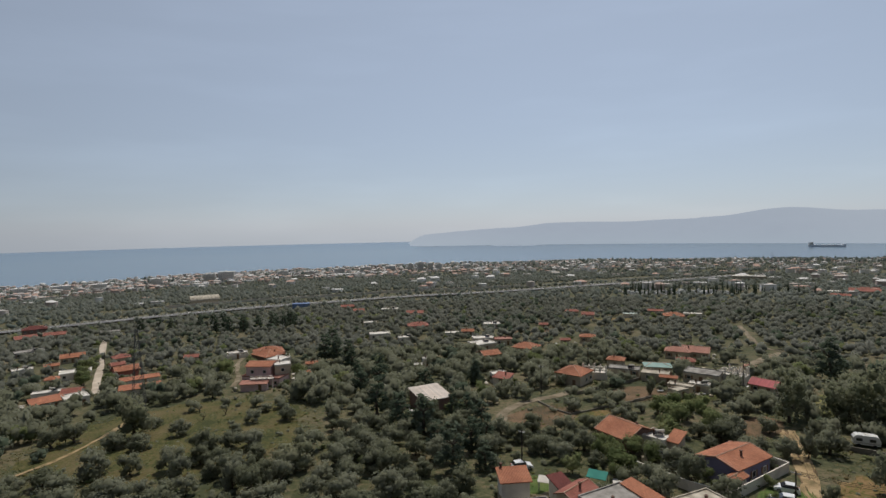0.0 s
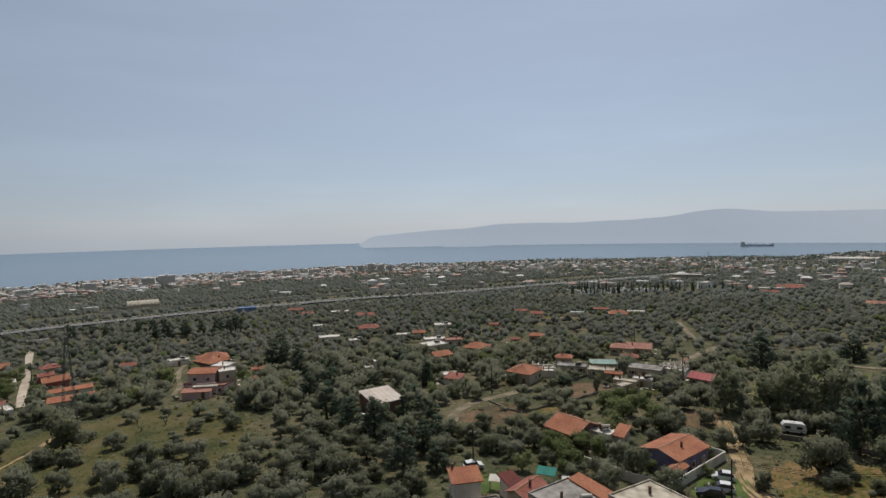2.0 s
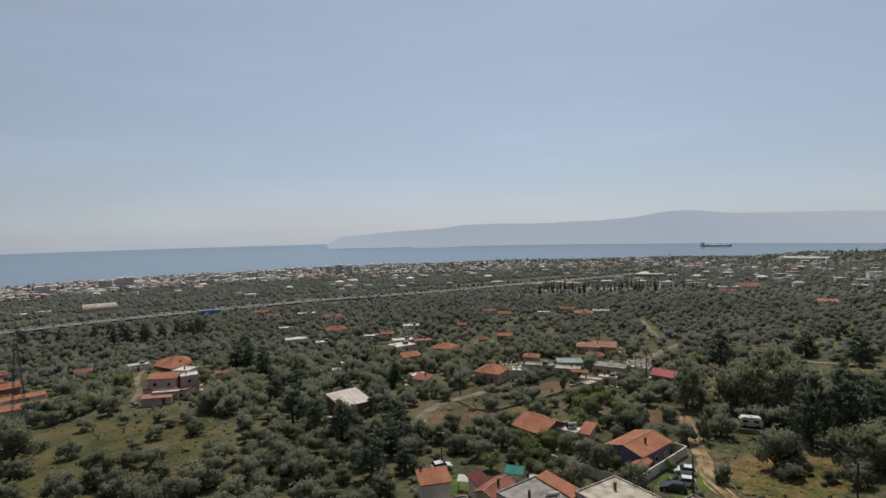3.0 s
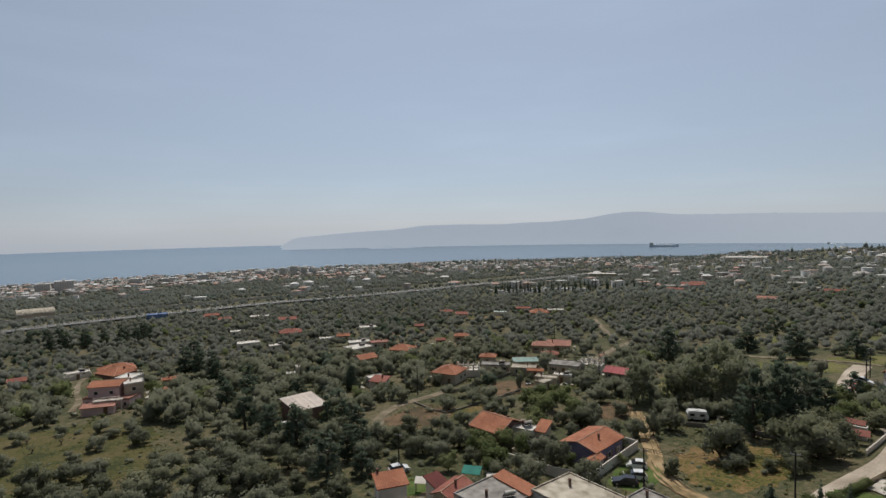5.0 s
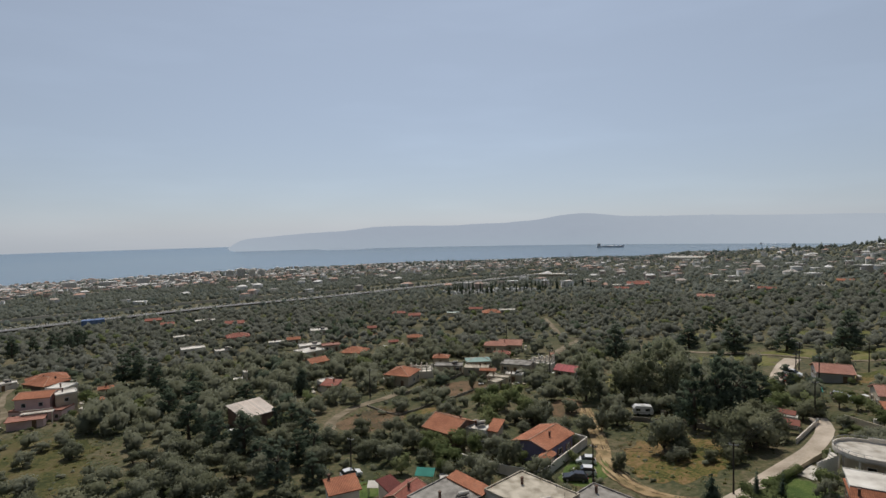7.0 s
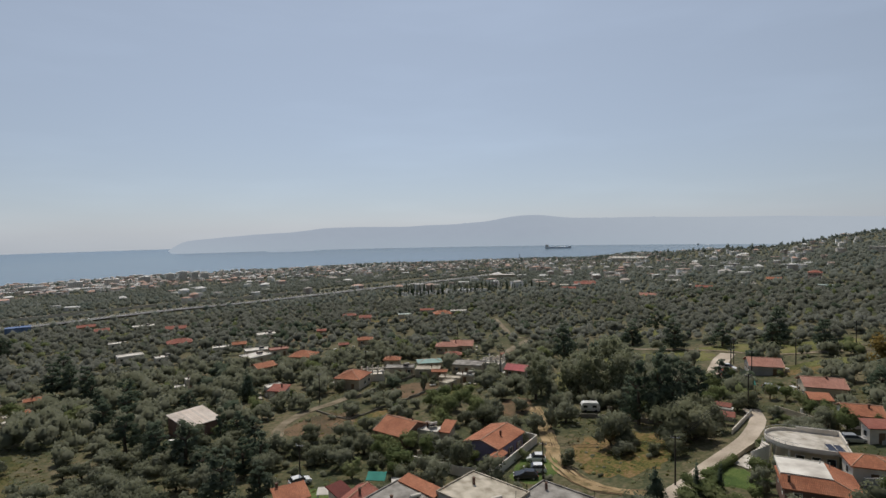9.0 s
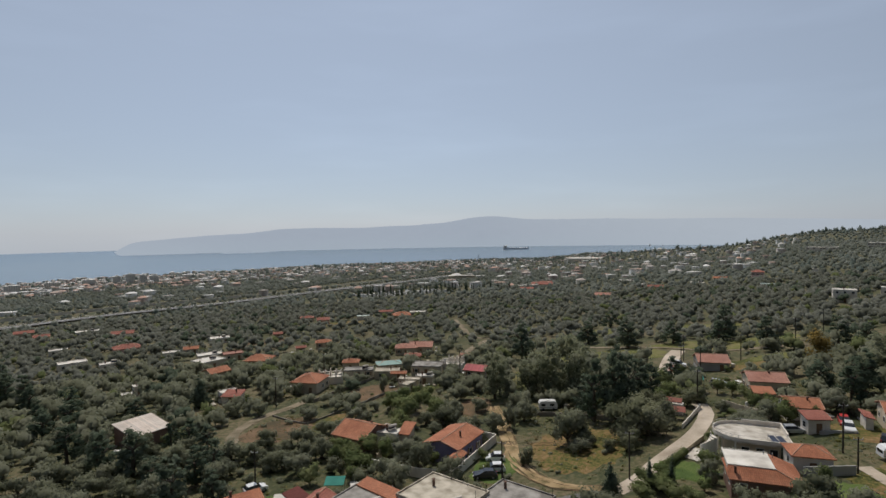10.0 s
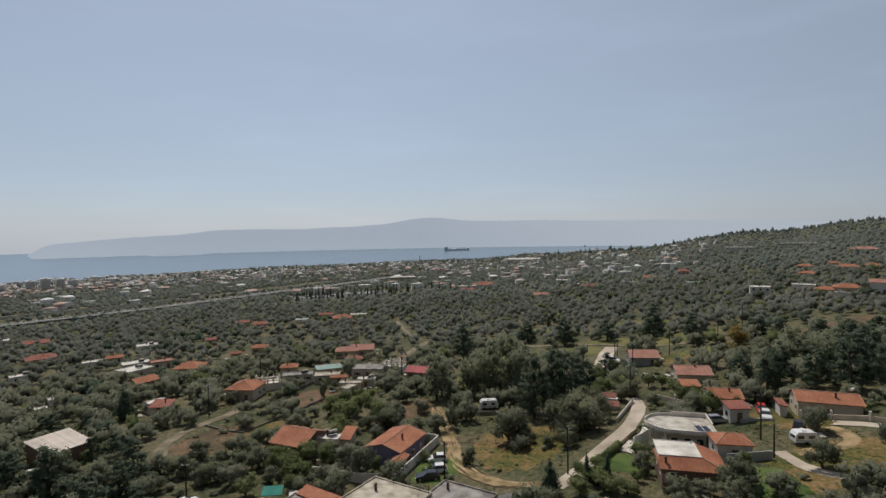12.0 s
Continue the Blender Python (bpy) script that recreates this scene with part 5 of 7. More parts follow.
def trailer(name, x, y, turn, L, W, H, label, category, cab=False):
    """A caravan or motor home: a rounded box with windows, stripe, wheels."""
    ob = thing(name, pose(x, y, height(x, y) + 0.05, 0, 0, turn), label, category)
    FEET.append((x, y, turn, L / 2, W / 2))
    prof = [(-L / 2, 0.5), (-L / 2, H * 0.72), (-L / 2 + 0.35, H - 0.08), (-L / 2 + 0.7, H), (L / 2 - 0.7, H), (L / 2 - 0.25, H - 0.1), (L / 2 + 0.12, H * 0.6), (L / 2, 0.45)]
    g, n = Geo(), len(prof)
    for s in (-1, 1):
        g.v.extend((px, s * W / 2 * (0.96 if pz > H * 0.9 else 1), pz) for px, pz in prof)
    for i in range(n):
        j = (i + 1) % n
        g.f.append((i, j, n + j, n + i))
    g.f += [tuple(reversed(range(n))), tuple(range(n, 2 * n))]
    part("body", g, PAINT["white"], ob)
    for s in (-1, 1):
        for k in (-0.27, 0.22):
            part("window", Geo().box(k * L - 0.5, s * (W / 2 + 0.01) - 0.02, H * 0.5, k * L + 0.5, s * (W / 2 + 0.01) + 0.02, H * 0.75), GLASS_DARK, ob)
        part("stripe", Geo().box(-L / 2 + 0.1, s * (W / 2 + 0.006) - 0.012, H * 0.34, L / 2 - 0.1, s * (W / 2 + 0.006) + 0.012, H * 0.4), WALL["grey"], ob, "grey stripe")
        for k in ((-0.28, 0.3) if cab else (0.0,)):
            part("wheel", Geo().tube([(k * L, s * (W / 2 - 0.2), 0.34), (k * L, s * (W / 2 + 0.01), 0.34)], 0.34, 12), RUBBER, ob)
    part("window", Geo().box(-L / 2 - 0.02, -0.7, H * 0.5, -L / 2 + 0.02, 0.7, H * 0.72), GLASS_DARK, ob)
    part("roof_hatch", Geo().box(-0.35, -0.35, H, 0.35, 0.35, H + 0.12), FRAME, ob)
    if not cab:
        part("drawbar", Geo().box(L / 2 - 0.1, -0.06, 0.42, L / 2 + 1.1, 0.06, 0.5), METAL, ob)
        part("jockey_wheel", Geo().tube([(L / 2 + 0.9, -0.04, 0.1), (L / 2 + 0.9, 0.04, 0.1)], 0.12, 8).box(L / 2 + 0.87, -0.02, 0.1, L / 2 + 0.93, 0.02, 0.55), METAL, ob)


trailer("caravan", 100.6, 41.6, -38, 3.6, 1.9, 2.2, "white caravan standing on the meadow", "caravan")
trailer("motorhome", 82.6, 103.4, -28, 4.3, 1.9, 2.3, "white motorhome parked behind the meadow", "motorhome", True)


# ---- poles, wires, pylon ----
TOPS = []


def pole(x, y, tall, arms=True):
    z = height(x, y)
    ob = thing("utility_pole", pose(x, y, z, 0, 0, -40), "dark wooden electricity pole", "pole", "electricity poles")
    TOPS.append((x, y, z + tall - 0.3))
    part("post", Geo().tube([(0, 0, -0.6), (0, 0, tall)], [0.15, 0.1], 8), POLE_WOOD, ob)
    if arms:
        part("crossarm", Geo().box(-0.7, -0.05, tall - 0.45, 0.7, 0.05, tall - 0.33), METAL, ob)
        for k in (-0.6, 0.0, 0.6):
            part("insulator", Geo().tube([(k, 0, tall - 0.33), (k, 0, tall - 0.12)], [0.05, 0.035], 6), FRAME, ob)


for x, y, t in ((66.8, 63.2, 8.0), (97.9, 47.2, 8.2), (91.7, 42.3, 5.6), (50.9, 76.4, 6.6), (108.4, 81.6, 8.0), (129, 102, 8.0), (143, 112, 8.0), (132.5, 98.5, 7.5), (26.3, 145, 8.0), (176, 97, 8.5), (192, 97, 8.5), (153, 100, 8.0), (95.5, 205, 8.0), (46, 170, 8.0), (83, 147, 8.0), (13.6, 95.0, 7.0), (-132, 205, 7.5)):
    pole(x, y, t)


def wires(a, b, offs=(-0.6, 0.0, 0.6), sag=0.9):
    p, q = Vector(TOPS[a]), Vector(TOPS[b])
    s = Vector((-(q.y - p.y), q.x - p.x, 0)).normalized()
    ob = thing("power_line", Matrix.Translation(p), "thin sagging electricity wires between poles", "cable", "overhead wires")
    for o in offs:
        pts = [tuple((q - p) * k / 10 + s * o - Vector((0, 0, sag * 4 * (k / 10) * (1 - k / 10)))) for k in range(11)]
        part("wire", Geo().tube(pts, 0.026, 4), WIRE, ob)


for a, b in ((0, 4), (4, 5), (5, 6), (0, 3), (7, 11), (11, 9), (9, 10), (8, 13), (13, 12)):
    wires(a, b)


def pylon(x, y, tall=24.0, base=3.4):
    ob = thing("lattice_pylon", pose(x, y, height(x, y), 0, 0, 20), "grey steel lattice pylon with cross arms", "pylon")
    levels = [tall * k / 8 for k in range(9)]
    half = lambda z: base / 2 * (1 - 0.86 * z / tall)
    legs = [(sx, sy) for sx, sy in ((-1, -1), (1, -1), (1, 1), (-1, 1))]
    for sx, sy in legs:
        part("leg", Geo().tube([(sx * half(z), sy * half(z), z - (0.4 if z == 0 else 0)) for z in levels], 0.06, 4), PYLON, ob)
    for z0, z1 in zip(levels, levels[1:]):
        for i in range(4):
            a, b = legs[i], legs[(i + 1) % 4]
            part("brace", Geo().tube([(a[0] * half(z0), a[1] * half(z0), z0), (b[0] * half(z1), b[1] * half(z1), z1)], 0.035, 4), PYLON, ob)
            part("brace", Geo().tube([(b[0] * half(z0), b[1] * half(z0), z0), (a[0] * half(z1), a[1] * half(z1), z1)], 0.035, 4), PYLON, ob)
    for z in (tall * 0.72, tall * 0.84, tall * 0.96):
        part("arm", Geo().tube([(-3.0, 0, z), (0, 0, z + 0.5), (3.0, 0, z)], 0.06, 4).tube([(-3.0, 0, z), (3.0, 0, z)], 0.05, 4), PYLON, ob)


pylon(-78, 134)
pylon(470, 760, 34, 6)


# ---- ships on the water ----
# near-white hull colour: the haze in front of the ships is put into it
HAZED_HULL = material("hazed_ship_hull", [(0.86, 0.87, 0.89), (0.90, 0.91, 0.93)], 0.05, 0.7)


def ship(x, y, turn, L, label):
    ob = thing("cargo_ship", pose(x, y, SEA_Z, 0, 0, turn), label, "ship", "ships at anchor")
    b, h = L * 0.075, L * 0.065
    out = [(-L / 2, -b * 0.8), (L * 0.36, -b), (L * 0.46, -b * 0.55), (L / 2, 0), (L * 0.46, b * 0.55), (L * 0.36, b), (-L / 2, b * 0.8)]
    part("hull", Geo().prism(out, -3, h), HAZED_HULL, ob)
    part("bow", Geo().prism([(L * 0.40, -b * 0.8), (L / 2, 0), (L * 0.40, b * 0.8)], h, h * 1.35), HAZED_HULL, ob)
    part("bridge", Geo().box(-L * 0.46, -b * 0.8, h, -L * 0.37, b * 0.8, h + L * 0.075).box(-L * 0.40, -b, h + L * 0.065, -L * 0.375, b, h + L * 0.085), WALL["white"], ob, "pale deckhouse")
    part("funnel", Geo().box(-L * 0.49, -b * 0.25, h, -L * 0.465, b * 0.25, h + L * 0.09), HAZED_HULL, ob)
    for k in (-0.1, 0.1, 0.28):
        part("mast", Geo().tube([(k * L, 0, h), (k * L, 0, h + L * 0.05)], L * 0.004, 5), HAZED_HULL, ob)


# ---- cemetery ----
def graves(seed=3):
    r = random.Random(seed)
    g = Geo()
    for i in range(260):
        x, y = 165 + 95 * r.random(), 462 + 46 * r.random()
        z = height(x, y)
        m = pose(x, y, z, 0, 0, 12)
        g.box(-0.9, -0.5, -0.2, 0.9, 0.5, 0.55, m=m).box(-0.9, -0.45, 0.55, -0.7, 0.45, 1.6, m=m)
    for i in range(36):
        x, y = 165 + 95 * r.random(), 462 + 46 * r.random()
        g.box(-1.3, -1.0, -0.2, 1.3, 1.0, 2.3, m=pose(x, y, height(x, y), 0, 0, 12))
    tagged(new("graves", g.mesh("graves", STONE)), "rows of white marble graves in the cemetery", "graves", kind="stuff")


graves()
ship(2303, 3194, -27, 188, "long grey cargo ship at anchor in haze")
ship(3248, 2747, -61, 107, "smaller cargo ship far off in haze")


# ---- the pink house's balcony ----
def balcony(x, y, turn, w, d, z0, label):
    ob = thing("veranda", pose(x, y, height(x, y), 0, 0, turn), label, "veranda")
    FEET.append((x, y, turn, w / 2, d / 2))
    part("deck", Geo().box(-w / 2, -d / 2, z0 - 0.2, w / 2, d / 2, z0), WALL["white"], ob)
    for k in range(5):
        px = -w / 2 + 0.2 + (w - 0.4) * k / 4
        part("column", Geo().tube([(px, -d / 2 + 0.2, -0.8), (px, -d / 2 + 0.2, z0 - 0.2)], 0.14, 8), WALL["white"], ob)
    for k in range(int(w / 0.25)):
        px = -w / 2 + 0.12 + 0.25 * k
        part("baluster", Geo().box(px - 0.04, -d / 2 + 0.04, z0, px + 0.04, -d / 2 + 0.12, z0 + 0.85), WALL["white"], ob)
    part("handrail", Geo().box(-w / 2, -d / 2, z0 + 0.85, w / 2, -d / 2 + 0.16, z0 + 0.95), WALL["white"], ob)


balcony(-56.5, 162.6, 3, 7.0, 1.8, 3.2, "white columned veranda of the pink house")


def parasol(x, y, tall=2.8):
    ob = thing("parasol", pose(x, y, height(x, y)), "closed white garden parasol on a pole", "parasol")
    part("pole", Geo().tube([(0, 0, -0.2), (0, 0, tall)], 0.03, 6), METAL, ob)
    part("canopy", Geo().tube([(0, 0, 0.9), (0, 0, 1.2), (0, 0, tall - 0.3), (0, 0, tall)], [0.32, 0.38, 0.12, 0.03], 10), WALL["white"], ob, "folded white canvas")
    part("base", Geo().tube([(0, 0, -0.02), (0, 0, 0.12)], 0.28, 10), WALL["grey"], ob)


parasol(33.9, 83.4)
house(58.2, 45.6, -72, 7.0, 5.0, 2.8, "hip", "orange", "cream", label="low house with an orange tiled roof by the lane's foot")


# ---- trees ----
def crown_arrays(rnd, lobes, cards, size, droop=0.0, core=0.72, lift=0.12):
    """Leaf sprays as small bent quads round a few lobes, with dense cores; returns vertices, triangles and soft normals.
    lift: how far the leaves turn up to the light."""
    q = np.random.RandomState(rnd.randrange(1 << 30))
    ico = np.array([(0, 0, 1), (0.89, 0, 0.45), (0.28, 0.85, 0.45), (-0.72, 0.53, 0.45), (-0.72, -0.53, 0.45), (0.28, -0.85, 0.45),
                    (0.72, 0.53, -0.45), (-0.28, 0.85, -0.45), (-0.89, 0, -0.45), (-0.28, -0.85, -0.45), (0.72, -0.53, -0.45), (0, 0, -1)])
    tri = np.array([(0, 1, 2), (0, 2, 3), (0, 3, 4), (0, 4, 5), (0, 5, 1), (1, 6, 2), (2, 7, 3), (3, 8, 4), (4, 9, 5), (5, 10, 1),
                    (6, 7, 2), (7, 8, 3), (8, 9, 4), (9, 10, 5), (10, 6, 1), (11, 7, 6), (11, 8, 7), (11, 9, 8), (11, 10, 9), (11, 6, 10)])
    vs, fs, ns, k = [], [], [], 0
    unit = lambda a: a / (np.linalg.norm(a, axis=-1, keepdims=True) + 1e-9)
    total = sum(l[3] ** 2 for l in lobes)
    heart = np.mean([l[:3] for l in lobes], axis=0) - (0, 0, 0.4)
    for cx, cy, cz, r, sq in lobes:
        c, flat = np.array((cx, cy, cz)), np.array((1, 1, sq))
        if core:
            v = c + ico * r * core * flat * q.uniform(0.8, 1.12, (12, 3))
            vs.append(v)
            ns.append(unit(ico + 0.5 * unit(v - heart) + (0, 0, lift)))
            fs.append(tri + k)
            k += 12
        n = int(cards * r * r / total)
        if not n:
            continue
        p = unit(q.normal((0, 0, 0.15), 1, (n, 3)))
        at = c + p * r * flat * q.uniform(0.72, 1.12, (n, 1))
        t = unit(unit(np.cross(p, q.normal(0, 1, (n, 3)))) + p * q.uniform(-0.2, 0.7, (n, 1)))
        side = unit(np.cross(t, p))
        a, b = size * q.uniform(0.7, 1.5, (n, 1)), size * q.uniform(0.4, 0.8, (n, 1))
        v = np.stack([at - t * a * 0.6, at + side * b + p * 0.1 * a, at + t * a - np.array((0, 0, droop)) * a, at - side * b], 1)
        soft = unit(0.7 * p + 0.6 * unit(at - heart) + (0, 0, lift) + q.normal(0, 0.22, (n, 3)))
        face = np.cross(v[:, 1] - v[:, 0], v[:, 2] - v[:, 0])
        turn = (face * soft).sum(1) < 0
        v[turn] = v[turn][:, ::-1]
        vs.append(v.reshape(-1, 3))
        ns.append(np.repeat(soft, 4, 0))
        base = k + 4 * np.arange(n)[:, None, None]
        fs.append((base + np.array([(0, 1, 2), (0, 2, 3)])).reshape(-1, 3))
        k += 4 * n
    return np.concatenate(vs), np.concatenate(fs), np.concatenate(ns)


def lobes_of(rnd, n, spread, z0, z1, r0, r1, sq=0.8):
    out = []
    for i in range(n):
        a = 2 * math.pi * (i + rnd.uniform(-0.3, 0.3)) / n
        rr = spread * rnd.uniform(0.35, 1.0) if i else 0
        out.append((rr * math.cos(a), rr * math.sin(a), rnd.uniform(z0, z1), rnd.uniform(r0, r1), sq))
    return out


def trunk_geo(rnd, tall, r, branches, reach):
    g = Geo()
    lean = rnd.uniform(-0.3, 0.3), rnd.uniform(-0.3, 0.3)
    g.tube([(0, 0, -0.5), (lean[0] * 0.3, lean[1] * 0.3, tall * 0.5), (lean[0], lean[1], tall)], [r * 1.3, r, r * 0.75], 7)
    for i in range(branches):
        a = 2 * math.pi * (i + rnd.uniform(0, 0.6)) / branches
        e = (lean[0] + reach * math.cos(a), lean[1] + reach * math.sin(a), tall + reach * rnd.uniform(0.5, 1.0))
        mid = (lean[0] + reach * 0.4 * math.cos(a), lean[1] + reach * 0.4 * math.sin(a), tall + reach * 0.25)
        g.tube([(lean[0], lean[1], tall - 0.1), mid, e], [r * 0.6, r * 0.4, r * 0.15], 5)
    return g


def tree_kind(name, seed, mat, lobes, cards, size, trunk, droop=0.0, core=0.72):
    """Trunk and crown meshes of one tree, to be shared."""
    rnd = random.Random(seed)
    v, f, soft = crown_arrays(rnd, lobes(rnd), cards, size, droop, core)
    return trunk_geo(rnd, *trunk).mesh("trunk", BARK), big_mesh("crown", v, f, [mat], None, soft)


def plant(kind, name, x, y, size, label, category, group, rnd, tall=1.0):
    t, c = kind
    m = pose(x, y, height(x, y) - 0.05, 0, 0, rnd.uniform(0, 360)) @ Matrix.Diagonal((size, size, size * tall, 1))
    ob = tagged(new(name), label, category, group)
    ob.matrix_basis = m
    part("trunk", t, None, ob)
    part("crown", c, None, ob)
    return ob


def lonely(x, y, r):
    """Whether a tree of crown radius r stands clear of houses and roads."""
    for fx, fy, turn, hw, hd in FEET:
        if abs(x - fx) < 30 and abs(y - fy) < 30:
            c, s = math.cos(radians(turn)), math.sin(radians(turn))
            u, v = (x - fx) * c + (y - fy) * s, -(x - fx) * s + (y - fy) * c
            if abs(u) < hw + r * 0.42 and abs(v) < hd + r * 0.42:
                return False
    for pts, half in ROADS:
        for px, py in pts:
            if abs(px - x) < 40 and abs(py - y) < 40 and math.hypot(px - x, py - y) < half + r * 0.6 + 0.4:
                return False
    return True


def share(x, y):
    """The share of trees that open ground keeps."""
    k = 1.0
    for fx, fy, rx, ry, turn, s in FIELDS:
        c, q = math.cos(radians(turn)), math.sin(radians(turn))
        u, v = ((x - fx) * c + (y - fy) * q) / rx, (-(x - fx) * q + (y - fy) * c) / ry
        if u * u + v * v < 1.05:
            k = min(k, s)
    return k


def pine_lobes(r):
    """Ragged tiers of boughs that shorten towards the top."""
    out = []
    for i in range(7):
        z, reach, n = 1.9 + i * 1.02, 2.25 * (1 - i / 7.6) ** 0.75, max(1, 5 - (i + 1) // 2)
        first = r.uniform(0, 6.28)
        for k in range(n):
            a, d = first + 6.28 * (k + r.uniform(-0.3, 0.3)) / n, reach * r.uniform(0.5, 1.05)
            out.append((d * math.cos(a), d * math.sin(a), z + r.uniform(-0.45, 0.45), r.uniform(0.7, 1.1) * (1.05 - 0.06 * i), 0.66))
    return out


rnd = random.Random(11)
OLIVES = [tree_kind("olive", 20 + i, OLIVE, lambda r: lobes_of(r, 14, 2.0, 0.8, 3.4, 0.75, 1.25, 0.85), 720, 0.22, (0.8, 0.22, 5, 1.3), 0.0, 0.7) for i in range(7)]
PINES = [tree_kind("pine", 40 + i, PINE, pine_lobes, 900, 0.27, (4.6, 0.24, 6, 1.4), 0.0, 0.68) for i in range(5)]
BROADS = [tree_kind("broad", 50 + i, BROAD, lambda r: lobes_of(r, 8, 1.6, 2.2, 4.4, 1.1, 1.7, 0.9), 560, 0.29, (1.5, 0.18, 5, 1.3)) for i in range(3)]
GUMS = [tree_kind("gum", 60 + i, GUM, lambda r: lobes_of(r, 18, 2.6, 1.8, 11.0, 1.1, 2.0, 1.1), 1150, 0.33, (3.0, 0.3, 6, 1.8), 0.5, 0.55) for i in range(3)]
CYPRESS = [tree_kind("cypress", 70 + i, PINE, lambda r: [(0, 0, 1.2 + k * 0.9, 0.95 - 0.085 * k + r.uniform(-0.08, 0.08), 1.1) for k in range(9)], 420, 0.2, (0.8, 0.12, 3, 0.3)) for i in range(2)]

CEDAR = [tree_kind("cedar", 75, PINE, lambda r: [(r.uniform(-0.5, 0.5), r.uniform(-0.5, 0.5), 1.0 + k * 0.75, 2.5 - 0.24 * k, 0.7) for k in range(10)], 1100, 0.26, (1.0, 0.2, 3, 0.5))]

CAROBS = [tree_kind("carob", 77 + i, CAROB, lambda r: lobes_of(r, 12, 2.1, 1.3, 4.6, 1.1, 1.7, 0.85), 850, 0.27, (1.2, 0.25, 5, 1.3)) for i in range(2)]
BUSHES = [tree_kind("bush", 95 + i, (OLIVE, BROAD)[i % 2], lambda r: lobes_of(r, 6, 1.5, 0.7, 2.4, 0.8, 1.3, 0.85), 190, 0.3, (0.5, 0.12, 3, 0.8)) for i in range(4)]
taken = []  # specimen trees: x, y, crown radius


def specimen(kinds, name, x, y, size, label, category, group, tall=1.0, crown=2.6):
    taken.append((x, y, crown * size))
    plant(kinds[rnd.randrange(len(kinds))], name, x, y, size, label, category, group, rnd, tall)


def clump(kinds, name, n, x, y, rx, ry, turn, s0, s1, label, category, group, crown=2.4):
    """A loose stand of like trees in an ellipse of the plan."""
    c, s = math.cos(radians(turn)), math.sin(radians(turn))
    done = tries = 0
    while done < n and tries < 400:
        tries += 1
        u, v = rnd.uniform(-1, 1), rnd.uniform(-1, 1)
        size = rnd.uniform(s0, s1)
        px, py = x + c * rx * u - s * ry * v, y + s * rx * u + c * ry * v
        if u * u + v * v > 1 or not lonely(px, py, crown * size * 0.8) or any(math.hypot(px - a, py - b) < 0.62 * (r + crown * size) for a, b, r in taken):
            continue
        done += 1
        specimen(kinds, name, px, py, size, label, category, group, rnd.uniform(0.9, 1.15), crown)


def stand(kinds, name, spots, label, category, group, crown):
    """Single trees: x, y, size, and how tall for that size."""
    for x, y, size, tall in spots:
        specimen(kinds, name, x, y, size, label, category, group, tall, crown)


PINE_WORDS = ("pine_tree", "dark green pine with a dense ragged crown", "tree", "pines in the grove")
for n, x, y, rx, ry, turn in ((7, -112, 300, 20, 8, 10), (6, -160, 325, 24, 7, 12), (5, -90, 310, 16, 7, 10)):
    clump(PINES, PINE_WORDS[0], n, x, y, rx, ry, turn, 0.9, 1.2, *PINE_WORDS[1:])
stand(PINES, "pine_tree", ((-46, 203, 1.6, 0.78), (-41, 200, 1.35, 0.85), (-36, 196, 1.3, 0.85), (-50, 236, 1.5, 0.75), (-24, 149, 1.3, 0.78), (-20, 157, 1.3, 0.72), (-17, 130, 1.3, 0.88), (-10, 118, 1.3, 0.78), (-12, 129, 1.1, 0.68), (-5, 115, 1.35, 0.82), (1.5, 126.5, 0.7, 1.2)),
      "dark green pine with a dense ragged crown", "tree", "pines in the grove", 2.2)
stand(PINES, "pine_tree", ((5, 126, 1.05, 0.7), (8, 121, 1.0, 0.72), (1, 94, 1.25, 0.88), (5, 104, 1.1, 0.75), (8, 108, 1.0, 0.75), (-6, 156, 1.1, 0.62), (-22, 172, 1.3, 0.78), (-2, 106, 1.0, 0.7), (7, 95, 0.9, 0.7), (-27, 163, 1.0, 0.9), (-32, 181, 1.1, 0.9)),
      "tall blackish-green pine in the dense grove", "tree", "pines in the grove", 2.2)
stand(PINES, "pine_tree", ((84, 89, 1.4, 1.2), (87, 86, 1.4, 1.36), (91.5, 87, 1.4, 1.2), (98, 89.5, 1.4, 0.96), (88, 96, 1.25, 0.85), (114, 156, 1.7, 0.95), (149, 140, 1.8, 0.72), (162, 131, 1.6, 0.62), (150, 161, 1.7, 0.6), (181, 124, 1.8, 0.85), (118, 96.5, 1.2, 0.74), (181, 180, 1.6, 0.6), (103.5, 90.5, 1.2, 0.9)),
      "tall dark pine behind the meadow", "tree", "pines beyond the meadow", 2.2)
stand(PINES, "pine_tree", ((171, 103, 1.5, 0.82), (178, 86, 1.5, 0.72), (183, 81, 1.4, 0.6), (173, 121, 1.4, 0.74), (134, 46, 1.7, 0.92), (150, 48, 1.6, 0.86), (133, 52, 1.4, 0.8), (134, 60, 1.5, 0.74), (128, 66, 1.4, 0.66), (126.5, 59, 1.3, 0.8), (138, 40, 1.5, 1.1), (175, 60, 1.6, 0.62), (186, 71, 1.4, 0.55), (189, 57, 1.7, 0.55)),
      "dark spreading pine beyond the houses", "tree", "pines beyond the houses", 2.2)
specimen(CEDAR, "conifer", 9, 159, 1.15, "lone dark conical conifer between the houses", "tree", "", 0.95)
specimen(CEDAR, "conifer", 60, 60.6, 0.72, "dark conical conifer at the foot of the lane", "tree", "", 1.0)
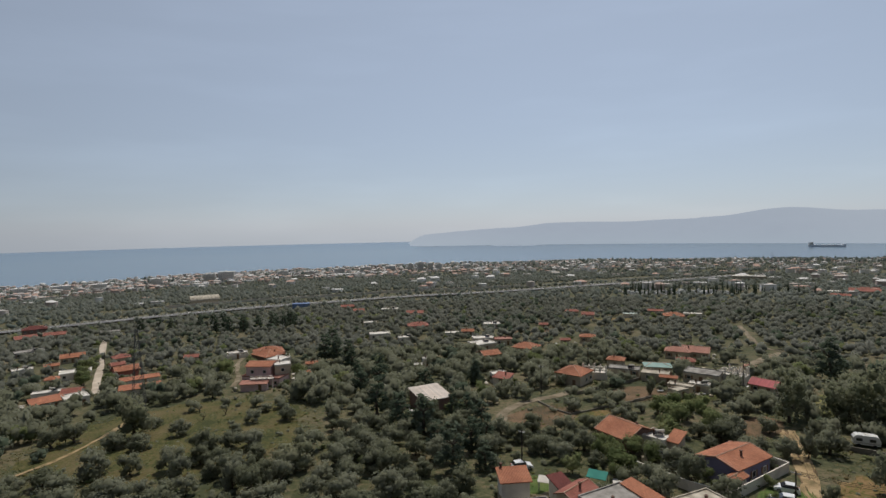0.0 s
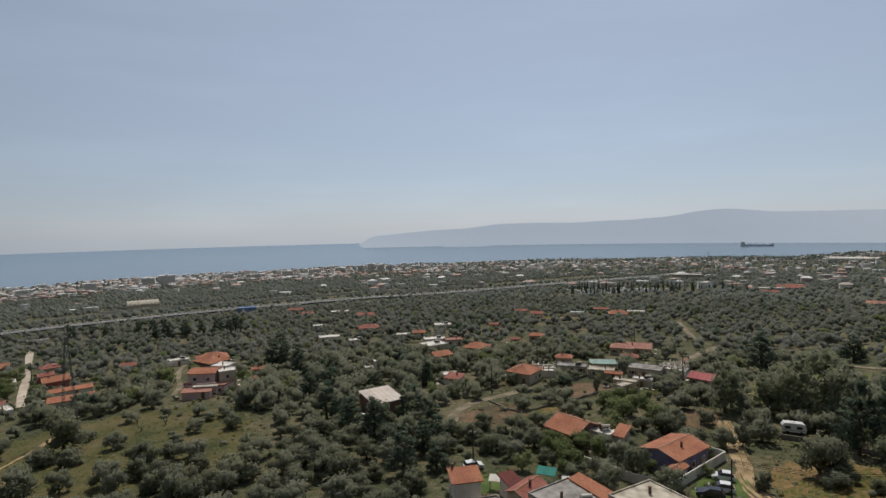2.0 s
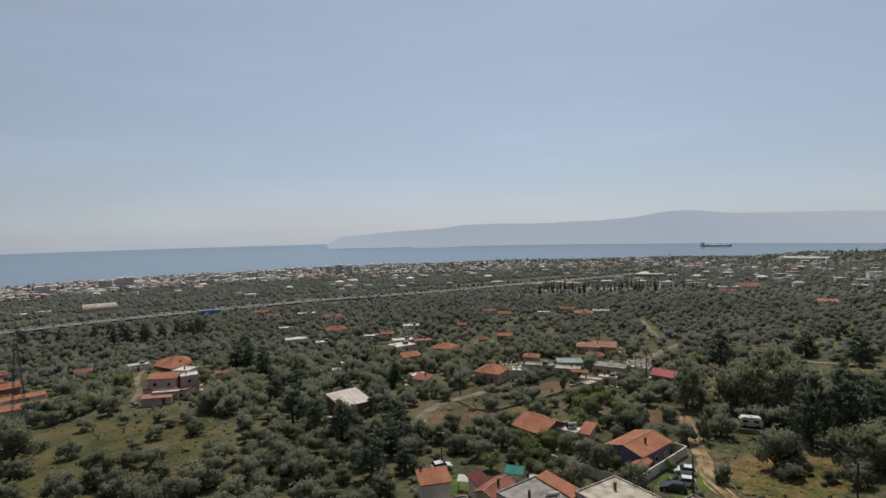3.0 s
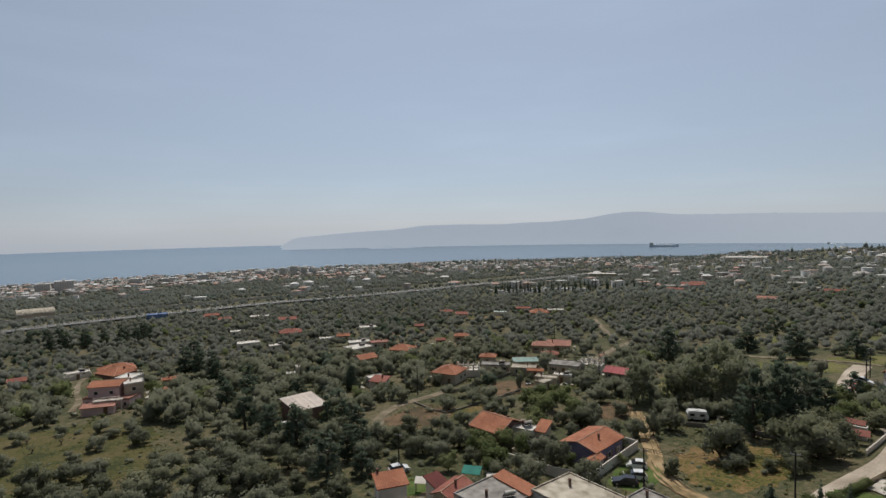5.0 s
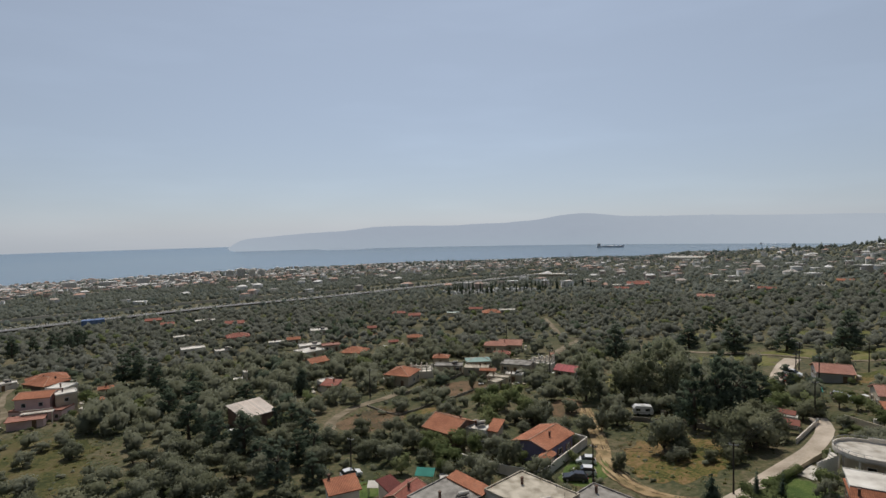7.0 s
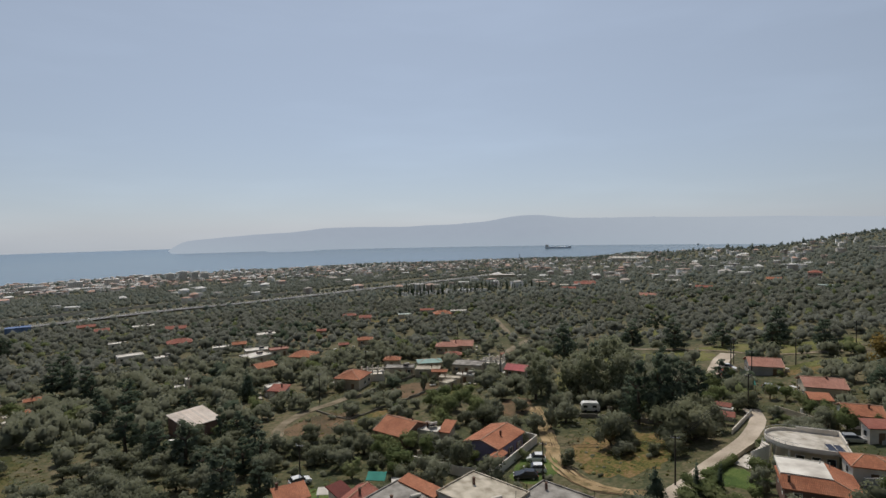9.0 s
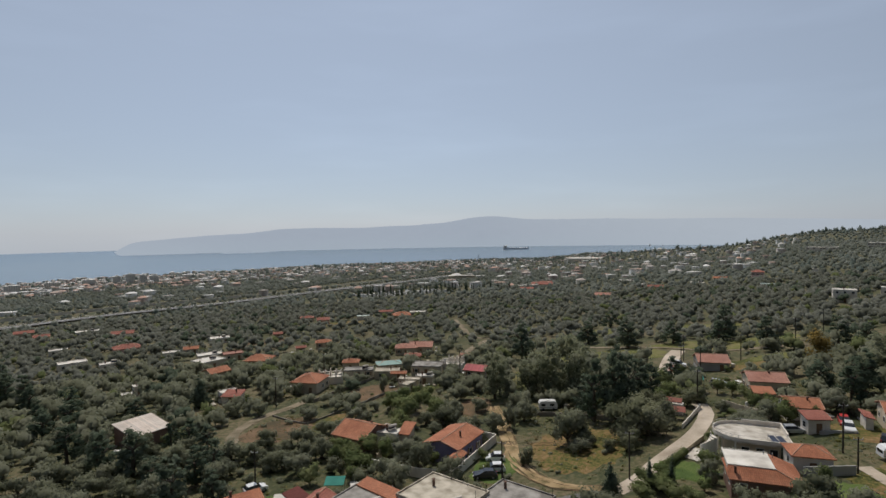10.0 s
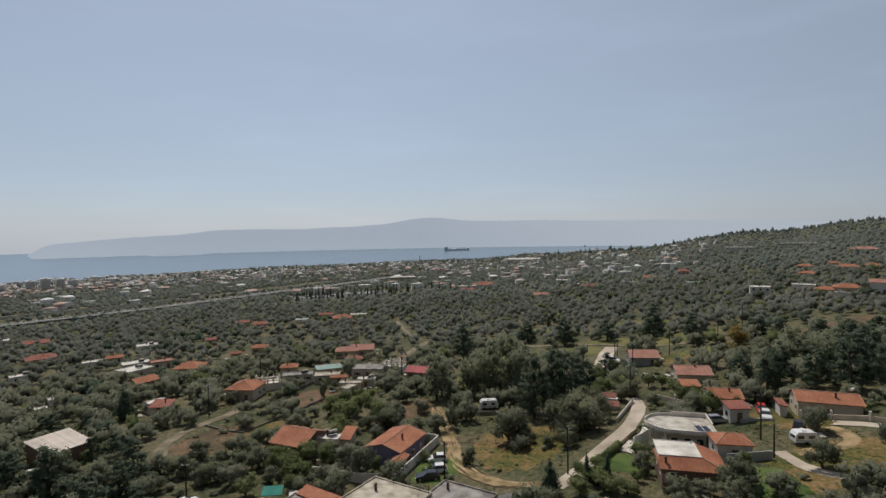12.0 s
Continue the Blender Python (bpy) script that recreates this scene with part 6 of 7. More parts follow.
stand(GUMS, "eucalyptus_tree", ((77, 118, 1.0, 1.0), (81, 121.5, 0.85, 1.0), (94, 107, 1.3, 1.02), (90.5, 112, 1.25, 0.92), (93, 102.5, 1.1, 0.95), (91, 118.5, 1.1, 0.8), (98, 111, 1.2, 0.95), (86, 116, 1.0, 0.85)),
      "tall eucalyptus with drooping yellow-green foliage", "tree", "tall trees behind the meadow", 2.4)
stand(GUMS, "eucalyptus_tree", ((151, 62, 1.3, 0.64), (147, 55, 1.2, 0.68), (147, 63, 1.1, 0.64), (155, 57, 1.1, 0.62)), "broad yellowish-brown tree beyond the houses", "tree", "tall trees beyond the houses", 2.6)
stand(CAROBS, "evergreen_tree", ((80, 76, 1.35, 1.02), (84.5, 75, 1.35, 1.0), (91, 76.5, 1.2, 0.85), (76, 72, 0.75, 1.0), (91.5, 80.5, 0.95, 0.9), (105, 81.5, 0.85, 0.85), (110, 83, 0.85, 0.85), (-72, 121, 1.6, 1.1), (-29, 98, 1.35, 0.74), (87.5, 80.5, 1.2, 1.0), (95, 83.5, 1.1, 0.95), (74, 74.5, 0.5, 0.9)),
      "dense dark evergreen tree with a rounded crown", "tree", "dark evergreens", 2.7)
stand(OLIVES, "olive_tree", ((70.6, 82, 1.35, 1.2), (73.4, 83.4, 1.15, 1.35), (72.4, 79.8, 0.9, 1.0), (69.5, 77.6, 0.85, 0.9), (58, 79.2, 0.55, 1.55), (67, 97, 0.66, 2.2), (63, 97.4, 0.95, 1.1), (77, 105, 0.75, 1.4), (68, 110.5, 0.87, 1.12), (40, 85.4, 0.95, 1.5), (50.4, 88, 0.4, 1.8), (38.5, 98, 0.9, 1.1), (60, 109, 0.94, 1.3), (92, 35.6, 1.05, 1.25), (107, 42.2, 0.95, 1.3)),
      "large grey-green olive tree standing in the meadow", "tree", "olives in the meadow", 2.6)
stand(OLIVES, "olive_tree", ((80, 36, 1.0, 0.9), (86, 28.4, 1.3, 1.0), (104, 30.5, 0.98, 1.5), (71.6, 46.6, 0.85, 0.85), (73.6, 43.6, 0.8, 0.85), (92.4, 49.6, 0.5, 0.8), (75, 55, 0.6, 1.7), (31, 128, 1.0, 0.9), (43, 126, 0.7, 1.0), (42, 141, 0.6, 1.9), (25, 150, 0.7, 1.4), (34, 154, 0.7, 1.3), (16, 143, 0.7, 1.2), (21, 139.4, 0.8, 1.0), (55, 141.4, 0.55, 2.3)),
      "grey-green olive tree beside a garden", "tree", "garden olives", 2.6)
stand(OLIVES, "olive_tree", ((-61, 121, 1.0, 1.0), (-88, 117, 1.1, 1.0), (-85, 120, 1.2, 0.95), (-96, 131, 1.2, 0.85), (-72.5, 114, 1.1, 0.9), (-66, 112.5, 1.05, 0.9), (-67, 99, 1.25, 1.1), (-60, 99, 0.9, 1.1), (-74, 96, 1.3, 0.72), (-68, 92, 1.2, 0.75), (-60, 90, 1.0, 0.85), (-49, 96, 0.85, 1.45), (-48, 102.4, 0.95, 1.05), (-44, 101, 0.95, 1.1), (-43, 95.6, 0.8, 1.15), (-37, 90, 0.85, 1.7)),
      "grey-green olive tree on the open hillside meadow", "tree", "olives on the hillside meadow", 2.6)
stand(OLIVES, "olive_tree", ((-44.5, 89, 0.8, 1.0), (-79, 167, 1.05, 1.0), (-68, 154, 1.1, 1.1), (-80, 150, 1.25, 0.85), (-60, 144, 0.62, 1.1), (-71, 128.5, 0.8, 0.95), (-46, 111, 0.95, 1.0), (-47, 128, 0.9, 0.85), (-41, 110, 1.25, 0.95), (-47, 137, 0.8, 0.8), (-39, 129, 1.0, 0.95), (-29.5, 92, 0.95, 1.2), (-28, 107, 1.4, 0.9), (-22, 86, 0.85, 1.1), (-48, 119.5, 0.75, 0.9), (-86, 152, 1.1, 0.9)),
      "grey-green olive tree at the edge of the hillside meadow", "tree", "olives on the hillside meadow", 2.6)
BARE = [tree_kind("bare", 66, OLIVE, lambda r: lobes_of(r, 5, 0.9, 1.6, 2.4, 0.3, 0.5, 0.9), 60, 0.2, (1.0, 0.16, 6, 0.9), 0.0, 0.0)]
stand(BARE, "olive_tree", ((-65, 139, 0.9, 1.0), (-61, 132, 0.8, 1.0), (-57, 136, 0.85, 1.0)), "hard-pruned olive tree with a nearly bare trunk", "tree", "pruned olives", 1.2)
YELLOW = [tree_kind("gum", 64, GUM_DRY, lambda r: lobes_of(r, 14, 2.0, 1.8, 9.0, 1.0, 1.7, 1.1), 1000, 0.33, (3.0, 0.3, 6, 1.8), 0.4, 0.55)]
specimen(YELLOW, "eucalyptus_tree", 151, 78, 1.05, "tall tree with yellow-brown foliage", "tree", "tall trees beyond the houses", 0.9, 2.6)
stand(BROADS, "broadleaf_tree", ((48, 112, 1.4, 0.85), (49.5, 79.4, 0.4, 0.9), (106, 60.4, 0.8, 1.1), (116, 74.5, 0.8, 0.9), (119.5, 80.5, 0.7, 0.9), (80, 41, 0.45, 2.0), (22, 92, 0.7, 0.95), (31, 92, 1.2, 0.58), (36, 101, 0.9, 0.78), (44.6, 105, 1.0, 1.0), (67, 60, 0.75, 0.7), (67, 57, 0.8, 0.7), (66, 54.6, 0.8, 0.7), (62, 56.4, 0.75, 0.75), (67.6, 52, 0.65, 0.75), (70, 59.6, 0.7, 0.7)),
      "bright green bushy garden tree", "tree", "garden trees", 2.4)
for x, y, s in ((32.0, 99.5, 0.7), (35.2, 98.2, 0.65), (38.5, 98.8, 0.6), (30.0, 103.0, 0.6), (-130, 190, 1.0), (-124, 181, 1.0), (-136, 203, 1.0), (-121, 176, 0.9), (-141, 206, 0.9), (-112.5, 176, 0.9)):
    specimen(BROADS, "broadleaf_tree", x, y, s, "dull green garden tree close to a house", "tree", "garden trees")
for x, y, s in ((72.2, 53.6, 0.4), (78.2, 57.5, 0.7), (111, 58.5, 0.5), (112, 67, 0.6), (43.6, 87.6, 0.5), (52.8, 85.4, 0.4), (28.5, 89.5, 0.5), (29, 97.5, 0.8), (37, 95, 0.7), (55, 120, 0.9), (58, 117, 0.95), (51, 118, 0.9), (56, 111.5, 0.9), (50, 124, 0.9), (55, 127, 0.85), (61, 126, 0.8), (112.5, 71, 0.6),
                (114.5, 68.5, 0.55), (108.5, 67, 0.5), (101, 85.5, 0.8), (106, 88, 0.8), (113, 95, 0.9), (119, 91.5, 0.7), (124, 99, 0.7), (119, 84, 0.7), (-49.5, 176, 0.9), (-46, 170, 0.8)):
    specimen(BROADS, "broadleaf_tree", x, y, s, "green garden tree among the houses", "tree", "garden trees")
for i in range(74):
    u = rnd.random()
    x, y = (150 + 170 * u + rnd.uniform(-4, 4), 452 + rnd.uniform(0, 14)) if i % 2 else (170 + 120 * rnd.random(), 470 + 60 * rnd.random())
    plant(CYPRESS[i % 2], "cypress_tree", x, y, rnd.uniform(0.9, 1.3), "dark slender cypress by the cemetery", "tree", "cemetery cypresses", rnd)
for x, y in ((66, 58.5), (68.2, 56.2)):
    specimen(CYPRESS, "cypress_tree", x, y, 0.75, "dark conical conifer by the lane", "tree", "", 0.9, 1.2)
FIELDS.append((225, 498, 78, 36, 0, 0.1))
FIELDS.append((215, 452, 75, 20, 0, 0.3))
for fx, fy, turn, hw, hd in list(FEET):
    far = math.hypot(fx, fy)
    if far < 260 and hw > 2:
        c, s = math.cos(radians(turn)), math.sin(radians(turn))
        for _ in range(int(2 + hw * 0.6)):
            side = rnd.random()
            u, v = (rnd.uniform(-hw, hw), rnd.choice((-1, 1)) * (hd + rnd.uniform(1.0, 2.4))) if side < 0.6 else (rnd.choice((-1, 1)) * (hw + rnd.uniform(1.0, 2.4)), rnd.uniform(-hd, hd))
            px, py, sz = fx + c * u - s * v, fy + s * u + c * v, rnd.uniform(0.35, 0.7)
            if lonely(px, py, 0.8) and share(px, py) > 0.02 and not any(math.hypot(px - a, py - b) < 0.5 * (r + 2 * sz) for a, b, r in taken):
                specimen(BUSHES, "garden_bush", px, py, sz, "leafy green bush beside the house", "bush", "garden bushes", 1.0, 2.2)


def hedge(x0, y0, x1, y1, tall, wide, label):
    r = random.Random(int(x0))
    n = max(3, int(math.hypot(x1 - x0, y1 - y0) / 0.7))
    lobes = [((x1 - x0) * k / n, (y1 - y0) * k / n, height(x0 + (x1 - x0) * k / n, y0 + (y1 - y0) * k / n) - height(x0, y0) + tall * 0.5, wide * 0.6, tall / wide) for k in range(n + 1)]
    v, f, soft = crown_arrays(r, lobes, 90 * n, 0.12, 0, 0.85)
    ob = tagged(new("hedge"), label, "hedge")
    ob.matrix_basis = Matrix.Translation((x0, y0, height(x0, y0)))
    part("foliage", big_mesh("foliage", v, f, [BROAD], None, soft), None, ob)


hedge(73.4, 61.9, 81.2, 64.0, 1.5, 1.3, "clipped dark green hedge along the lane")
hedge(106.5, 70.5, 108.5, 76, 1.1, 1.0, "low green hedge at the lane's bend")
hedge(78.5, 45.0, 74.0, 39.0, 1.2, 1.0, "green hedge below the villa")


def scatter(d0, d1, cell, a0=-50.0, a1=84.0, loose=0.62):
    """Jittered grid points of the fan between two distances."""
    out = []
    n = int(d1 / cell) + 1
    for i in range(-n, n + 1):
        for j in range(-n // 3, n + 1):
            x, y = (i + rnd.uniform(-loose, loose)) * cell, (j + rnd.uniform(-loose, loose)) * cell
            d = math.hypot(x, y)
            if d0 <= d < d1 and a0 < math.degrees(math.atan2(x, y)) < a1:
                out.append((d, x, y))
    out.sort()
    return out


def far_shapes(seed, lobes, cards, size, core):
    r = random.Random(seed)
    return crown_arrays(r, lobes(r), cards, size, 0, core, 0.9)


def joined(name, places, shapes, mats, label, category):
    """Many trees too far off to tell apart, in one mesh. places: x, y, z, size, tall, material."""
    vs, fs, ms, ns, k = [], [], [], [], 0
    for x, y, z, size, tall, mi in places:
        v, f, soft = shapes[rnd.randrange(len(shapes))]
        a = rnd.uniform(0, 6.283)
        c, s = math.cos(a), math.sin(a)
        turn = np.array([(c, s, 0), (-s, c, 0), (0, 0, 1)])
        vs.append((v @ turn) * (size, size, size * tall) + (x, y, z))
        ns.append(soft @ turn)
        fs.append(f + k)
        ms.append(np.full(len(f), mi))
        k += len(v)
    ob = new(name, big_mesh(name, np.concatenate(vs), np.concatenate(fs), mats, np.concatenate(ms), np.concatenate(ns)))
    return tagged(ob, label, category, kind="stuff")


def clutter(seed=6):
    """Crates, pots, tanks and boards left lying in the yards."""
    r = random.Random(seed)
    kinds = []
    kinds.append(("crate", Geo().box(-0.5, -0.4, -0.1, 0.5, 0.4, 0.7).box(-0.54, -0.44, 0.7, 0.54, 0.44, 0.78), "pale wooden crate standing in a yard", "crate"))
    kinds.append(("water_tank", Geo().tube([(0, 0, -0.1), (0, 0, 1.1), (0, 0, 1.25)], [0.55, 0.55, 0.25], 12), "round white plastic water tank in a yard", "tank"))
    kinds.append(("pallet", Geo().box(-1.1, -0.5, -0.1, 1.1, 0.5, 0.25).box(-1.0, -0.55, 0.27, 1.15, 0.45, 0.4), "low pale wooden pallet lying in a yard", "pallet"))
    kinds.append(("garden_table", Geo().box(-0.8, -0.5, 0.68, 0.8, 0.5, 0.75).box(-0.7, -0.4, -0.1, -0.62, -0.32, 0.68).box(0.62, -0.4, -0.1, 0.7, -0.32, 0.68).box(-0.7, 0.32, -0.1, -0.62, 0.4, 0.68).box(0.62, 0.32, -0.1, 0.7, 0.4, 0.68), "white garden table beside a house", "table"))
    mats = (WALL["cream"], WALL["white"], TERRACE, FRAME)
    meshes = [g.mesh(n, m) for (n, g, _, _), m in zip(kinds, mats)]
    for fx, fy, turn, hw, hd in list(FEET):
        if 60 < math.hypot(fx, fy) < 230 and hw > 1.5:
            c, s = math.cos(radians(turn)), math.sin(radians(turn))
            for _ in range(r.choice((1, 2, 2, 3))):
                u, v = r.choice((-1, 1)) * (hw + r.uniform(0.9, 2.6)), r.uniform(-hd - 2, hd + 2)
                x, y = fx + c * u - s * v, fy + s * u + c * v
                if lonely(x, y, 1.5):
                    i = r.randrange(4)
                    ob = tagged(new(kinds[i][0], meshes[i]), kinds[i][2], kinds[i][3], "clutter in the yards")
                    ob.matrix_basis = pose(x, y, height(x, y), 0, 0, r.uniform(0, 360))


clutter()
for fx, fy, turn, hw, hd in FEET:  # open yards
    if 140 < math.hypot(fx, fy) < 480:
        FIELDS.append((fx, fy, hw + 5, hd + 6, turn, 0.3))


def patch(x, y):
    """Groves come and go: near 0 where the land lies open, 1 where the trees close up."""
    n = noise.noise((x / 85, y / 85, 0.3)) + 0.5 * noise.noise((x / 31, y / 31, 7.1))
    return 0.62 if n > 0.38 else 0.85 if n > 0.22 else 1.0


def dark(x, y):
    return 0.28 if noise.noise((x / 60, y / 60, 4.2)) > 0.28 else 0.06


near, rest = 0, []
spots = scatter(50, 215, 5.0, -45, 77) + scatter(215, 430, 4.5, -45, 77)
for d, x, y in spots:
    size = rnd.choice((0.7, 0.85, 0.95, 1.05, 1.15, 1.3)) * rnd.uniform(0.92, 1.08) * (1 if d < 140 else 1.1 if d < 215 else 0.95)
    if rnd.random() > share(x, y) * 0.94 * (patch(x, y) if d > 180 else 1) or not lonely(x, y, 2.4 * size) or any(math.hypot(x - a, y - b) < r + 1.2 * size for a, b, r in taken):
        continue
    if near < 300:
        near += 1
        plant(OLIVES[rnd.randrange(7)], "olive_tree", x, y, size, "grey-green olive tree with a rounded crown", "tree", "olive grove", rnd)
    else:
        rest.append((x, y, height(x, y), size * rnd.uniform(0.9, 1.1), rnd.uniform(0.9, 1.2), 1 if rnd.random() < dark(x, y) else 2 if rnd.random() < 0.05 else 0))
MID = [far_shapes(80 + i, lambda r: lobes_of(r, 6, 1.8, 1.0, 3.0, 1.0, 1.5, 0.85), 100, 0.38, 0.82) for i in range(6)]
split = [p for p in rest if math.hypot(p[0], p[1]) < 215]
joined("olive_grove", split, MID, [OLIVE, PINE, BROAD], "grey-green olive grove on the slope", "trees")
FAR = [far_shapes(90 + i, lambda r: lobes_of(r, 3, 1.4, 1.1, 2.6, 1.1, 1.6, 0.8), 22, 0.5, 0.85) for i in range(6)]
TINY = [far_shapes(100 + i, lambda r: lobes_of(r, 1, 1.3, 1.0, 1.8, 1.5, 2.1, 0.8), 7, 0.75, 0.9) for i in range(6)]
joined("olive_grove", [p for p in rest if math.hypot(p[0], p[1]) >= 215], FAR, [HAZED_OLIVE_MID, PINE, BROAD], "olive groves further down the slope", "trees")


def on_land(x, y):
    return height(x, y) > SEA_Z + 2


def gap_to(x, y, line):
    return min(math.hypot(px - x, py - y) for px, py in line)


places = []
for d, x, y in scatter(340, 900, 4.6, -48, 45):  # bushes on the road's banks
    g = gap_to(x, y, ROADS[0][0]) if abs(x * 0.5 - y + 515) < 160 else 99
    if 11 < g < 26 and gap_to(x, y, ROADS[1][0]) > 6 and rnd.random() < 0.8:
        places.append((x, y, height(x, y) - 0.1, rnd.uniform(0.3, 0.62), rnd.uniform(0.6, 1.0), rnd.choice((0, 0, 1))))
joined("bank_scrub", places, TINY, [HAZED_OLIVE_MID, HAZED_PINE_FAR], "low scrub on the motorway banks", "bushes")
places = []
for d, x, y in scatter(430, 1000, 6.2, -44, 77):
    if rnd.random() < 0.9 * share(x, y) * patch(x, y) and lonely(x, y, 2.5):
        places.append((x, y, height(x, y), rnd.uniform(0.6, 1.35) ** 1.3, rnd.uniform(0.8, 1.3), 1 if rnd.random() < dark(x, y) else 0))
joined("far_groves", places, TINY, [HAZED_OLIVE_FAR, HAZED_PINE_FAR], "far olive groves and scattered dark trees", "trees")
places = []
for d, x, y in scatter(1000, 2750, 18, -44, 77):
    if rnd.random() < 0.85 * patch(x, y) and on_land(x, y) and not (x > y and d > 1800):
        places.append((x, y, height(x, y), rnd.uniform(1.0, 1.9), rnd.uniform(0.7, 1.2), 1 if rnd.random() < 2 * dark(x, y) else 0))
for d, x, y in scatter(1000, 2750, 34, -44, 77):  # taller trees along the shore and on the crest
    low = height(x, y) - SEA_Z
    if (3 < low < 40 and rnd.random() < 0.9) or (d < 1750 and d > 1400 and x > y and rnd.random() < 0.75):
        places.append((x, y, height(x, y), rnd.uniform(1.0, 2.2), rnd.uniform(1.2, 2.4), 1))
joined("far_groves", places, TINY, [HAZED_OLIVE_FAR, HAZED_PINE_FAR], "wooded coast and hill in the distance", "trees")


# ---- weeds and low scrub between the trees ----
WEEDS = material("dry_weeds", [(0.120, 0.132, 0.036), (0.180, 0.168, 0.056), (0.240, 0.190, 0.090)], 0.5, 0.9, island=0.9, fine=0.3, contrast=2.0, glow=0.5)


def tussock(seed, n, r, tall):
    """A tuft of upright blades and small sprays."""
    q = random.Random(seed)
    v, f = [], []
    for _ in range(n):
        a, d = q.uniform(0, 6.28), r * math.sqrt(q.random())
        x, y, h, w, b = d * math.cos(a), d * math.sin(a), tall * q.uniform(0.5, 1.2), q.uniform(0.05, 0.12), q.uniform(0, 3.14)
        k = len(v)
        v += [(x - w * math.cos(b), y - w * math.sin(b), -0.05), (x + w * math.cos(b), y + w * math.sin(b), -0.05), (x + q.uniform(-0.5, 0.5), y + q.uniform(-0.5, 0.5), h)]
        f.append((k, k + 1, k + 2))
    soft = np.array([(0.0, 0.0, 1.0)] * len(v)) + np.array([(q.gauss(0, 0.3), q.gauss(0, 0.3), 0) for _ in v])
    return np.array(v), np.array(f), soft / np.linalg.norm(soft, axis=1, keepdims=True)


places = []
for d, x, y in scatter(55, 165, 1.15):
    if rnd.random() < (0.55 if share(x, y) < 0.5 else 0.18) and lonely(x, y, 0.2):
        places.append((x, y, height(x, y), rnd.uniform(0.4, 1.2), rnd.uniform(0.5, 1.1), 0))
joined("weeds", places, [tussock(200 + i, 14, 0.75, 0.26) for i in range(6)], [WEEDS], "dry and green weeds of the meadows", "grass")
places = []
for d, x, y in scatter(55, 200, 5.0):
    if rnd.random() < (0.16 if share(x, y) < 0.5 else 0.5) and lonely(x, y, 0.8):
        places.append((x, y, height(x, y) - 0.15, rnd.uniform(0.25, 0.5), rnd.uniform(0.7, 1.1), rnd.choice((0, 0, 1))))
joined("scrub", places, FAR, [OLIVE, BROAD], "low green scrub under the trees", "bushes")
places = []
for d, x, y in scatter(55, 175, 2.1, -45, 77):
    if share(x, y) < 0.5 and rnd.random() < 0.8 * (noise.noise((x / 6, y / 6, 2.2)) > -0.05) and lonely(x, y, 0.3):
        places.append((x, y, height(x, y) - 0.1, rnd.uniform(0.10, 0.30), rnd.uniform(0.4, 0.8), rnd.choice((0, 1, 1, 2))))
joined("weeds", places, TINY, [OLIVE, BROAD, WEEDS], "low clumps of green weeds in the meadows", "bushes")


# ---- the town along the coast ----
def town(seed=9):
    r = random.Random(seed)
    vs, fs, ms = [], [], []

    def put(x, y, w, d, h, a, hip):
        z, c, s = height(x, y) - 1, math.cos(a), math.sin(a)
        k = len(vs)
        for zz in (z, z + h + 1):
            for u, v in ((-w, -d), (w, -d), (w, d), (-w, d)):
                vs.append((x + (c * u - s * v) / 2, y + (s * u + c * v) / 2, zz))
        for i in range(4):
            fs.append((k + i, k + (i + 1) % 4, k + 4 + (i + 1) % 4, k + 4 + i))
            ms.append(0)
        k = len(vs)
        for u, v in ((-w, -d), (w, -d), (w, d), (-w, d)):
            vs.append((x + (c * u - s * v) * 0.54, y + (s * u + c * v) * 0.54, z + h + 1))
        q = w * (0.5 if hip else 1.0)
        for u, v in ((-q, -d * (0.05 if hip else 1)), (q, -d * (0.05 if hip else 1)), (q, d * (0.05 if hip else 1)), (-q, d * (0.05 if hip else 1))):
            vs.append((x + (c * u - s * v) * 0.54, y + (s * u + c * v) * 0.54, z + h + 1 + (1.8 if hip else 0.3)))
        for i in range(4):
            fs.append((k + i, k + (i + 1) % 4, k + 4 + (i + 1) % 4, k + 4 + i))
            ms.append(1)
        fs.append((k + 4, k + 5, k + 6, k + 7))
        ms.append(1)

    for _ in range(15000):
        az, d = r.uniform(-46, 62), r.uniform(560, 2500)
        x, y = d * math.sin(radians(az)), d * math.cos(radians(az))
        if not on_land(x, y):
            continue
        edge = (height(x, y) - SEA_Z) / 40
        dense = max(0.0, 1.0 - abs(edge - 0.5) * 0.9) * (1.0 if az < -4 else 0.6 if az < 8 else 0.32 if az < 30 else 0.16) + (0.10 if az < 45 else 0.07)
        if d < 1000:
            dense *= 0.22 if az < -8 else 0.5
        if az > 20 and d < 900:
            dense = 0.10
        if r.random() > dense or not lonely(x, y, 6):
            continue
        s = r.uniform(0.55, 1.0)
        put(x, y, 13 * s, 9 * s, r.choice((3.2, 3.4, 6.2, 6.4, r.choice((9.2, 12.2)) if az < 5 and edge < 0.7 else 3.4)), r.uniform(-0.5, 0.9), r.random() < 0.25)
    ob = new("town_houses", big_mesh("town_houses", np.array(vs), np.array(fs), [HAZED_TOWN_WALL, HAZED_TOWN_ROOF], np.array(ms)))
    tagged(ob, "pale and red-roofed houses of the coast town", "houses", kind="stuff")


town()


# far blocks: haze painted in as paler walls and lighter grey panes
HAZY_WALL = material("hazed_white_render", [(0.72, 0.70, 0.68), (0.82, 0.80, 0.78), (0.88, 0.86, 0.85)], 0.05, 0.9)
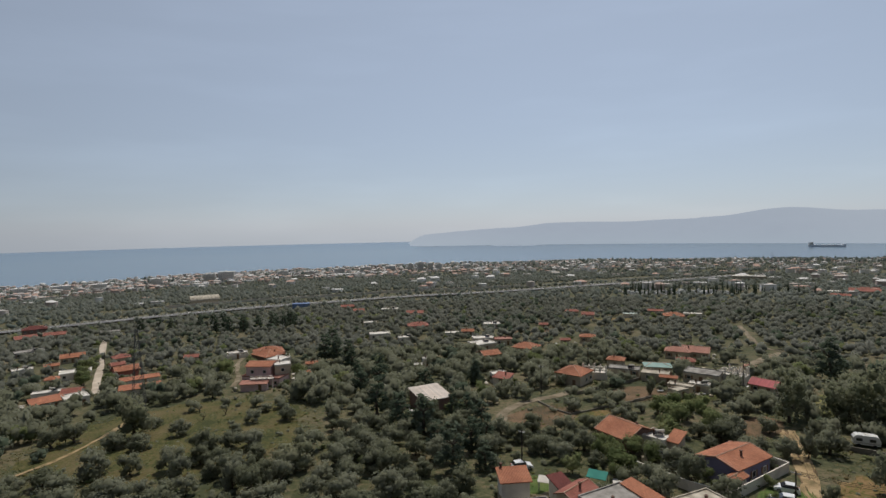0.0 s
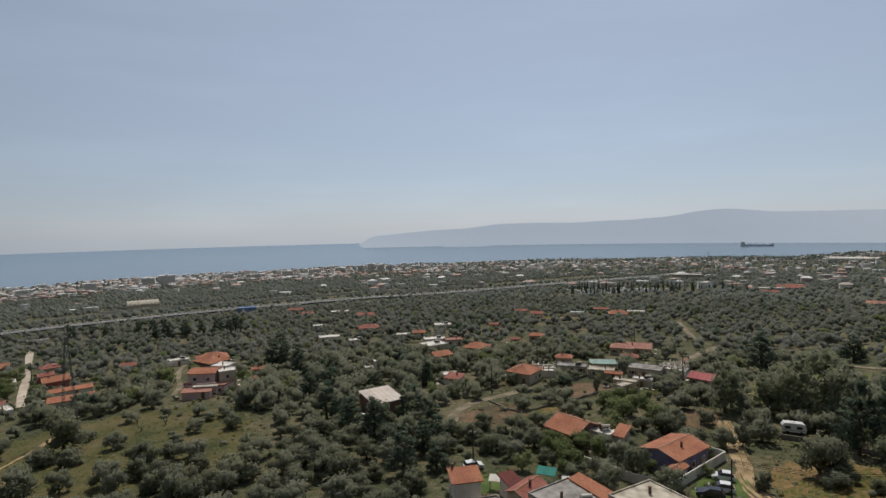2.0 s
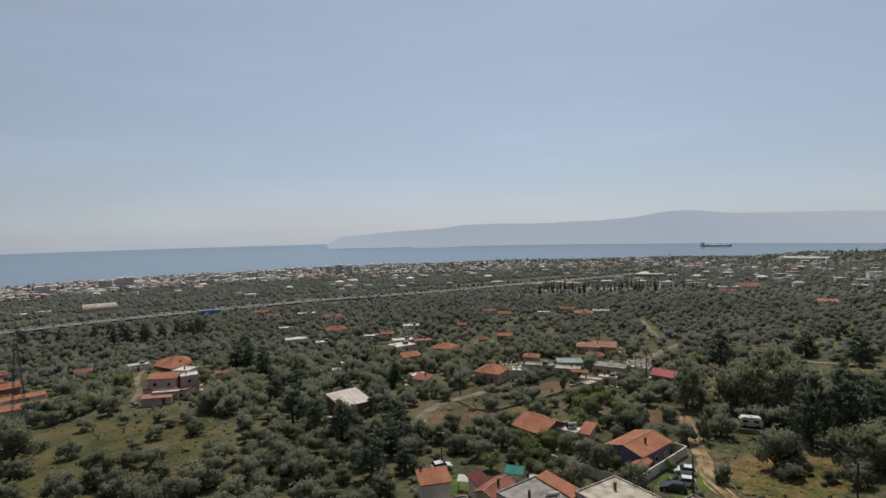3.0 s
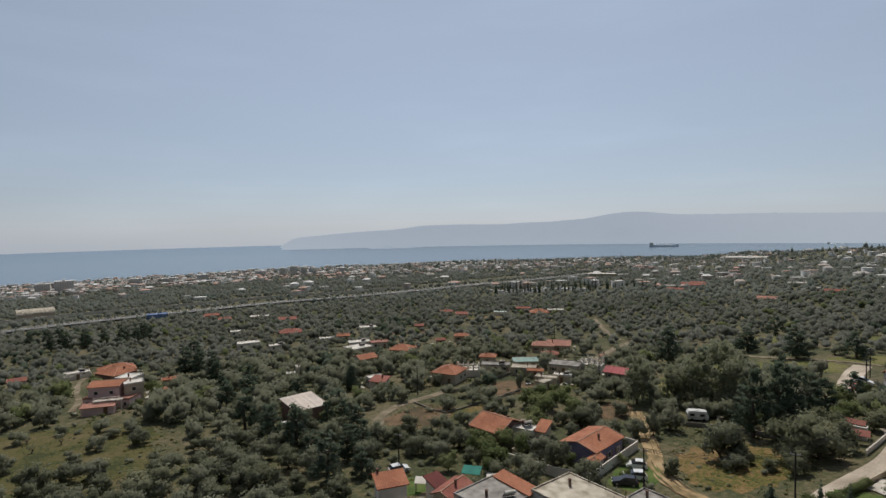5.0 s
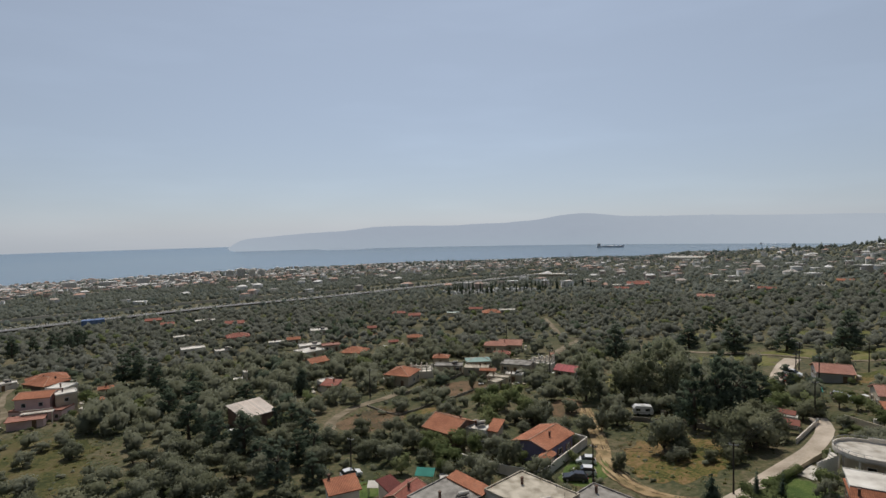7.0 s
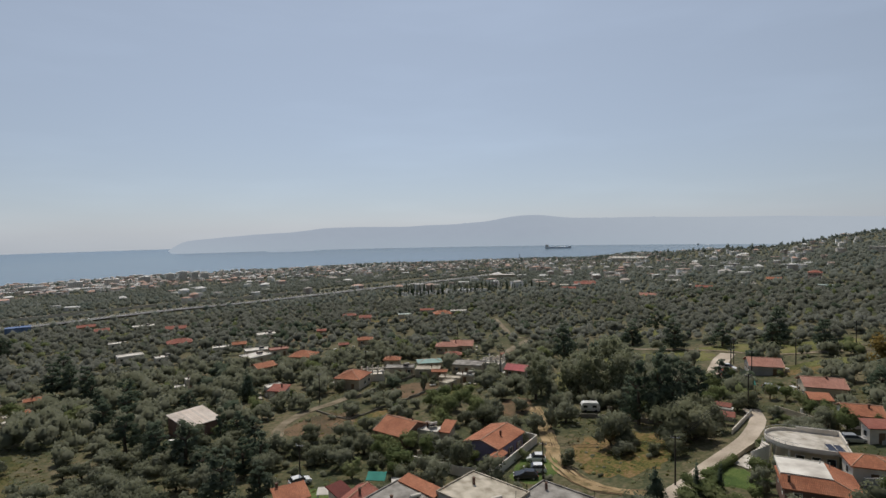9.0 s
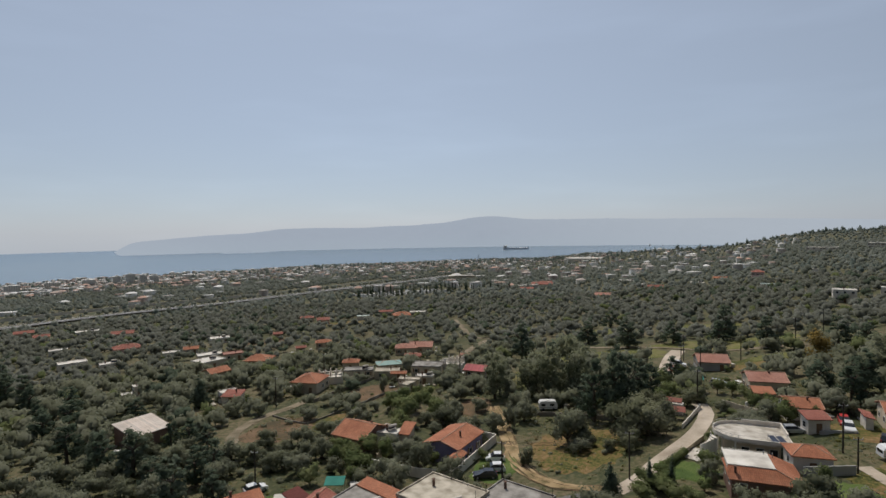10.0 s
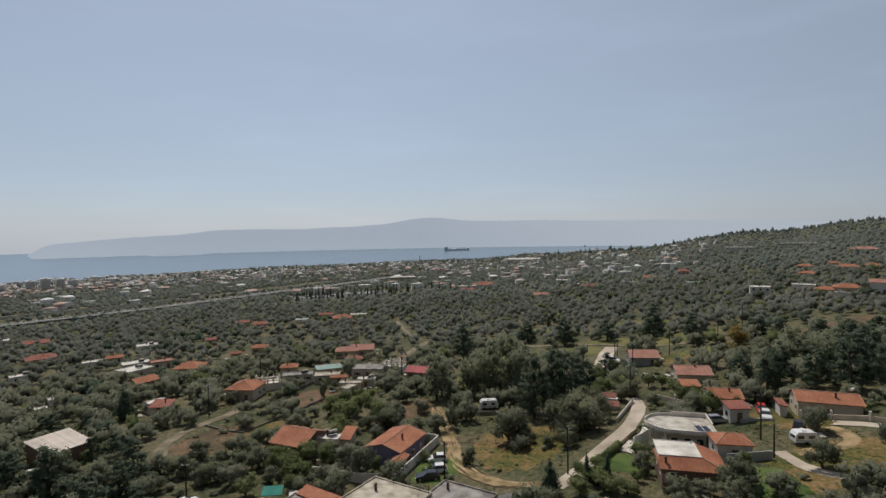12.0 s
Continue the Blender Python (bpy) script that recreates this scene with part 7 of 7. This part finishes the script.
HAZY_PANE = material("hazed_grey_glass", [(0.20, 0.22, 0.25), (0.30, 0.32, 0.35)], 0.2, 0.3)


def apartment(x, y, turn, w, d, floors, wc):
    h = floors * 3.1
    ob = thing("apartment_building", pose(x, y, height(x, y), 0, 0, turn), "pale %d-storey apartment block with balconies by the sea" % floors, "building", "apartment blocks by the sea")
    part("wall", Geo().box(-w / 2, -d / 2, -4, w / 2, d / 2, h), HAZY_WALL if wc == "white" else HAZED_TOWN_WALL, ob)
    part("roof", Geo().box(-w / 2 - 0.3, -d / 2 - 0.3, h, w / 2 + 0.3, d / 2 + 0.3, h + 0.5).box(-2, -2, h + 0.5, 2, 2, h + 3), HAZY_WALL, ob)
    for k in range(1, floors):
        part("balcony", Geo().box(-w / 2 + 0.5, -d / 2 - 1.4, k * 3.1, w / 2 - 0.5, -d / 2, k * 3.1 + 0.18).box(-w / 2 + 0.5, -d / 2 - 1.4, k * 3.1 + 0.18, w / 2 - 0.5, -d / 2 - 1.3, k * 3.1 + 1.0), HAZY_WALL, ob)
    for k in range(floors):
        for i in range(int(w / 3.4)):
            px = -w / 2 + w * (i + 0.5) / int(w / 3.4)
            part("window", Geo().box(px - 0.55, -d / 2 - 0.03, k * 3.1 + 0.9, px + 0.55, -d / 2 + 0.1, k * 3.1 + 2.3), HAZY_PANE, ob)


for x, y, turn, w, d, n, wc in ((-470, 1150, 25, 30, 14, 7, "white"), (-512, 1165, 20, 24, 14, 6, "white"), (-700, 1080, 35, 26, 13, 4, "cream"), (-800, 1110, 38, 34, 13, 4, "white"), (-880, 1100, 40, 30, 13, 4, "cream"), (-610, 1130, 30, 22, 12, 5, "white"),
                                (-88, 1420, 5, 16, 12, 6, "white"), (-62, 1440, 8, 18, 12, 7, "white"), (-36, 1446, 8, 15, 12, 6, "cream"), (-14, 1450, 5, 18, 12, 5, "white"), (-200, 1370, 10, 28, 13, 5, "cream"), (-260, 1330, 12, 26, 13, 5, "white"), (-320, 1290, 14, 30, 13, 4, "cream"), (60, 1500, 0, 22, 13, 4, "white"), (-140, 1400, 8, 24, 13, 5, "white"), (-380, 1260, 18, 24, 12, 5, "white")):
    apartment(x, y, turn, w, d, n, wc)
